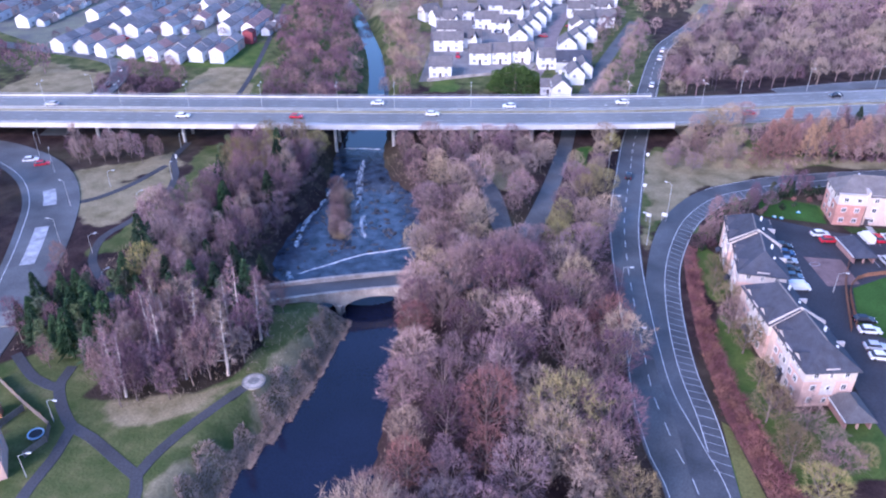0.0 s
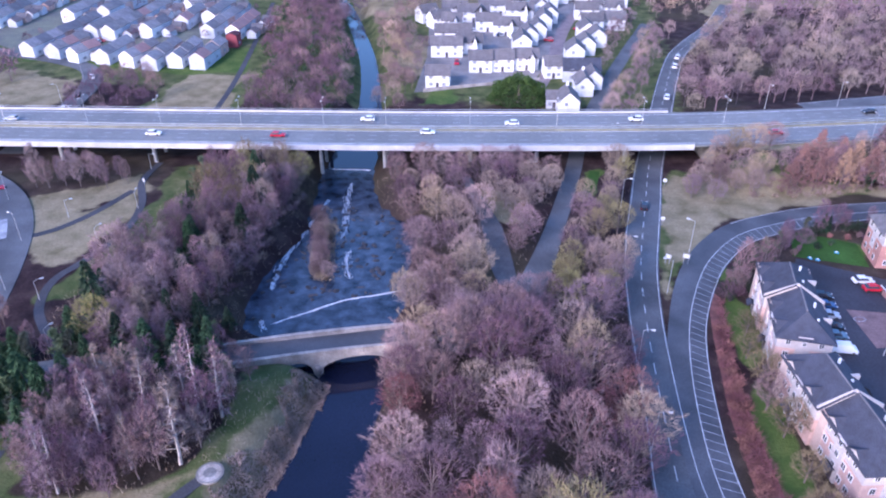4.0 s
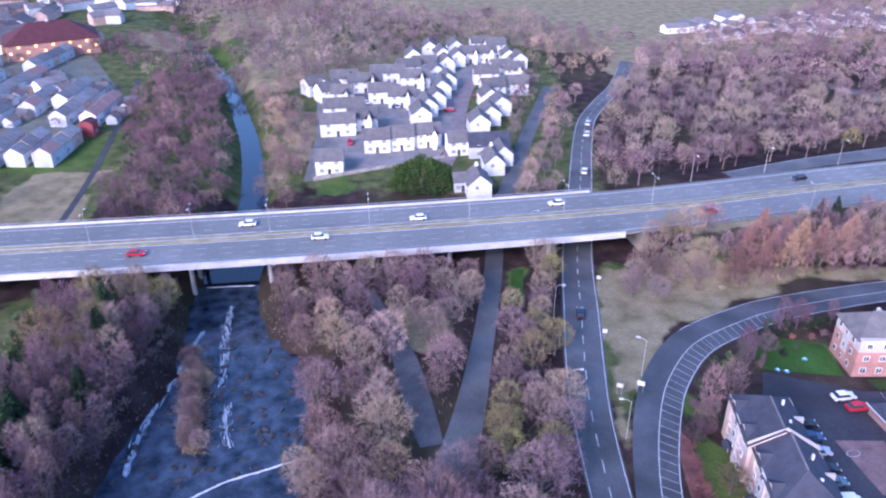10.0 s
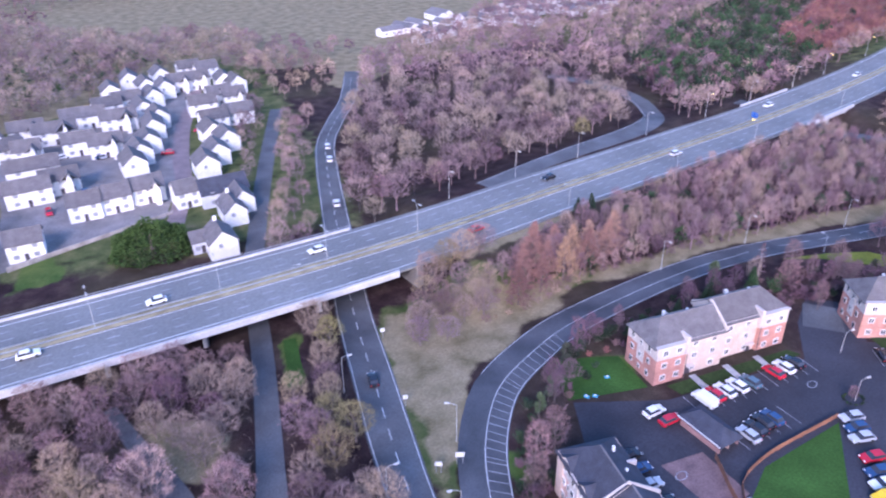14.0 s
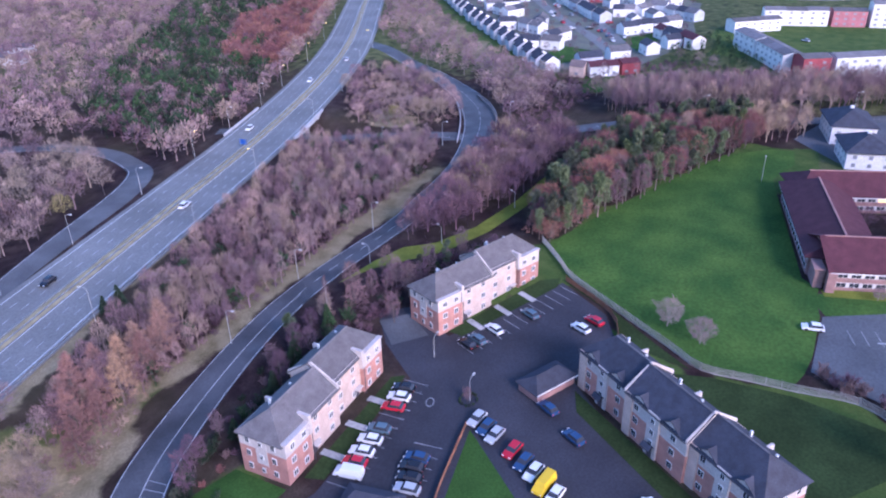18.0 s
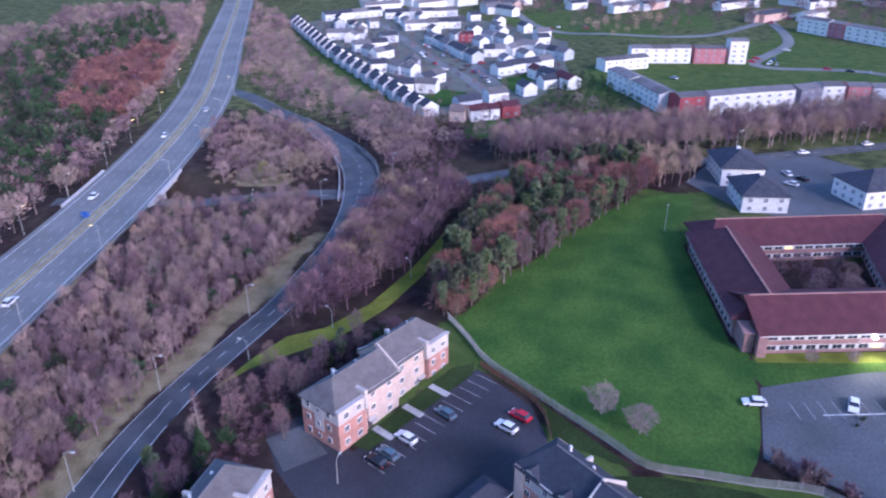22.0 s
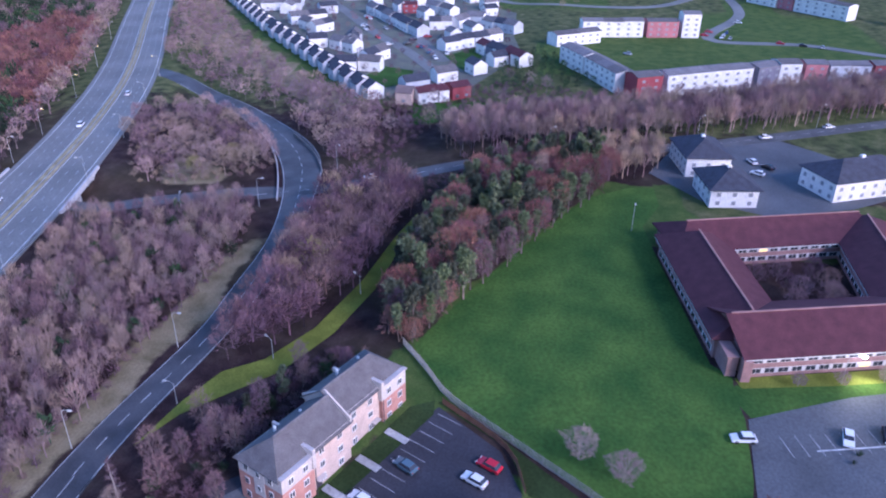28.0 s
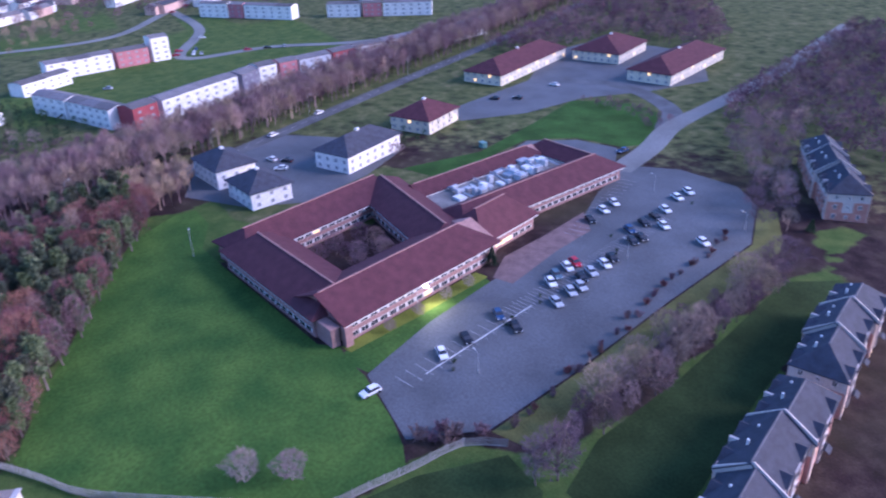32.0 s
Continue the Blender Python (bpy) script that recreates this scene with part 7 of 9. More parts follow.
wood([(197.5, 232), (201, 236), (224, 239.5), (253, 237), (280, 231.5), (311, 210), (309, 201), (292, 192), (282, 196), (259, 205), (230, 217.5), (205, 228)], 2.5, {"pine": 13, "slim": 3, "red": 3, "slim_mauve": 1}, 0.75, 1.05, 15)
for twig, gap, word, seed in ((TW_PURPLE, 3.3, "purple-brown", 216), (TW_TAN, 4.4, "tan", 217), (TW_OLIVE, 3.8, "olive", 218)):
    far_wood([(187, 266), (193, 257.5), (207, 252), (223, 247.5), (250, 246.5), (266, 244), (275, 255), (264, 268), (242, 269), (218, 268.3), (203, 268.4)], gap, twig, "{} bare trees between slip road and footpath".format(word), seed, 0.72, 1.08, FM)
far_wood([(258, 328), (285, 346), (312, 352), (326, 342), (316, 322), (300, 306), (284, 296), (274, 300), (266, 312)], 5.0, TW_MAUVE, "mauve bare trees inside the junction", 127, 0.6, 0.95, FM)
far_wood([(258, 328), (285, 346), (312, 352), (326, 342), (316, 322), (300, 306), (284, 296), (274, 300), (266, 312)], 7.0, TW_OLIVE, "olive bare trees inside the junction", 128, 0.6, 0.85, FM)
far_wood([(78, 325), (110, 335), (150, 349), (178, 358), (192, 375), (194, 402), (180, 420), (130, 432), (108, 430), (92, 404), (84, 380), (77, 350)], 6.4, TW_GREY, "grey winter wood inside the loop road", 118, 0.75, 1.1, FM)
far_wood([(78, 325), (110, 335), (150, 349), (178, 358), (192, 375), (194, 402), (180, 420), (130, 432), (108, 430), (92, 404), (84, 380), (77, 350)], 9.0, TW_OLIVE, "olive-tinged bare trees in the loop wood", 119, 0.6, 0.95, FM)
far_wood([(78, 325), (110, 335), (150, 349), (178, 358), (192, 375), (194, 402), (180, 420), (130, 432), (108, 430), (92, 404), (84, 380), (77, 350)], 7.0, TW_PURPLE, "purple-brown bare trees in the loop wood", 120, 0.6, 1.0, FM)
far_wood([(50, 312), (62, 314), (67, 345), (72, 380), (80, 410), (70, 420), (62, 395), (55, 350)], 5.6, TW_MAUVE, "bare trees between lane and road", 125, 0.6, 0.95, FM)
far_wood([(-62, 302), (-34, 300), (-34, 330), (-46, 372), (-58, 415), (-62, 440), (-90, 432), (-82, 385), (-70, 345)], 13, NEEDLE, "dark conifers in the river wood", 123, 0.6, 0.9, FC)
far_wood([(-62, 302), (-34, 300), (-34, 330), (-46, 372), (-58, 415), (-62, 440), (-90, 432), (-82, 385), (-70, 345)], 6.2, TW_PURPLE, "purple bare wood along the far river", 121, 0.7, 1.05, FM)
far_wood([(-62, 302), (-34, 300), (-34, 330), (-46, 372), (-58, 415), (-62, 440), (-90, 432), (-82, 385), (-70, 345)], 7.5, TW_MAUVE, "mauve bare wood along the far river", 122, 0.6, 1.0, FM)
far_wood([(-18, 304), (-12, 318), (-14, 345), (-22, 372), (-30, 405), (-26, 425), (-36, 430), (-42, 405), (-30, 370), (-20, 330)], 5.4, TW_TAN, "tan bare trees on the far bank", 124, 0.6, 0.95, FM)
far_wood([(-122, 300), (-104, 296), (-98, 318), (-110, 335), (-124, 332)], 5.4, TW_PURPLE, "bare thicket by the north-west road", 126, 0.6, 0.9, FM)
wood([(152, 158), (149, 154), (155, 141), (160, 120), (165, 103), (171, 76), (178, 66), (178, 80), (172, 104), (167, 122), (162, 142)], 3.8, {"mauve": 3, "slim": 2, "slim_mauve": 7, "tan": 3}, 0.7, 1.0, 23)
far_wood([(190, 62), (218, 38), (244, 14), (262, -18), (240, -18), (218, 14), (188, 52)], 5.0, TW_MAUVE, "mauve bare trees beside the car park road", 130, 0.6, 0.95, FM)
wood([(85, 243), (91, 243), (107, 254), (130, 256), (150, 258), (160, 262), (130, 264.5), (104, 258), (92, 252)], 2.8, {"slim": 3, "shrub": 4, "green_shrub": 2, "red_shrub": 1}, 0.6, 0.95, 25)
wood([(152, 248), (160, 252), (180, 242), (193, 236), (194, 243), (180, 256), (165, 262)], 3.0, {"slim": 3, "shrub": 2, "green_shrub": 4}, 0.6, 1.0, 26)
far_wood([(70, 230), (72.5, 226), (72, 205), (72.5, 190), (74, 174), (77, 160), (80, 150), (75, 150), (71, 168), (69.5, 190), (70, 210)], 1.2, TW_RED, "long clipped russet hedge above the slip road", 27, 0.6, 0.9, FH, "hedge")
wood([(74, 240), (84, 246), (88, 240), (78, 226), (73.5, 222), (72.5, 230)], 2.6, {"green_shrub": 4, "shrub": 2, "slim": 1}, 0.7, 1.15, 28)
for k, (x, y, kind, s) in enumerate([(23.5, 201.2, "mauve", 1.0), (27, 203.6, "mauve", 1.05), (30.5, 206.4, "tan", 1.0), (34, 209.6, "mauve", 0.95), (37.6, 214, "purple", 0.85), (29, 198.5, "mauve", 1.1), (34, 203, "purple", 1.0), (24, 213.5, "tan", 0.8), (20, 210, "mauve", 0.75), (42, 222, "olive", 0.7), (75.5, 226.5, "purple", 0.5), (73.6, 223.4, "purple", 0.48), (77.5, 229, "mauve", 0.45), (84.5, 242, "pine", 0.55), (88, 245, "pine", 0.5), (94.5, 249, "purple", 0.5), (90.5, 248.5, "purple", 0.52), (96, 253.5, "pine", 0.55), (101, 257, "spruce", 0.5), (106, 258, "slim", 0.6), (112, 259.5, "slim_mauve", 0.6), (172.5, 252.5, "pine", 0.62), (176, 251, "spruce", 0.6), (179.7, 249.5, "pine", 0.65), (140, 265.5, "pine", 0.7), (137.5, 262, "pine", 0.72), (134.8, 260.5, "spruce", 0.6), (144, 263, "slim", 0.7), (152, 264.5, "birch", 0.75), (148, 262, "slim_mauve", 0.8), (156, 260, "purple", 0.6), (161.5, 259, "slim", 0.7), (165, 256, "slim_mauve", 0.7), (130.5, 262.5, "slim", 0.65),
                                     (200, 233, "red", 0.6), (203, 231, "red", 0.65), (201.5, 236, "larch", 0.6), (206, 230, "red", 0.7), (209, 228, "larch", 0.62), (199, 230.5, "red", 0.5), (213, 226.5, "red", 0.66), (280, 222, "red", 0.8), (288, 216, "red", 0.8), (295, 208, "red", 0.75), (272, 226, "red", 0.85), (300, 203, "red", 0.7), (82, 289.5, "tan", 0.9), (86, 290.5, "olive", 0.85), (90.5, 291, "tan", 0.9), (95, 292, "mauve", 0.85), (79, 285, "tan", 0.7), (84, 281, "mauve", 0.6), (89, 276, "mauve", 0.6), (197.5, 301, "bush", 1.9), (214, 306, "bush", 1.7), (224, 311, "bush", 1.6), (203, 309, "bush", 1.5), (243, 305, "bush", 1.6), (180, 298, "bush", 1.6), (160, 292, "bush", 1.4), (229, 148, "purple", 0.7), (238, 146, "purple", 0.62), (232, 153, "mauve", 0.6), (240, 156, "purple", 0.66), (226, 155, "purple", 0.6), (236, 162, "purple", 0.55), (75.6, 212, "olive", 0.6), (74.5, 205, "olive", 0.55), (78, 177, "olive", 0.62), (80, 170, "tan", 0.55), (79.5, 163, "olive", 0.5), (86, 163, "tan", 0.5), (82, 156, "tan", 0.5), (90, 160, "olive", 0.45), (175, 197, "pale", 0.64), (171.7, 190, "pale", 0.62), (198.6, 266.6, "larch", 0.72), (241, 149, "purple", 0.6), (236, 155, "purple", 0.5), (233, 146, "mauve", 0.5), (127.2, 303, "spruce", 0.5), (131, 302.5, "spruce", 0.52), (137.5, 224.5, "slim", 0.4),
                                     (214.7, 125.7, "spruce", 0.5), (13, 195, "mauve", 0.95), (16.5, 198, "tan", 0.9), (12.5, 190.5, "mauve", 0.85), (15.5, 186, "purple", 0.95), (18, 208.5, "mauve", 0.8), (23, 200, "mauve", 1.0), (206, 143, "pale", 0.38), (203.5, 151, "pale", 0.36), (208, 136, "pale", 0.36), (201, 159, "pale", 0.34), (76, 199, "olive", 0.7), (75.4, 192, "tan", 0.7), (77, 186, "olive", 0.72), (77.5, 168, "olive", 0.8), (83, 166, "tan", 0.7), (79, 158, "olive", 0.8), (85, 157, "tan", 0.75), (81, 151, "olive", 0.8), (187, 47, "spruce", 0.4)]):
    plant(kind, x, y, s, tr)
for x, y in ((97.8, 277), (101, 281), (104.4, 279.4), (108, 283), (111.4, 281.5), (115, 285), (118, 283), (121, 287), (124.3, 285), (128, 287.5), (112, 288), (105, 286)):
    plant("larch", x, y, tr.uniform(0.85, 1.1), tr)
plant("larch", 198.6, 267.2, 0.62, tr)
for k, (x, y) in enumerate(((214, 262), (222, 259.5), (231, 262), (240, 258), (246, 264), (236, 267.5), (226, 266), (252, 260))):
    plant(("tan", "olive", "tan")[k % 3], x, y, tr.uniform(0.75, 0.95), tr)
for x, y in ((164.5, 152), (168.5, 166), (167, 164), (169.6, 163.6), (168, 162), (166, 158), (170, 168)):
    plant("shrub", x, y, tr.uniform(1.2, 1.6), tr)
for k in range(26):
    t = k / 25
    plant(("shrub", "red_shrub", "shrub")[k % 3], 166 + 30 * t + tr.uniform(-1, 1), 149 - 82 * t + tr.uniform(-1.5, 1.5), tr.uniform(0.6, 1.0), tr)
for x, y in ((183, 154), (185, 152.5), (192, 134.5), (190.5, 137), (194, 126), (196, 124.5), (202, 98), (204, 96), (211, 92), (215, 60)):
    plant("green_shrub", x, y, tr.uniform(0.35, 0.5), tr)
for k in range(15):
    t = k / 14
    plant("green_shrub", 138 + 1.5 * math.cos(k * 2.4) * 1.2, 224.5 + 1.5 * math.sin(k * 2.4), 0.25, tr)
for k in range(16):
    plant(("green_shrub", "spruce", "green_shrub")[k % 3], 98 + 3.8 * k + tr.uniform(-1, 1), 255.5 + 0.28 * k + tr.uniform(-1, 3), tr.uniform(1.0, 1.5) if k % 3 != 1 else tr.uniform(0.4, 0.6), tr)
lane = smooth_line([(-62, 178.0), (-50, 181), (-38, 183.5), (-27, 185.6), (-17, 189)], 2.1)
ln_n = normals(lane)
for k, p in enumerate(lane):
    for s in (-1, 1):
        if -44 > p[0] > -52 and s < 0:
            continue
        o = s * tr.uniform(3.7, 5.2)
        plant(("spruce", "spruce", "pine", "spruce", "slim")[tr.randrange(5)], p[0] + ln_n[k][0] * o, p[1] + ln_n[k][1] * o, tr.uniform(0.55, 0.95), tr)
for k in range(20):
    t = k / 19
    x, y = -19.2 + 7.0 * t + tr.uniform(-1.9, 1.9), 252 - 25 * t
    copy_thing(PROTOS[("tan", "mauve", "tan")[k % 3]][k % 3], pose(x, y, WATER + 0.1, 0, 0, k * 77) @ Matrix.Diagonal((0.46, 0.46, 0.42 + 0.12 * math.sin(k), 1)))
for kind in PROTOS:
    for ob in PROTOS[kind]:
        for o in (*ob.children_recursive, ob):
            bpy.data.objects.remove(o)

# the great round evergreen beyond the motorway
big = thing("yew_tree", pose(24, 331, gz(24, 331)), "huge rounded dark green evergreen beside the cottages", "tree")
v, f = [], []
tube_arrays([(Vector((0, 0, -0.5)), Vector((0, 0, 6)), 0.7, 0.3)], 8, v, f)
link("trunk", v, f, BARK, big)
tw = []
for k in range(5200):
    d = rand_dir(tr)
    d.z = abs(d.z)
    lump = 1.0 + 0.10 * math.sin(d.x * 9 + 2) * math.sin(d.y * 8) + 0.06 * math.sin(d.z * 14)
    p = Vector((d.x * 9.6, d.y * 6.6, d.z * 8.2 + 0.4)) * lump * tr.uniform(0.82, 1.02)
    tw.append((p, (d + rand_dir(tr) * 0.8).normalized(), tr.uniform(0.5, 1.0), tr.uniform(0.15, 0.3)))
v, f = [], []
twig_arrays(tw, v, f)
link("crown", v, f, LEAF, big)


# ---- far woods, hedges and reeds ----
belt = smooth_line(BUS, 20)[2:]
bn = normals(belt)
side = 1 if (bn[3] @ np.array([1, 0.4])) > 0 else -1
poly_belt = [tuple(p) for p in belt[:, :2] + bn * side * 7] + [tuple(p) for p in (belt[:, :2] + bn * side * 30)[::-1]]
far_wood(poly_belt, 2.7, TW_MAUVE, "dense belt of bare trees along the back road", 41, 1.0, 1.35, FS)
far_wood(poly_belt, 3.4, TW_GREY, "pale bare trees in the roadside belt", 42, 1.0, 1.3, FS)
far_wood([(268, 290), (300, 270), (345, 280), (372, 322), (335, 300), (318, 302), (300, 286), (284, 282)], 3.8, TW_MAUVE, "bare trees below the embankment", 43, 0.6, 0.9)
far_wood([(330, 305), (345, 300), (470, 402), (585, 470), (620, 520), (560, 480), (470, 440), (390, 395), (350, 350)], 4.6, TW_MAUVE, "scrubby trees on the motorway bank", 44, 0.4, 0.8)
far_wood([(375, 395), (470, 440), (640, 525), (700, 600), (560, 500), (420, 430)], 4.5, NEEDLE, "dark conifers along the motorway", 45, 0.8, 1.15, FC)
far_wood([(300, 392), (360, 418), (430, 455), (450, 490), (380, 480), (310, 430)], 4.6, TW_RED, "dull red larch stand in the far wood", 65, 0.8, 1.1)
far_wood([(205, 360), (300, 395), (450, 470), (560, 560), (430, 560), (300, 480), (215, 410)], 6.0, NEEDLE, "dark conifers among the far wood", 47, 0.9, 1.25, FC)
far_wood([(198, 352), (240, 363), (300, 386), (360, 413), (450, 459), (600, 545), (560, 640), (400, 540), (300, 470), (230, 430), (212, 400), (206, 375)], 5.0, TW_MAUVE, "dark winter wood beyond the motorway", 46, 0.7, 1.1)
far_wood([(190, 410), (215, 405), (240, 440), (330, 490), (480, 600), (420, 700), (300, 620), (220, 560), (150, 500), (110, 470), (112, 440), (180, 428)], 6.0, TW_MAUVE, "broad dark woodland on the far slope", 48, 0.7, 1.1)
far_wood([(-100, 440), (-60, 445), (-30, 432), (-20, 440), (10, 470), (30, 500), (66, 500), (90, 470), (70, 560), (20, 560), (-30, 600), (-60, 650), (-62, 490), (-70, 450)], 6.0, TW_GREY, "broad grey woodland behind the white estate", 49, 0.7, 1.1)
far_wood([(-60, 530), (-20, 610), (-60, 660), (60, 700), (300, 640), (600, 760), (700, 1000), (0, 1000), (-200, 900), (-160, 620), (-110, 540)], 9.0, TW_PURPLE, "distant bare woodland to the skyline", 50, 0.9, 1.5, FF)
far_wood([(-200, 800), (900, 900), (1400, 1400), (-600, 1500)], 24.0, TW_PURPLE, "distant wooded hillside", 51, 1.6, 2.6, FF)
far_wood([(600, 560), (900, 720), (1400, 1000), (1600, 700), (1100, 500), (760, 520), (660, 480)], 16.0, TW_PURPLE, "distant wood beyond the houses", 52, 1.2, 1.8, FF)
far_wood([(-420, 300), (-180, 300), (-150, 325), (-190, 348), (-420, 380)], 6.0, TW_PURPLE, "bare wood beside the north-west road", 53, 0.7, 1.0)
far_wood([(-150, 190), (-100, 170), (-90, 120), (-200, 120)], 6.5, TW_PURPLE, "bare wood beyond the roundabout", 54, 0.7, 1.0)
far_wood([(256, 2), (276, -22), (302, -88), (330, -170), (290, -200), (230, -120), (195, -20), (215, 0), (240, -20)], 5.0, TW_PURPLE, "dark bare wood beside the access road", 55, 0.7, 1.0)
far_wood([(390, -20), (410, 10), (440, -40), (500, -130), (450, -180), (360, -110), (350, -80), (400, -66)], 5.0, TW_PURPLE, "bare trees behind the offices", 56, 0.6, 1.0)
far_wood([(287, 200), (293, 186), (304, 178), (318, 180), (314, 200), (300, 216)], 2.8, TW_TAN, "pale bare trees behind the white flats", 57, 0.85, 1.1, FS)
far_wood([(288, 118), (300, 108), (312, 104), (316, 112), (300, 112)], 4.0, TW_MAUVE, "bare trees before the offices", 58, 0.4, 0.6)
far_wood([(272, 12), (304, 12), (312, 24), (290, 22), (270, 26)], 3.0, TW_PURPLE, "low bare scrub on the green", 59, 0.25, 0.4)
far_wood([(560, 225), (620, 170), (640, 200), (600, 260)], 9, TW_TAN, "bare garden trees on the slope", 60, 0.5, 0.8)
far_wood([(390, 200), (440, 225), (420, 245), (380, 240), (372, 215)], 4.5, NEEDLE, "dark evergreen scrub below the flats", 61, 0.4, 0.6, FC)
far_wood([(600, -350), (1200, -350), (1600, 400), (1100, 480), (640, 300)], 34.0, TW_PURPLE, "scattered bare trees among distant houses", 62, 0.7, 1.1)
far_wood([(-420, 390), (-190, 400), (-180, 500), (-230, 760), (-500, 760)], 22.0, TW_PURPLE, "scattered bare trees among distant houses", 63, 0.6, 1.0)
far_wood([(-176, 356), (-95, 352), (-98, 415), (-140, 482), (-190, 480)], 11.0, TW_PURPLE, "bare garden trees among the terraces", 66, 0.3, 0.55)
far_wood([(372, 282), (463, 362), (570, 438), (636, 350), (600, 302), (549, 256), (480, 250), (440, 240), (378, 258)], 10.0, TW_PURPLE, "bare garden trees in the hillside estate", 67, 0.25, 0.5)
far_wood([(-130, 505), (-100, 540), (-60, 530), (-50, 480), (-62, 440), (-95, 436), (-140, 486)], 7.0, TW_PURPLE, "bare trees beyond the far meadow", 68, 0.6, 0.9)
far_wood([(90, 470), (120, 500), (60, 560), (10, 575), (30, 520)], 7.5, TW_PURPLE, "dark wood behind the white houses", 69, 0.6, 0.9)

BANK = [(92, 283), (115, 292), (160, 307), (225, 322), (240, 312), (253, 297), (250, 287), (225, 281), (195, 283), (165, 281), (140, 281), (115, 280)]
taken.clear()
for k, (poly, gap, mt) in enumerate(((BANK, 2.2, TW_PURPLE), ([(106, 254), (130, 257), (152, 259), (160, 262), (176, 258), (193, 246), (196, 238), (160, 252), (150, 252)], 1.8, TW_PURPLE), ([(262, 286), (284, 262), (300, 240), (322, 190), (312, 214), (285, 236), (268, 246), (272, 256), (262, 272)], 2.4, TW_PURPLE),
                                     ([(258, 328), (285, 346), (312, 352), (326, 342), (316, 322), (300, 306), (284, 296), (274, 300), (266, 312)], 2.6, TW_TAN), ([(288, 266), (320, 258), (372, 262), (360, 284), (345, 292), (330, 300), (312, 290), (298, 282)], 2.4, TW_PURPLE), ([(-56, 196), (-30, 192), (-27, 225), (-27, 262), (-50, 262), (-46, 243), (-56, 222)], 2.0, TW_MAUVE),
                                     ([(86, 272), (96, 283), (135, 284), (120, 280), (104, 276)], 2.4, TW_TAN), ([(372, 262), (390, 236), (380, 200), (350, 214), (330, 250)], 3.0, TW_PURPLE))):
    far_wood(poly, gap, mt, "low tangled bare scrub below the trees", 80 + k, 0.5, 1.0, FH, "scrub")
far_wood([(372, 262), (390, 236), (376, 205), (352, 214), (332, 250)], 4.0, TW_GREY, "grey bare trees below the flats", 95, 0.5, 0.8)
far_wood([(300, 262), (330, 256), (366, 262), (356, 284), (340, 292), (312, 286)], 4.4, TW_GREY, "grey bare trees beside the road bend", 96, 0.55, 0.85)
taken.clear()
far_wood([(-62, 304), (-36, 302), (-36, 330), (-48, 372), (-60, 415), (-64, 440), (-90, 432), (-82, 385), (-70, 345)], 4.6, TW_PURPLE, "dense understorey of the river wood", 107, 0.5, 0.85, FM)
far_wood([(205, 362), (300, 395), (450, 470), (560, 560), (430, 560), (300, 480), (215, 410)], 6.5, TW_PURPLE, "dark bare trees between the far conifers", 108, 0.7, 1.0)
far_wood([(50, 340), (56, 352), (62, 395), (70, 425), (60, 440), (54, 400)], 4.5, TW_MAUVE, "bare trees along the estate lane", 101, 0.4, 0.7)
far_wood([(60, 470), (75, 440), (95, 440), (105, 470), (90, 500), (70, 500)], 6.0, TW_TAN, "tan scrub beyond the white houses", 102, 0.4, 0.7)
far_wood([(-20, 460), (10, 475), (36, 500), (20, 530), (-30, 520)], 6.5, NEEDLE, "dark conifers behind the white houses", 103, 0.6, 0.85, FC)
far_wood([(-26, 330), (-12, 336), (-14, 372), (-28, 405), (-30, 380)], 5.0, TW_PALE, "pale bare trees before the white houses", 104, 0.5, 0.75, FM)
far_wood([(322, 74), (328, 100), (314, 112), (300, 108), (312, 84)], 5.0, NEEDLE, "dark evergreens beside the offices", 105, 0.3, 0.5, FC)
far_wood([(100, 140), (110, 120), (118, 130), (112, 150), (104, 156)], 5.0, TW_PURPLE, "bare trees behind the flats", 106, 0.4, 0.7, FM)
r = random.Random(5)
v, f, tw = [], [], []
for k in range(30000):
    t = r.random()
    y = 128 + 65 * t
    i = int(np.argmin(np.abs(RIVER[:, 1] - y)))
    x = RIVER[i, 0] - RIVER[i, 2] - r.uniform(-0.8, 3.6 + 1.2 * math.sin(y * 0.31) + 0.8 * math.sin(y * 0.9))
    tw.append((Vector((x, y, max(gz(x, y), WATER) - 0.1)), rand_dir(r, 1.3), r.uniform(0.35, 0.9), r.uniform(0.09, 0.16)))
twig_arrays(tw, v, f)
isle = []
for k in range(2600):
    t = r.random()
    x, y = -19.2 + 7.2 * t + r.gauss(0, 1.3), 253 - 27 * t
    isle.append((Vector((x, y, WATER + 0.1)), rand_dir(r, 1.2), r.uniform(0.5, 2.2), r.uniform(0.03, 0.07)))
iv, jf = [], []
twig_arrays(isle, iv, jf)
tagged(link("island_brush", iv, jf, TW_TAN), "tangled dry brush covering the river island", "brush", "", "stuff")
tagged(link("reeds", v, f, REED), "pale dry reeds along the river bank", "reeds", "", "stuff")
v, f, tw = [], [], []
for k in range(30000):
    x, y = r.uniform(-60, 58), r.uniform(130, 275)
    z = gz(x, y)
    if z < WATER + 0.5 or (x > 10 and k % 3):
        continue
    if x < -6 and y < 166 and not inside([x], [y], [(-12, 182), (-11.5, 174), (-15.5, 165), (-22, 157.5), (-29.6, 154), (-38, 160), (-41, 168)])[0]:
        continue
    tw.append((Vector((x, y, z - 0.05)), rand_dir(r, 1.6), r.uniform(0.4, 1.1), r.uniform(0.04, 0.1)))
keep = []
px, py = np.array([t[0].x for t in tw]), np.array([t[0].y for t in tw])
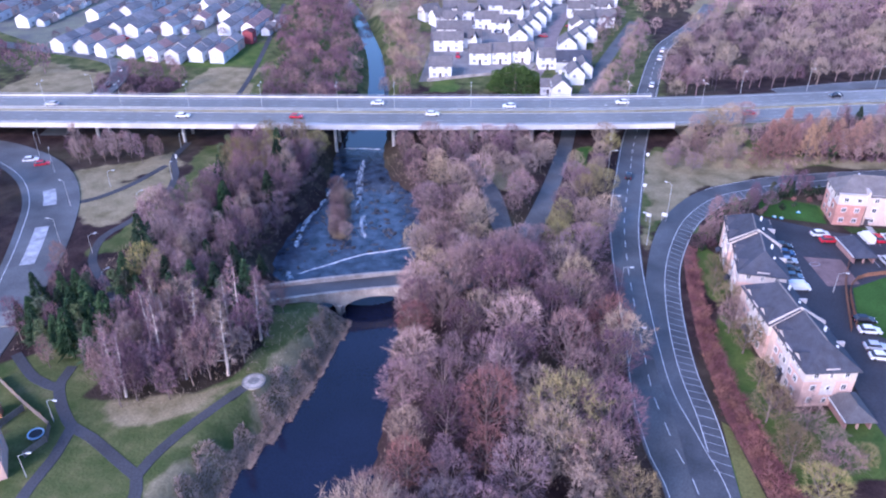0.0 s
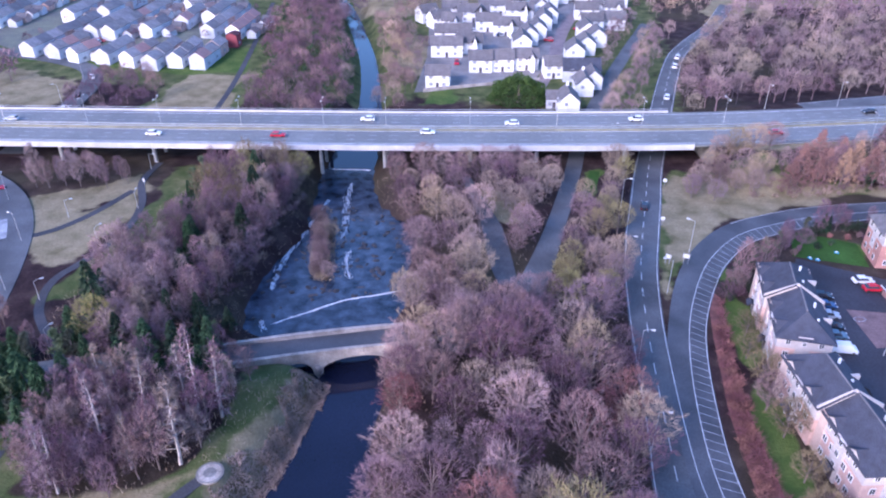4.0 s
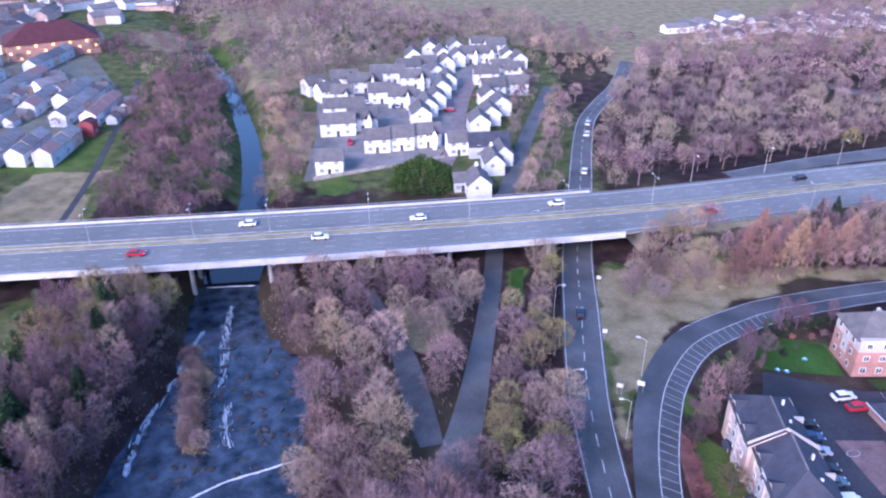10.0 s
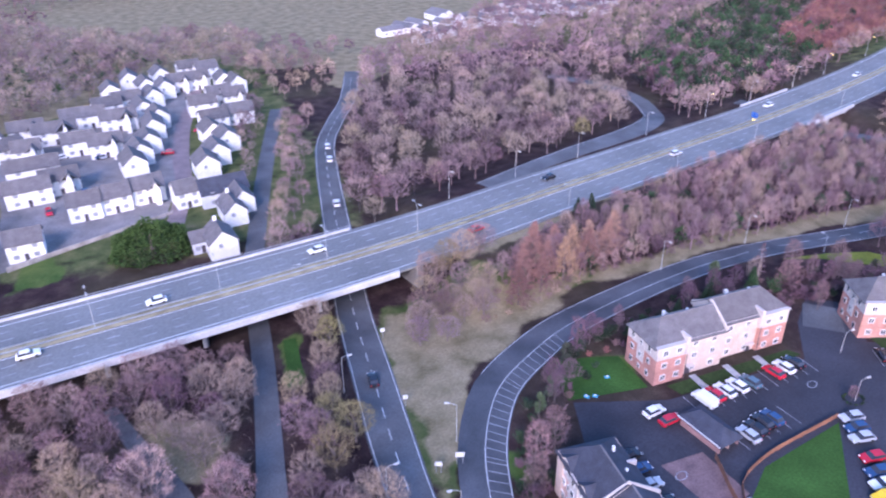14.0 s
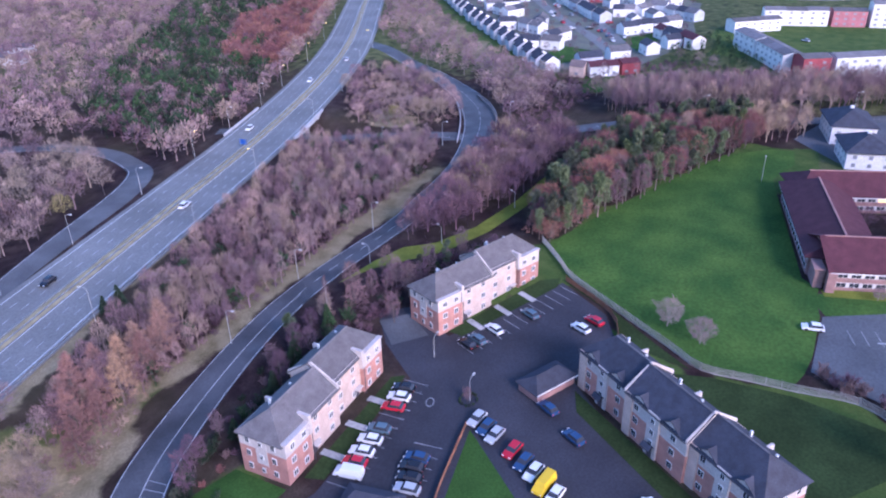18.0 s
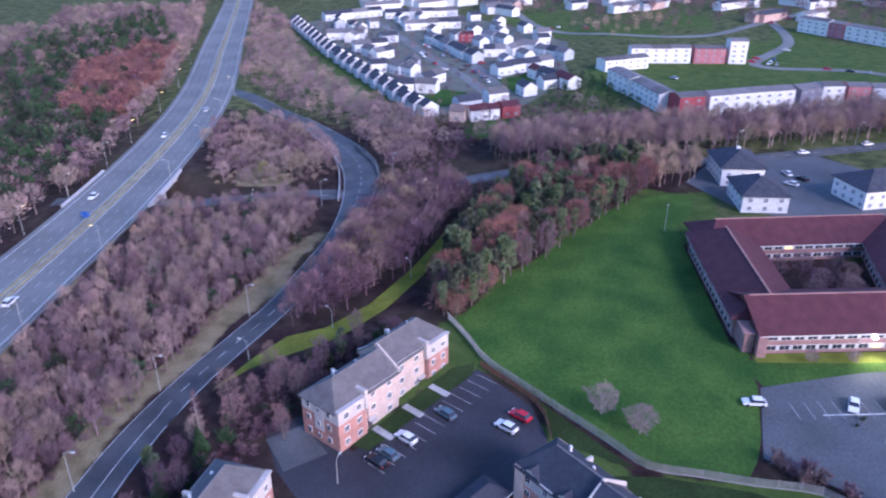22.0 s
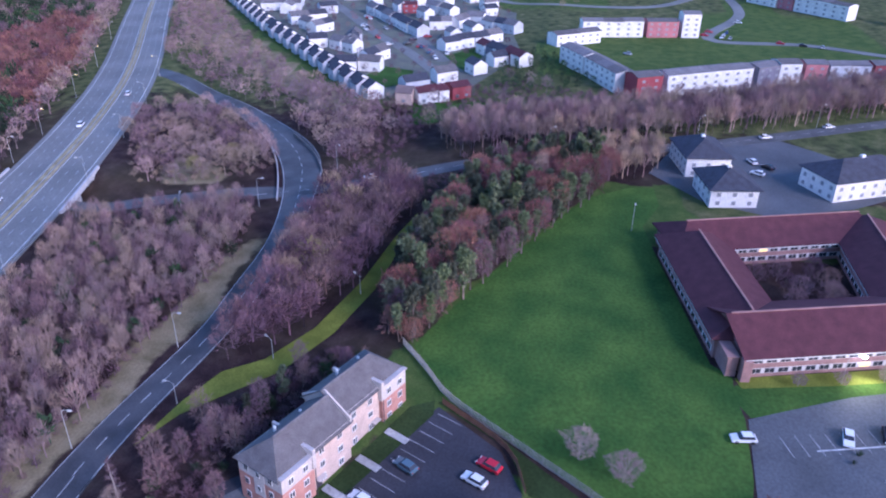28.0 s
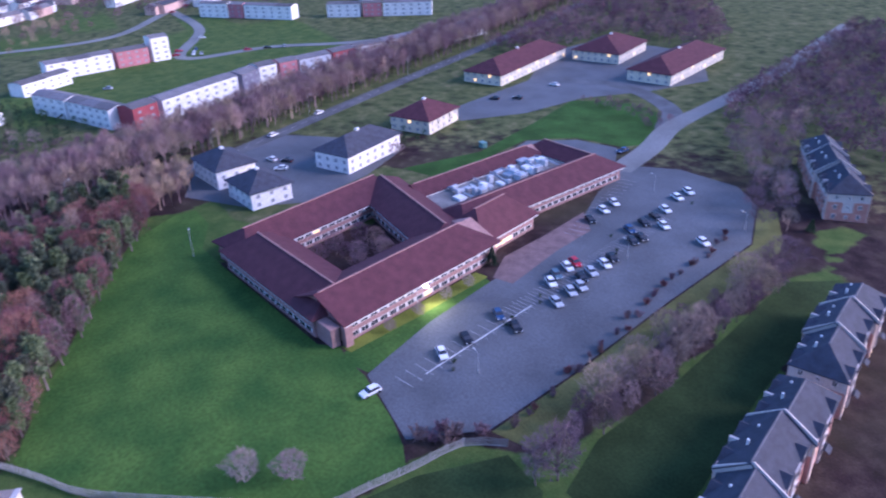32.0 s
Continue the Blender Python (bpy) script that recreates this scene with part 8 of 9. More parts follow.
ok = np.ones(len(tw), bool)
for ln, gap in LINES:
    d, i = near_line(px, py, ln)
    ok &= d > ln[i, 2] + 0.3
twig_arrays([t for t, k in zip(tw, ok) if k], v, f)
tagged(link("undergrowth", v, f, TW_TAN), "tangled brown undergrowth below the bare trees", "undergrowth", "", "stuff")

# ---- vehicles ----
TYRE = plain("tyre_rubber", (0.02, 0.02, 0.02), 0.8)
HEAD = plain("headlamp", (0.8, 0.8, 0.8), 0.2)
TAIL = plain("tail_lamp", (0.35, 0.02, 0.02), 0.3)
WHEEL = {}


def car_proto(colour, label, length=4.2, width=1.75, height=1.45, van=False, group="parked cars", lights=True):
    paint = plain("car_paint", colour, 0.25)
    ob = thing("van" if van else "car", pose(0, 0, -500), label, "van" if van else "car", group)
    L, W = length / 2, width / 2
    bm = bmesh.new()
    prof = [(-L, 0.3), (-L, 0.8), (-L + 0.15, 0.92), (L - 1.1, 0.9), (L - 0.1, 0.72), (L, 0.6), (L, 0.3)] if not van else [(-L, 0.3), (-L, 1.2), (L - 0.9, 1.2), (L - 0.1, 0.95), (L, 0.8), (L, 0.3)]
    lo, hi = [[bm.verts.new((x, s * W, z)) for x, z in prof] for s in (-1, 1)]
    bm.faces.new(lo), bm.faces.new(hi[::-1])
    for i in range(len(prof)):
        j = (i + 1) % len(prof)
        bm.faces.new((lo[i], hi[i], hi[j], lo[j]))
    bmesh.ops.bevel(bm, geom=[e for e in bm.edges], offset=0.06, segments=1, affect="EDGES")
    part("body", bm, paint, ob)
    a, b, c, d = (-L + 0.25, L - 1.15, -L + 0.75, L - 1.75) if not van else (-L + 0.06, L - 0.85, -L + 0.1, L - 1.3)
    z0, z1 = (0.88, height - 0.06) if not van else (1.18, height - 0.06)
    bm = bmesh.new()
    lo = [bm.verts.new(p) for p in ((a, -W + 0.06, z0), (b, -W + 0.06, z0), (b, W - 0.06, z0), (a, W - 0.06, z0))]
    hi = [bm.verts.new(p) for p in ((c, -W + 0.22, z1), (d, -W + 0.22, z1), (d, W - 0.22, z1), (c, W - 0.22, z1))]
    for i in range(4):
        bm.faces.new((lo[i], lo[(i + 1) % 4], hi[(i + 1) % 4], hi[i]))
    bm.faces.new(hi)
    part("cabin_glass", bm, GLASS if not van else paint, ob)
    part("roof", box(c - 0.03, d + 0.03, -W + 0.2, W - 0.2, z1, z1 + 0.07, 0.03), paint, ob)
    for x in (-L + 0.75, L - 0.8):
        for s in (-1, 1):
            bm = bmesh.new()
            add_tube(bm, (x, s * (W - 0.2), 0.31), (x, s * (W + 0.02), 0.31), 0.31, 0.31, 10)
            part("wheel", bm, TYRE, ob)
    for s in (-1, 1) if lights else ():
        part("headlight", box(L - 0.12, L + 0.01, s * W * 0.72 - 0.2, s * W * 0.72 + 0.2, 0.58, 0.72), HEAD, ob)
        part("tail_light", box(-L - 0.01, -L + 0.08, s * W * 0.78 - 0.15, s * W * 0.78 + 0.15, 0.62, 0.82), TAIL, ob)
    return ob


CARS = {"white": car_proto((0.8, 0.8, 0.8), "white hatchback on the tarmac"), "silver": car_proto((0.45, 0.47, 0.5), "silver grey saloon on the tarmac"), "black": car_proto((0.015, 0.015, 0.02), "black saloon on the tarmac"), "red": car_proto((0.5, 0.02, 0.04), "bright red hatchback on the tarmac"), "blue": car_proto((0.03, 0.07, 0.16), "dark blue hatchback on the tarmac"), "teal": car_proto((0.10, 0.16, 0.20), "grey-blue estate car on the tarmac"), "whitevan": car_proto((0.78, 0.78, 0.78), "white panel van in a parking bay", 4.8, 1.9, 1.95, True), "yellow": car_proto((0.75, 0.5, 0.02), "yellow panel van among parked cars", 4.8, 1.9, 1.95, True)}


def car(kind, x, y, turn, z=None):
    copy_thing(CARS[kind], pose(x, y, (gz(x, y) + 0.1) if z is None else z, 0, 0, turn))


for kind, x, y in (("whitevan", 113.4, 234.1), ("red", 115.9, 234.6), ("white", 118.4, 234.8), ("white", 121.4, 235.0), ("teal", 124.3, 235.0), ("red", 130.2, 235.6), ("white", 133.0, 236.0), ("black", 135.6, 236.4)):
    car(kind, x, y, 100)
for kind, x, y in (("black", 118.7, 225.6), ("blue", 120.9, 225.8), ("silver", 114.3, 224.0), ("black", 116.5, 224.8)):
    car(kind, x, y, 98)
for kind, x, y in (("silver", 133.5, 220.8), ("blue", 132.2, 218.5), ("silver", 131.0, 216.4), ("red", 129.0, 212.4), ("blue", 127.2, 209.8), ("white", 125.8, 207.6), ("yellow", 124.0, 205.2), ("white", 122.6, 203.0)):
    car(kind, x, y, 170)
for kind, x, y, a in (("white", 159.7, 228.7, 65), ("teal", 167.5, 223.8, 62), ("black", 153.0, 231.6, 65), ("teal", 155.2, 230.4, 65), ("white", 166.9, 212.6, 65), ("red", 170.3, 210.8, 65), ("blue", 141.3, 210.6, 60), ("blue", 136, 204.3, 60), ("white", 126.3, 189.3, 30), ("white", 125.2, 186.6, 30), ("white", 103.3, 234.9, 10), ("red", 104.5, 232.0, 8)):
    car(kind, x, y, a)
for kind, x, y in (("black", 93.2, 227.5), ("blue", 93.0, 224.2), ("silver", 92.7, 220.8), ("black", 92.4, 217.0), ("teal", 92.3, 214.2), ("whitevan", 92.4, 210.0), ("black", 102.4, 199.8), ("white", 102.3, 196.3), ("silver", 101.8, 191.2), ("white", 101.8, 188.2)):
    car(kind, x, y, 2)
for k, (kind, x, y) in enumerate((("white", 184.6, 170.6), ("white", 188.2, 153.6), ("black", 190.1, 146.9), ("blue", 194.2, 136.6), ("black", 188.5, 135.9), ("silver", 192, 123), ("white", 199.5, 119.1), ("white", 203.4, 111.5), ("red", 204.2, 108.6), ("black", 197.5, 111.8), ("silver", 198.5, 108.2), ("white", 199.9, 103.2), ("black", 201.3, 99.7), ("teal", 201.7, 116), ("silver", 194.6, 114.4), ("silver", 194.0, 117.6), ("black", 221.2, 90.6), ("white", 224.4, 83.6), ("white", 226.6, 78), ("black", 205.7, 89.6), ("black", 206.0, 86.4), ("blue", 211.1, 85.7), ("black", 212.3, 79.9), ("black", 213.6, 74.7), ("white", 208.2, 76.8), ("white", 215.5, 69.4), ("white", 219.9, 60.8), ("white", 221.3, 55.2), ("white", 196, 75.2))):
    car(kind, x, y, 165 + (k % 3) * 3 if k else 100)
for kind, x, off, way in (("white", -74, -6, 8), ("white", -18, 6.2, 188), ("white", 2, -3.4, 8), ("red", 96, -6.2, 14), ("black", 131, 6.2, 194), ("white", 60, 6.2, 188), ("silver", -120, 3.4, 188), ("white", 172, -3.4, 16), ("white", 236, 6.2, 200), ("white", 292, 3.4, 205), ("red", -40, -6.2, 8), ("white", 330, -5, 25), ("white", 25, 3.4, 188)):
    x0, y0, a = at_motorway(x, off)
    car(kind, x0, y0, math.degrees(a) + (0 if way < 90 else 180), DECK + 0.02)
for kind, x, y, a in (("black", 60.5, 263, 84), ("white", 73.0, 341, 80), ("white", 78.5, 372, 78), ("white", 80.5, 383, 76), ("red", 46, 352, 80), ("white", -123, 303, 95), ("black", -125, 314, 110), ("white", -130, 331, 120), ("red", -107, 247, 30), ("white", -112, 249, 25), ("white", 316, 150, 20), ("black", 312, 146, 40), ("white", 306, 150, 60), ("white", 341, 142, -62), ("white", 338, 18, 20), ("white", 316, -20, 10), ("black", 335, 50, 30), ("black", 330, 42, 30), ("white", 358, 118, -60), ("white", 281, 264, 120), ("blue", 258, 48, 100), ("red", 243, 68, 60)):
    car(kind, x, y, a)
er = random.Random(8)
ESTATE = {k: car_proto(c, l, lights=False) for k, c, l in (("white", (0.8, 0.8, 0.8), "white car parked in the estate street"), ("silver", (0.45, 0.47, 0.5), "silver car parked in the estate street"), ("black", (0.015, 0.015, 0.02), "black car parked in the estate street"), ("blue", (0.03, 0.07, 0.16), "dark blue car parked in the estate street"), ("red", (0.5, 0.02, 0.04), "red car parked in the estate street"))}
CARS.update({"estate_" + k: v for k, v in ESTATE.items()})
for k in range(60):
    a, b = er.choice((((524, 351), (443, 295)), ((476, 297), (425, 271)), ((470, 291), (430, 272)), ((524, 348), (480, 318)), ((497, 145), (478, 60)), ((571, 120), (500, 143)), ((-150, 430), (-120, 375)), ((-145, 372), (-146, 354)), ((30, 350), (36, 400)), ((36, 400), (44, 455)), ((640, 130), (700, 90)), ((600, 278), (580, 180)), ((24, 372), (-4, 368)), ((-2, 400), (20, 412)), ((430, 195), (470, 170))))
    t, o = er.random(), er.choice((-4.5, 4.5))
    ang = math.atan2(b[1] - a[1], b[0] - a[0])
    car("estate_" + er.choice(("white", "white", "silver", "black", "blue", "red")), a[0] + (b[0] - a[0]) * t - o * math.sin(ang), a[1] + (b[1] - a[1]) * t + o * math.cos(ang), math.degrees(ang) + 90 * (k % 2))
for ob in CARS.values():
    for o in (*ob.children_recursive, ob):
        bpy.data.objects.remove(o)

# ---- lamp columns ----
COLUMN = mat("pale_lamp_column", (0.5, 0.5, 0.49), 0.5, 0.6, 0.12, 8, 0.05, metal=0.2)
LENS = plain("unlit_lamp_glass", (0.7, 0.7, 0.68), 0.3)
LENS_ON = plain("amber_lamp_glass", (1, 0.7, 0.1), 0.3, emit=(1.0, 0.68, 0.08), power=5)


def lamp_proto(h, arms, lens, label, group):
    ob = thing("street_lamp", pose(0, 0, -500), label, "street lamp", group)
    bm = bmesh.new()
    add_tube(bm, (0, 0, -0.4), (0, 0, 1.2), 0.09, 0.09, 8)
    add_tube(bm, (0, 0, 1.2), (0, 0, h), 0.065, 0.04, 8)
    part("column", bm, COLUMN, ob)
    for s in arms:
        bm = bmesh.new()
        add_tube(bm, (0, 0, h - 0.1), (s * 0.7, 0, h + 0.25), 0.035, 0.035, 6)
        add_tube(bm, (s * 0.7, 0, h + 0.25), (s * 1.3, 0, h + 0.3), 0.035, 0.035, 6)
        part("arm", bm, COLUMN, ob)
        head = part("lamp_head", box(min(s * 1.2, s * 2.0), max(s * 1.2, s * 2.0), -0.16, 0.16, h + 0.22, h + 0.4, 0.05), COLUMN, ob)
        part("lens", box(min(s * 1.3, s * 1.95), max(s * 1.3, s * 1.95), -0.13, 0.13, h + 0.16, h + 0.225), lens, head)
    return ob


L_MED = lamp_proto(8.5, (-1, 1), LENS, "twin-arm lamp column on the motorway reserve", "motorway lamps")
L_ROAD = lamp_proto(8.0, (1,), LENS, "tall pale lamp column beside the road", "road lamps")
L_ON = lamp_proto(8.5, (1,), LENS_ON, "lamp column with a lit amber lantern", "lit lamps")
L_PATH = lamp_proto(4.6, (1,), LENS, "short lamp column beside the footpath", "path lamps")
for x in [82 - 22.6 * k for k in range(0, 16)]:
    a, b, t = at_motorway(x, 0.0)
    copy_thing(L_MED, pose(a, b, DECK + 0.1, 0, 0, math.degrees(t) + 90))
for k, x in enumerate((104, 129, 153, 178, 208, 236, 262, 290, 330, 370, 420)):
    a, b, t = at_motorway(x, 13.6)
    copy_thing(L_ON if x in (208, 330, 370, 290) else L_ROAD, pose(a, b, DECK - 0.4, 0, 0, math.degrees(t) - 90))
for k, x in enumerate((118, 160, 198, 246, 280, 315, 350, 400)):
    a, b, t = at_motorway(x, -13.4)
    copy_thing(L_ON if k in (2, 6) else L_ROAD, pose(a, b, DECK - 0.4, 0, 0, math.degrees(t) + 90))
for x, y, a in ((68.8, 241.5, 150), (62.4, 224.1, 170), (53.9, 232.3, 0), (54.7, 262, 0), (55, 200, 0), (56, 180, 0), (134, 275.8, -80), (160.5, 278.5, -90), (190, 276, -90), (53, 300, 0), (240.7, 302.9, 20), (286, 276, -120), (255, 288, -60), (258.7, 187.7, 180), (311, 213, -60), (335, 165, -60), (358, 122, -60), (392, 62, -60)):
    copy_thing(L_ROAD, pose(x, y, gz(x, y), 0, 0, a))
for x, y, a in ((-100.1, 242.4, 120), (-74, 205, 180), (-83.5, 223.9, 160), (-111.6, 252.5, 120), (-118, 262, 100), (-126, 306, 200), (-133, 330, 200)):
    copy_thing(L_ROAD, pose(x, y, gz(x, y), 0, 0, a) @ Matrix.Diagonal((0.9, 0.9, 0.88, 1)))
for x, y, a in ((-64.8, 203, 40), (-64.9, 225.2, 60), (-65.2, 243.6, 100), (-39.8, 150.3, 0), (-36.6, 138.5, 20), (-79.5, 236.3, 30), (-74.2, 267.3, 0), (-53.2, 189.0, 60), (174.5, 267.5, 90), (190.3, 256, 60), (216, 246.5, 60), (196, 60.5, 0), (206, 150, 0), (180, 150, 0), (200, 96, 0), (228, 62, 0), (138, 224.2, 0), (147, 236, 0), (99.5, 210, 0)):
    copy_thing(L_PATH, pose(x, y, gz(x, y), 0, 0, a))
for ob in (L_MED, L_ROAD, L_ON, L_PATH):
    for o in (*ob.children_recursive, ob):
        bpy.data.objects.remove(o)

# ---- fences, signs, markings in the car parks ----
FENCE = mat("weathered_fence", (0.42, 0.40, 0.38), 0.85, 0.4, 0.2, 8, 0.1)
TIMBER_GREY = mat("weathered_timber_fence", (0.17, 0.14, 0.125), 0.9, 0.4, 0.25, 8, 0.2)
TIMBER = mat("russet_timber_fence", (0.26, 0.12, 0.07), 0.85, 0.4, 0.25, 8, 0.2)


def fence(pts, height, material, label, spacing=2.6, pale=0.16, solid=False):
    ob = thing("fence", pose(0, 0, 0), label, "fence")
    line = smooth_line(pts, spacing)
    for p, q in zip(line, line[1:]):
        a, b = Vector((p[0], p[1], gz(*p[:2]))), Vector((q[0], q[1], gz(*q[:2])))
        part("post", box(a.x - 0.06, a.x + 0.06, a.y - 0.06, a.y + 0.06, a.z - 0.2, a.z + height + 0.08), material, ob)
        d = (b - a)
        ang = math.degrees(math.atan2(d.y, d.x))
        ln = math.hypot(d.x, d.y)
        n = max(3, int(ln / pale))
        top = [(k * ln / n + e * ln / n, height if up else (0.3 if not solid else height - 0.08)) for k in range(n) for e, up in ((0.0, False), (0.25 if solid else 0.55, False), (0.26 if solid else 0.56, True), (0.99, True))]
        bm = bmesh.new()
        a0, a1 = [[bm.verts.new((x, y, z)) for x, z in [(0, 0.08)] + top + [(ln, 0.08)]] for y in (-0.05, -0.02)]
        bm.faces.new(a0), bm.faces.new(a1[::-1])
        for i in range(len(a0)):
            bm.faces.new((a0[i], a1[i], a1[(i + 1) % len(a0)], a0[(i + 1) % len(a0)]))
        bm.transform(pose(a.x, a.y, a.z, 0, 0, ang))
        part("panel", bm, material, ob)
    return ob


fence([(198, 232), (190.5, 225.5), (184, 219.9), (176, 207.9), (168, 195.2), (163.7, 188.5), (163.9, 179.9), (164.2, 171.7), (164.9, 162), (161, 155.5)], 1.8, FENCE, "pale metal palisade fence round the playing field")
fence([(131.5, 222), (112, 218.6), (104, 213), (100.5, 198)], 1.1, TIMBER, "low russet timber fence round the lawn", solid=True)
fence([(106, 222), (102.5, 212), (99, 196)], 1.2, TIMBER, "russet timber fence beside the bin store", solid=True)
fence([(-56, 158.5), (-46, 152.5), (-39.4, 148.8), (-38, 145.8), (-39.4, 142)], 1.5, TIMBER_GREY, "brown-grey timber garden fence", solid=True)
fence([(-46.4, 152), (-48.6, 145)], 1.4, TIMBER_GREY, "brown-grey timber garden divider", solid=True)
tramp = thing("trampoline", pose(-40.4, 146.6, gz(-40.4, 146.6)), "round garden trampoline with a pale blue rim", "trampoline")
bm = bmesh.new()
for k in range(20):
    a0, a1 = math.tau * k / 20, math.tau * (k + 1) / 20
    add_tube(bm, (1.2 * math.cos(a0), 1.2 * math.sin(a0), 0.7), (1.2 * math.cos(a1), 1.2 * math.sin(a1), 0.7), 0.13, 0.13, 6)
part("rim", bm, plain("pale_blue_pad", (0.4, 0.55, 0.7), 0.6), tramp, "pale blue padded rim")
bm = bmesh.new()
add_tube(bm, (0, 0, 0.66), (0, 0, 0.69), 1.12, 1.12, 20)
part("jumping_mat", bm, plain("black_mesh_mat", (0.02, 0.02, 0.025), 0.8), tramp)
for k in range(4):
    bm = bmesh.new()
    add_tube(bm, (1.1 * math.cos(k * 1.571), 1.1 * math.sin(k * 1.571), -0.1), (1.15 * math.cos(k * 1.571), 1.15 * math.sin(k * 1.571), 0.68), 0.03, 0.03, 6)
    part("leg", bm, STEEL, tramp)
fence([(183, 221), (174.5, 208.5), (166, 204.5)], 1.3, TIMBER, "dark russet fence behind the parking bays", solid=True)
shed = thing("garden_shed", pose(-50.5, 150, gz(-50.5, 150), 0, 0, 30), "small timber garden shed behind the house", "shed")
part("wall", box(-1.2, 1.2, -0.9, 0.9, -0.2, 1.9), TIMBER, shed)
part("roof", gable_roof(-1.2, 1.2, -0.9, 0.9, 1.9, 0.5, 0.15, 0.06), SLATE, shed)
part("door", box(-0.4, 0.4, -0.94, -0.88, 0, 1.7), DOOR, shed)


def bay_lines(x, y, turn, n, width, length, label):
    ob = thing("bay_markings", pose(0, 0, 0), label, "road marking", kind="structure")
    c, s = math.cos(radians(turn)), math.sin(radians(turn))
    for k in range(n + 1):
        a = Vector((x + c * width * k, y + s * width * k))
        b = a + Vector((-s, c)) * length
        w = Vector((c, s)) * 0.06
        z = max(gz(a.x, a.y), gz(b.x, b.y)) + 0.13
        link("bay_line", [(a.x - w.x, a.y - w.y, z), (a.x + w.x, a.y + w.y, z), (b.x + w.x, b.y + w.y, z), (b.x - w.x, b.y - w.y, z)], [(0, 1, 2, 3)], PAINT_WORN, ob)


bay_lines(111, 231.5, 3, 11, 2.5, 5.0, "faded white parking bay lines")
bay_lines(112.5, 221.5, 8, 5, 2.5, 5.0, "faded white parking bay lines")
bay_lines(151, 229.5, -25, 12, 2.5, 5.0, "faded white parking bay lines")
bay_lines(182, 163, -73, 34, 2.6, 5.0, "faded white parking bay lines")
bay_lines(192, 132, -73, 24, 2.6, 5.0, "faded white parking bay lines")
bay_lines(215, 98, -60, 16, 2.6, 5.0, "faded white parking bay lines")
link("bay_divider", [(184.5, 159, gz(184.5, 159) + 0.14), (184.8, 159.1, gz(184.5, 159) + 0.14), (194.3, 128.1, gz(194, 128) + 0.14), (194.0, 128, gz(194, 128) + 0.14)], [(0, 1, 2, 3)], PAINT)["kind"] = "structure"
for x, y in ((98.6, 220.9), (134.5, 230.5)):
    ob = thing("painted_symbol", pose(x, y, gz(x, y) + 0.14, 0, 0, 20), "worn white painted bay symbol", "road marking", kind="structure")
    bm = bmesh.new()
    for k in range(14):
        a0, a1 = 2 * math.pi * k / 14, 2 * math.pi * (k + 0.75) / 14
        bm.faces.new([bm.verts.new((r_ * math.cos(t), 0.6 * r_ * math.sin(t), 0)) for r_, t in ((1.3, a0), (1.3, a1), (1.05, a1), (1.05, a0))])
    part("ring", bm, PAINT_WORN, ob)

def low_wall(pts, tall, material, label):
    ob = thing("parapet", pose(0, 0, 0), label, "wall", kind="structure")
    line = smooth_line(pts, 3.0)
    for k, (p, q) in enumerate(zip(line, line[1:])):
        a = math.degrees(math.atan2(q[1] - p[1], q[0] - p[0]))
        bm = box(-0.02, math.hypot(*(q - p)) - 0.02, -0.15, 0.15, -0.4, tall, 0.03)
        bm.transform(pose(p[0], p[1], gz(*p), 0, 0, a))
        part("wall_panel", bm, material, ob)


low_wall([(319.2, 320.8), (306.7, 308.8), (290.1, 298.2), (275.0, 290.9), (259.6, 284.7)], 1.0, PARAPET, "pale concrete parapet round the inside of the bend")
low_wall([(311.7, 300.6), (302, 292), (293.2, 285.5), (282.4, 279.6)], 1.0, CONCRETE_DARK, "grey parapet round the outside of the bend")

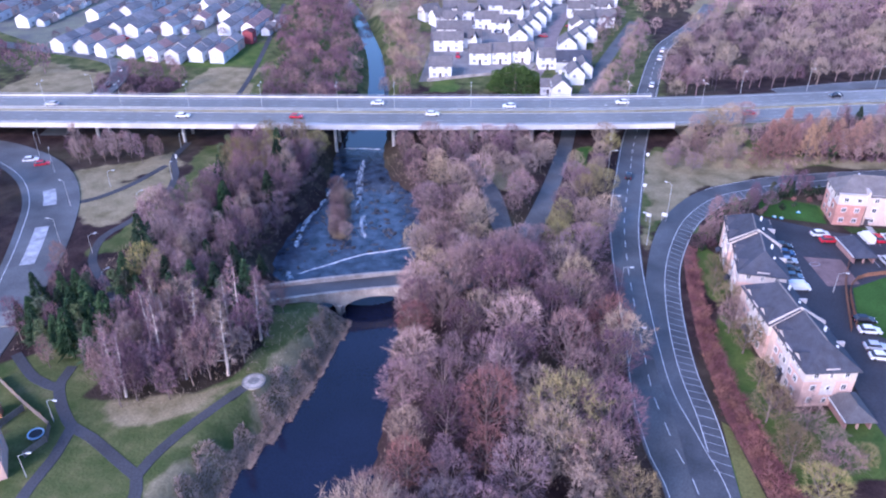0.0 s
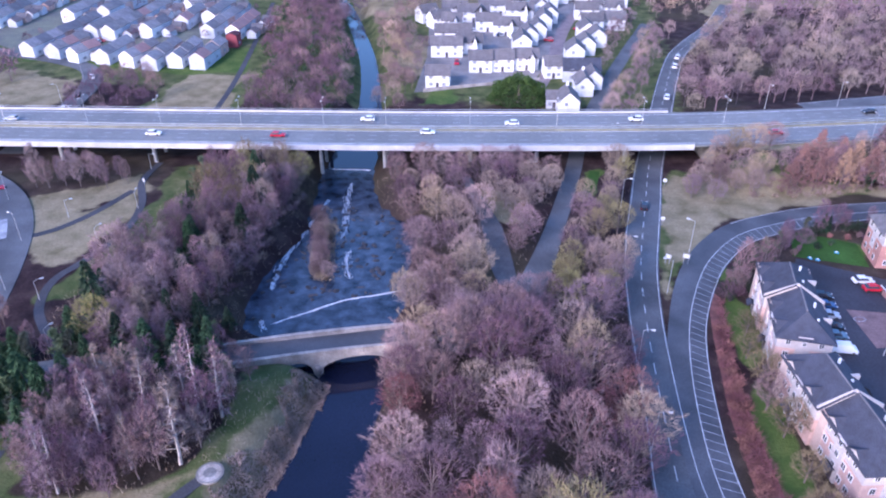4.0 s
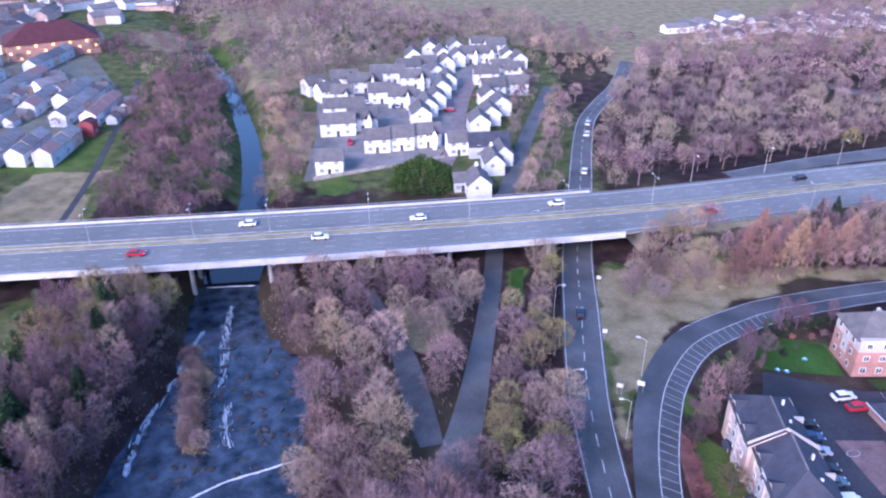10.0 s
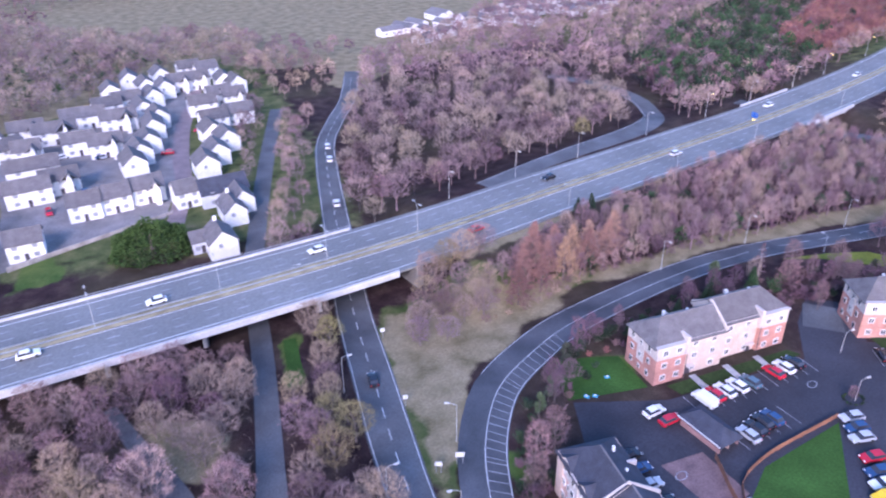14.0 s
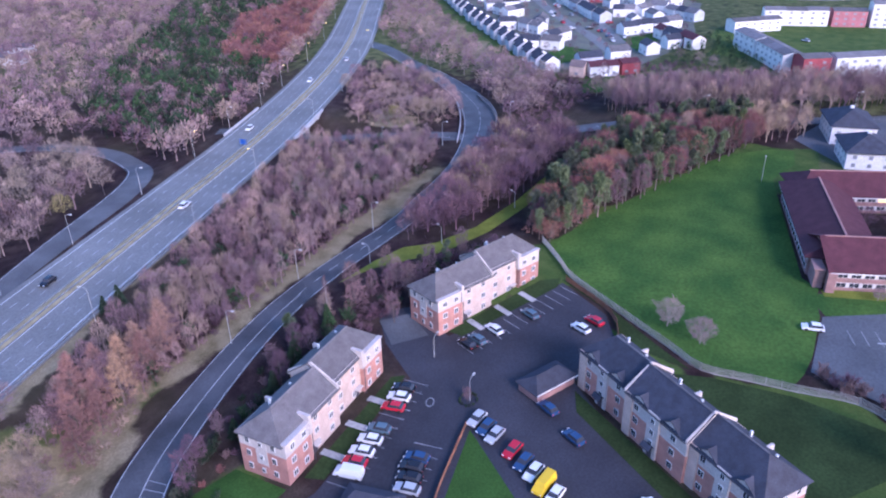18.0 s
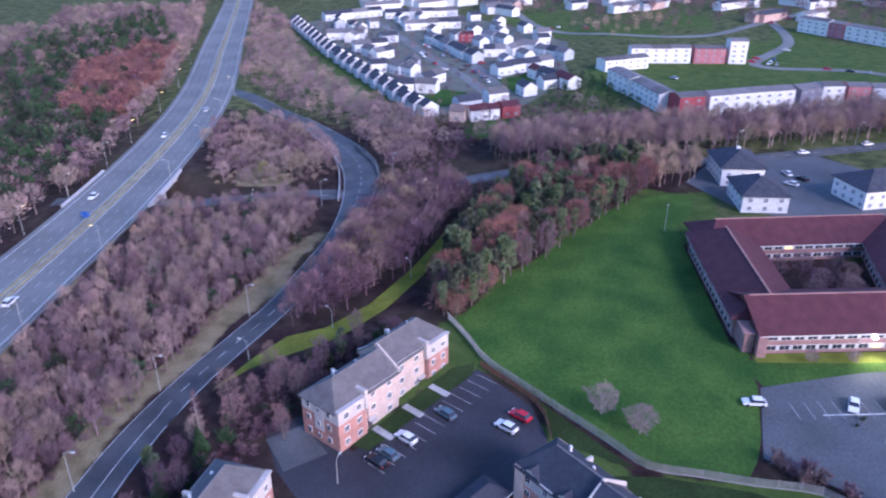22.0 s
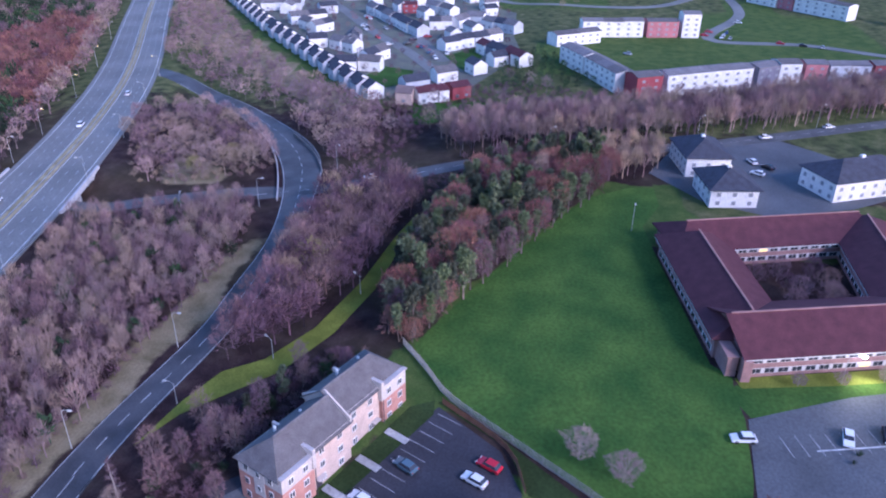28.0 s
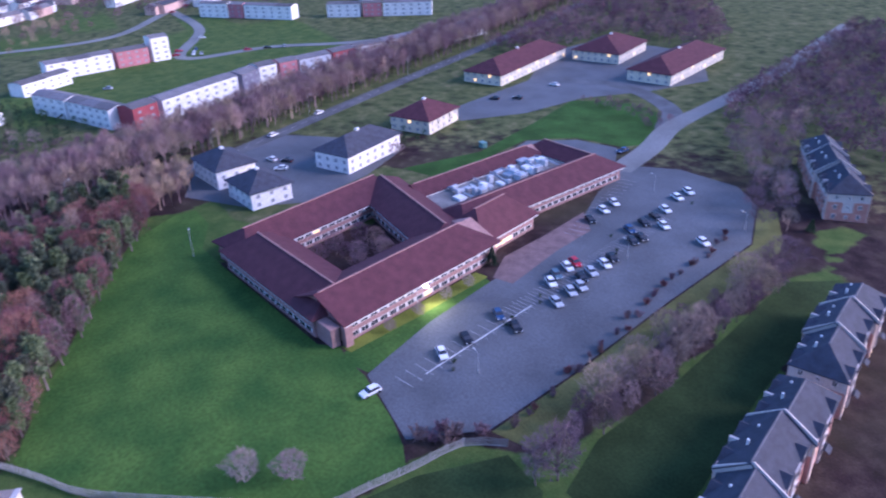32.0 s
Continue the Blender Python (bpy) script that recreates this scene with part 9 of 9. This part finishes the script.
# signs
SIGN = plain("sign_face", (0.75, 0.75, 0.72), 0.5)
SIGN_BLUE = plain("blue_sign_face", (0.03, 0.10, 0.35), 0.5)
for x, y, a, w, h, m, lab in ((64.0, 254, 170, 0.9, 0.9, SIGN, "small pale road sign on a post"), (66.7, 277, 170, 0.9, 0.9, SIGN, "small pale road sign on a post"), (67.4, 236.6, 160, 1.4, 1.0, SIGN, "pale direction sign on a post"), (63.5, 236, 160, 1.2, 0.9, SIGN, "pale direction sign on a post"), (218, 342, 100, 2.6, 1.8, SIGN_BLUE, "blue motorway exit sign with pale bars"), (-70, 256, 30, 0.5, 1.1, SIGN, "pale bollard sign beside the path")):
    z = gz(x, y)
    ob = thing("road_sign", pose(x, y, z, 0, 0, a), lab, "sign", "road signs")
    for px in ((-w * 0.35, w * 0.35) if w > 1 else (0,)):
        part("post", box(px - 0.05, px + 0.05, -0.05, 0.05, -0.3, 1.6 + h), STEEL, ob)
    part("panel", box(-w / 2, w / 2, -0.1, -0.05, 1.4, 1.4 + h, 0.02), m, ob)
    if w > 1:
        for k in range(2):
            part("text_bar", box(-w * 0.38, w * 0.3, -0.11, -0.098, 1.55 + k * h * 0.4, 1.55 + k * h * 0.4 + h * 0.16), DOOR if m is SIGN else SIGN, ob)
mast = thing("floodlight_mast", pose(238, 118, 2.2), "slim mast beside the plum-roofed building", "mast")
bm = bmesh.new()
add_tube(bm, (0, 0, 0), (0, 0, 11), 0.15, 0.08, 8)
part("column", bm, COLUMN, mast)
part("lamp_head", box(-0.6, 0.6, -0.15, 0.15, 10.8, 11.3, 0.05), COLUMN, mast)
tank = thing("storage_box", pose(288, 84, gz(288, 84)), "green metal storage cabinet on the lawn", "cabinet")
part("body", box(-1.3, 1.3, -0.9, 0.9, -0.1, 1.7, 0.05), plain("green_cabinet", (0.10, 0.22, 0.20), 0.5), tank)
part("lid", box(-1.4, 1.4, -1.0, 1.0, 1.7, 1.85, 0.03), plain("green_cabinet_lid", (0.12, 0.26, 0.24), 0.5), tank)
BLUE_PLASTIC = plain("blue_plastic", (0.05, 0.30, 0.45), 0.4)
for x, y in ((101.5, 247), (95, 243.5), (96.5, 243)):
    ob = thing("garden_toy", pose(x, y, gz(x, y) + 0.05, 0, 0, x * 7), "bright blue plastic toy on the green lawn", "toy", "garden toys")
    part("tray", box(-0.5, 0.5, -0.35, 0.35, 0, 0.18, 0.05), BLUE_PLASTIC, ob)
    part("seat", box(-0.2, 0.2, -0.15, 0.15, 0.18, 0.4, 0.05), FRAME, ob)
patch("ground_hedge_bank", [(70.6, 228), (73, 224), (72.5, 205), (72.8, 190), (74.5, 174), (77.5, 160), (80, 150), (75, 150), (71, 168), (69.3, 190), (69.6, 210)], mat("russet_hedge_floor", (0.15, 0.06, 0.05), 0.95, 0.5, 0.4, 10, 0.6, bump_dist=0.1), 0.06, "russet leaf bank under the hedge", "ground")
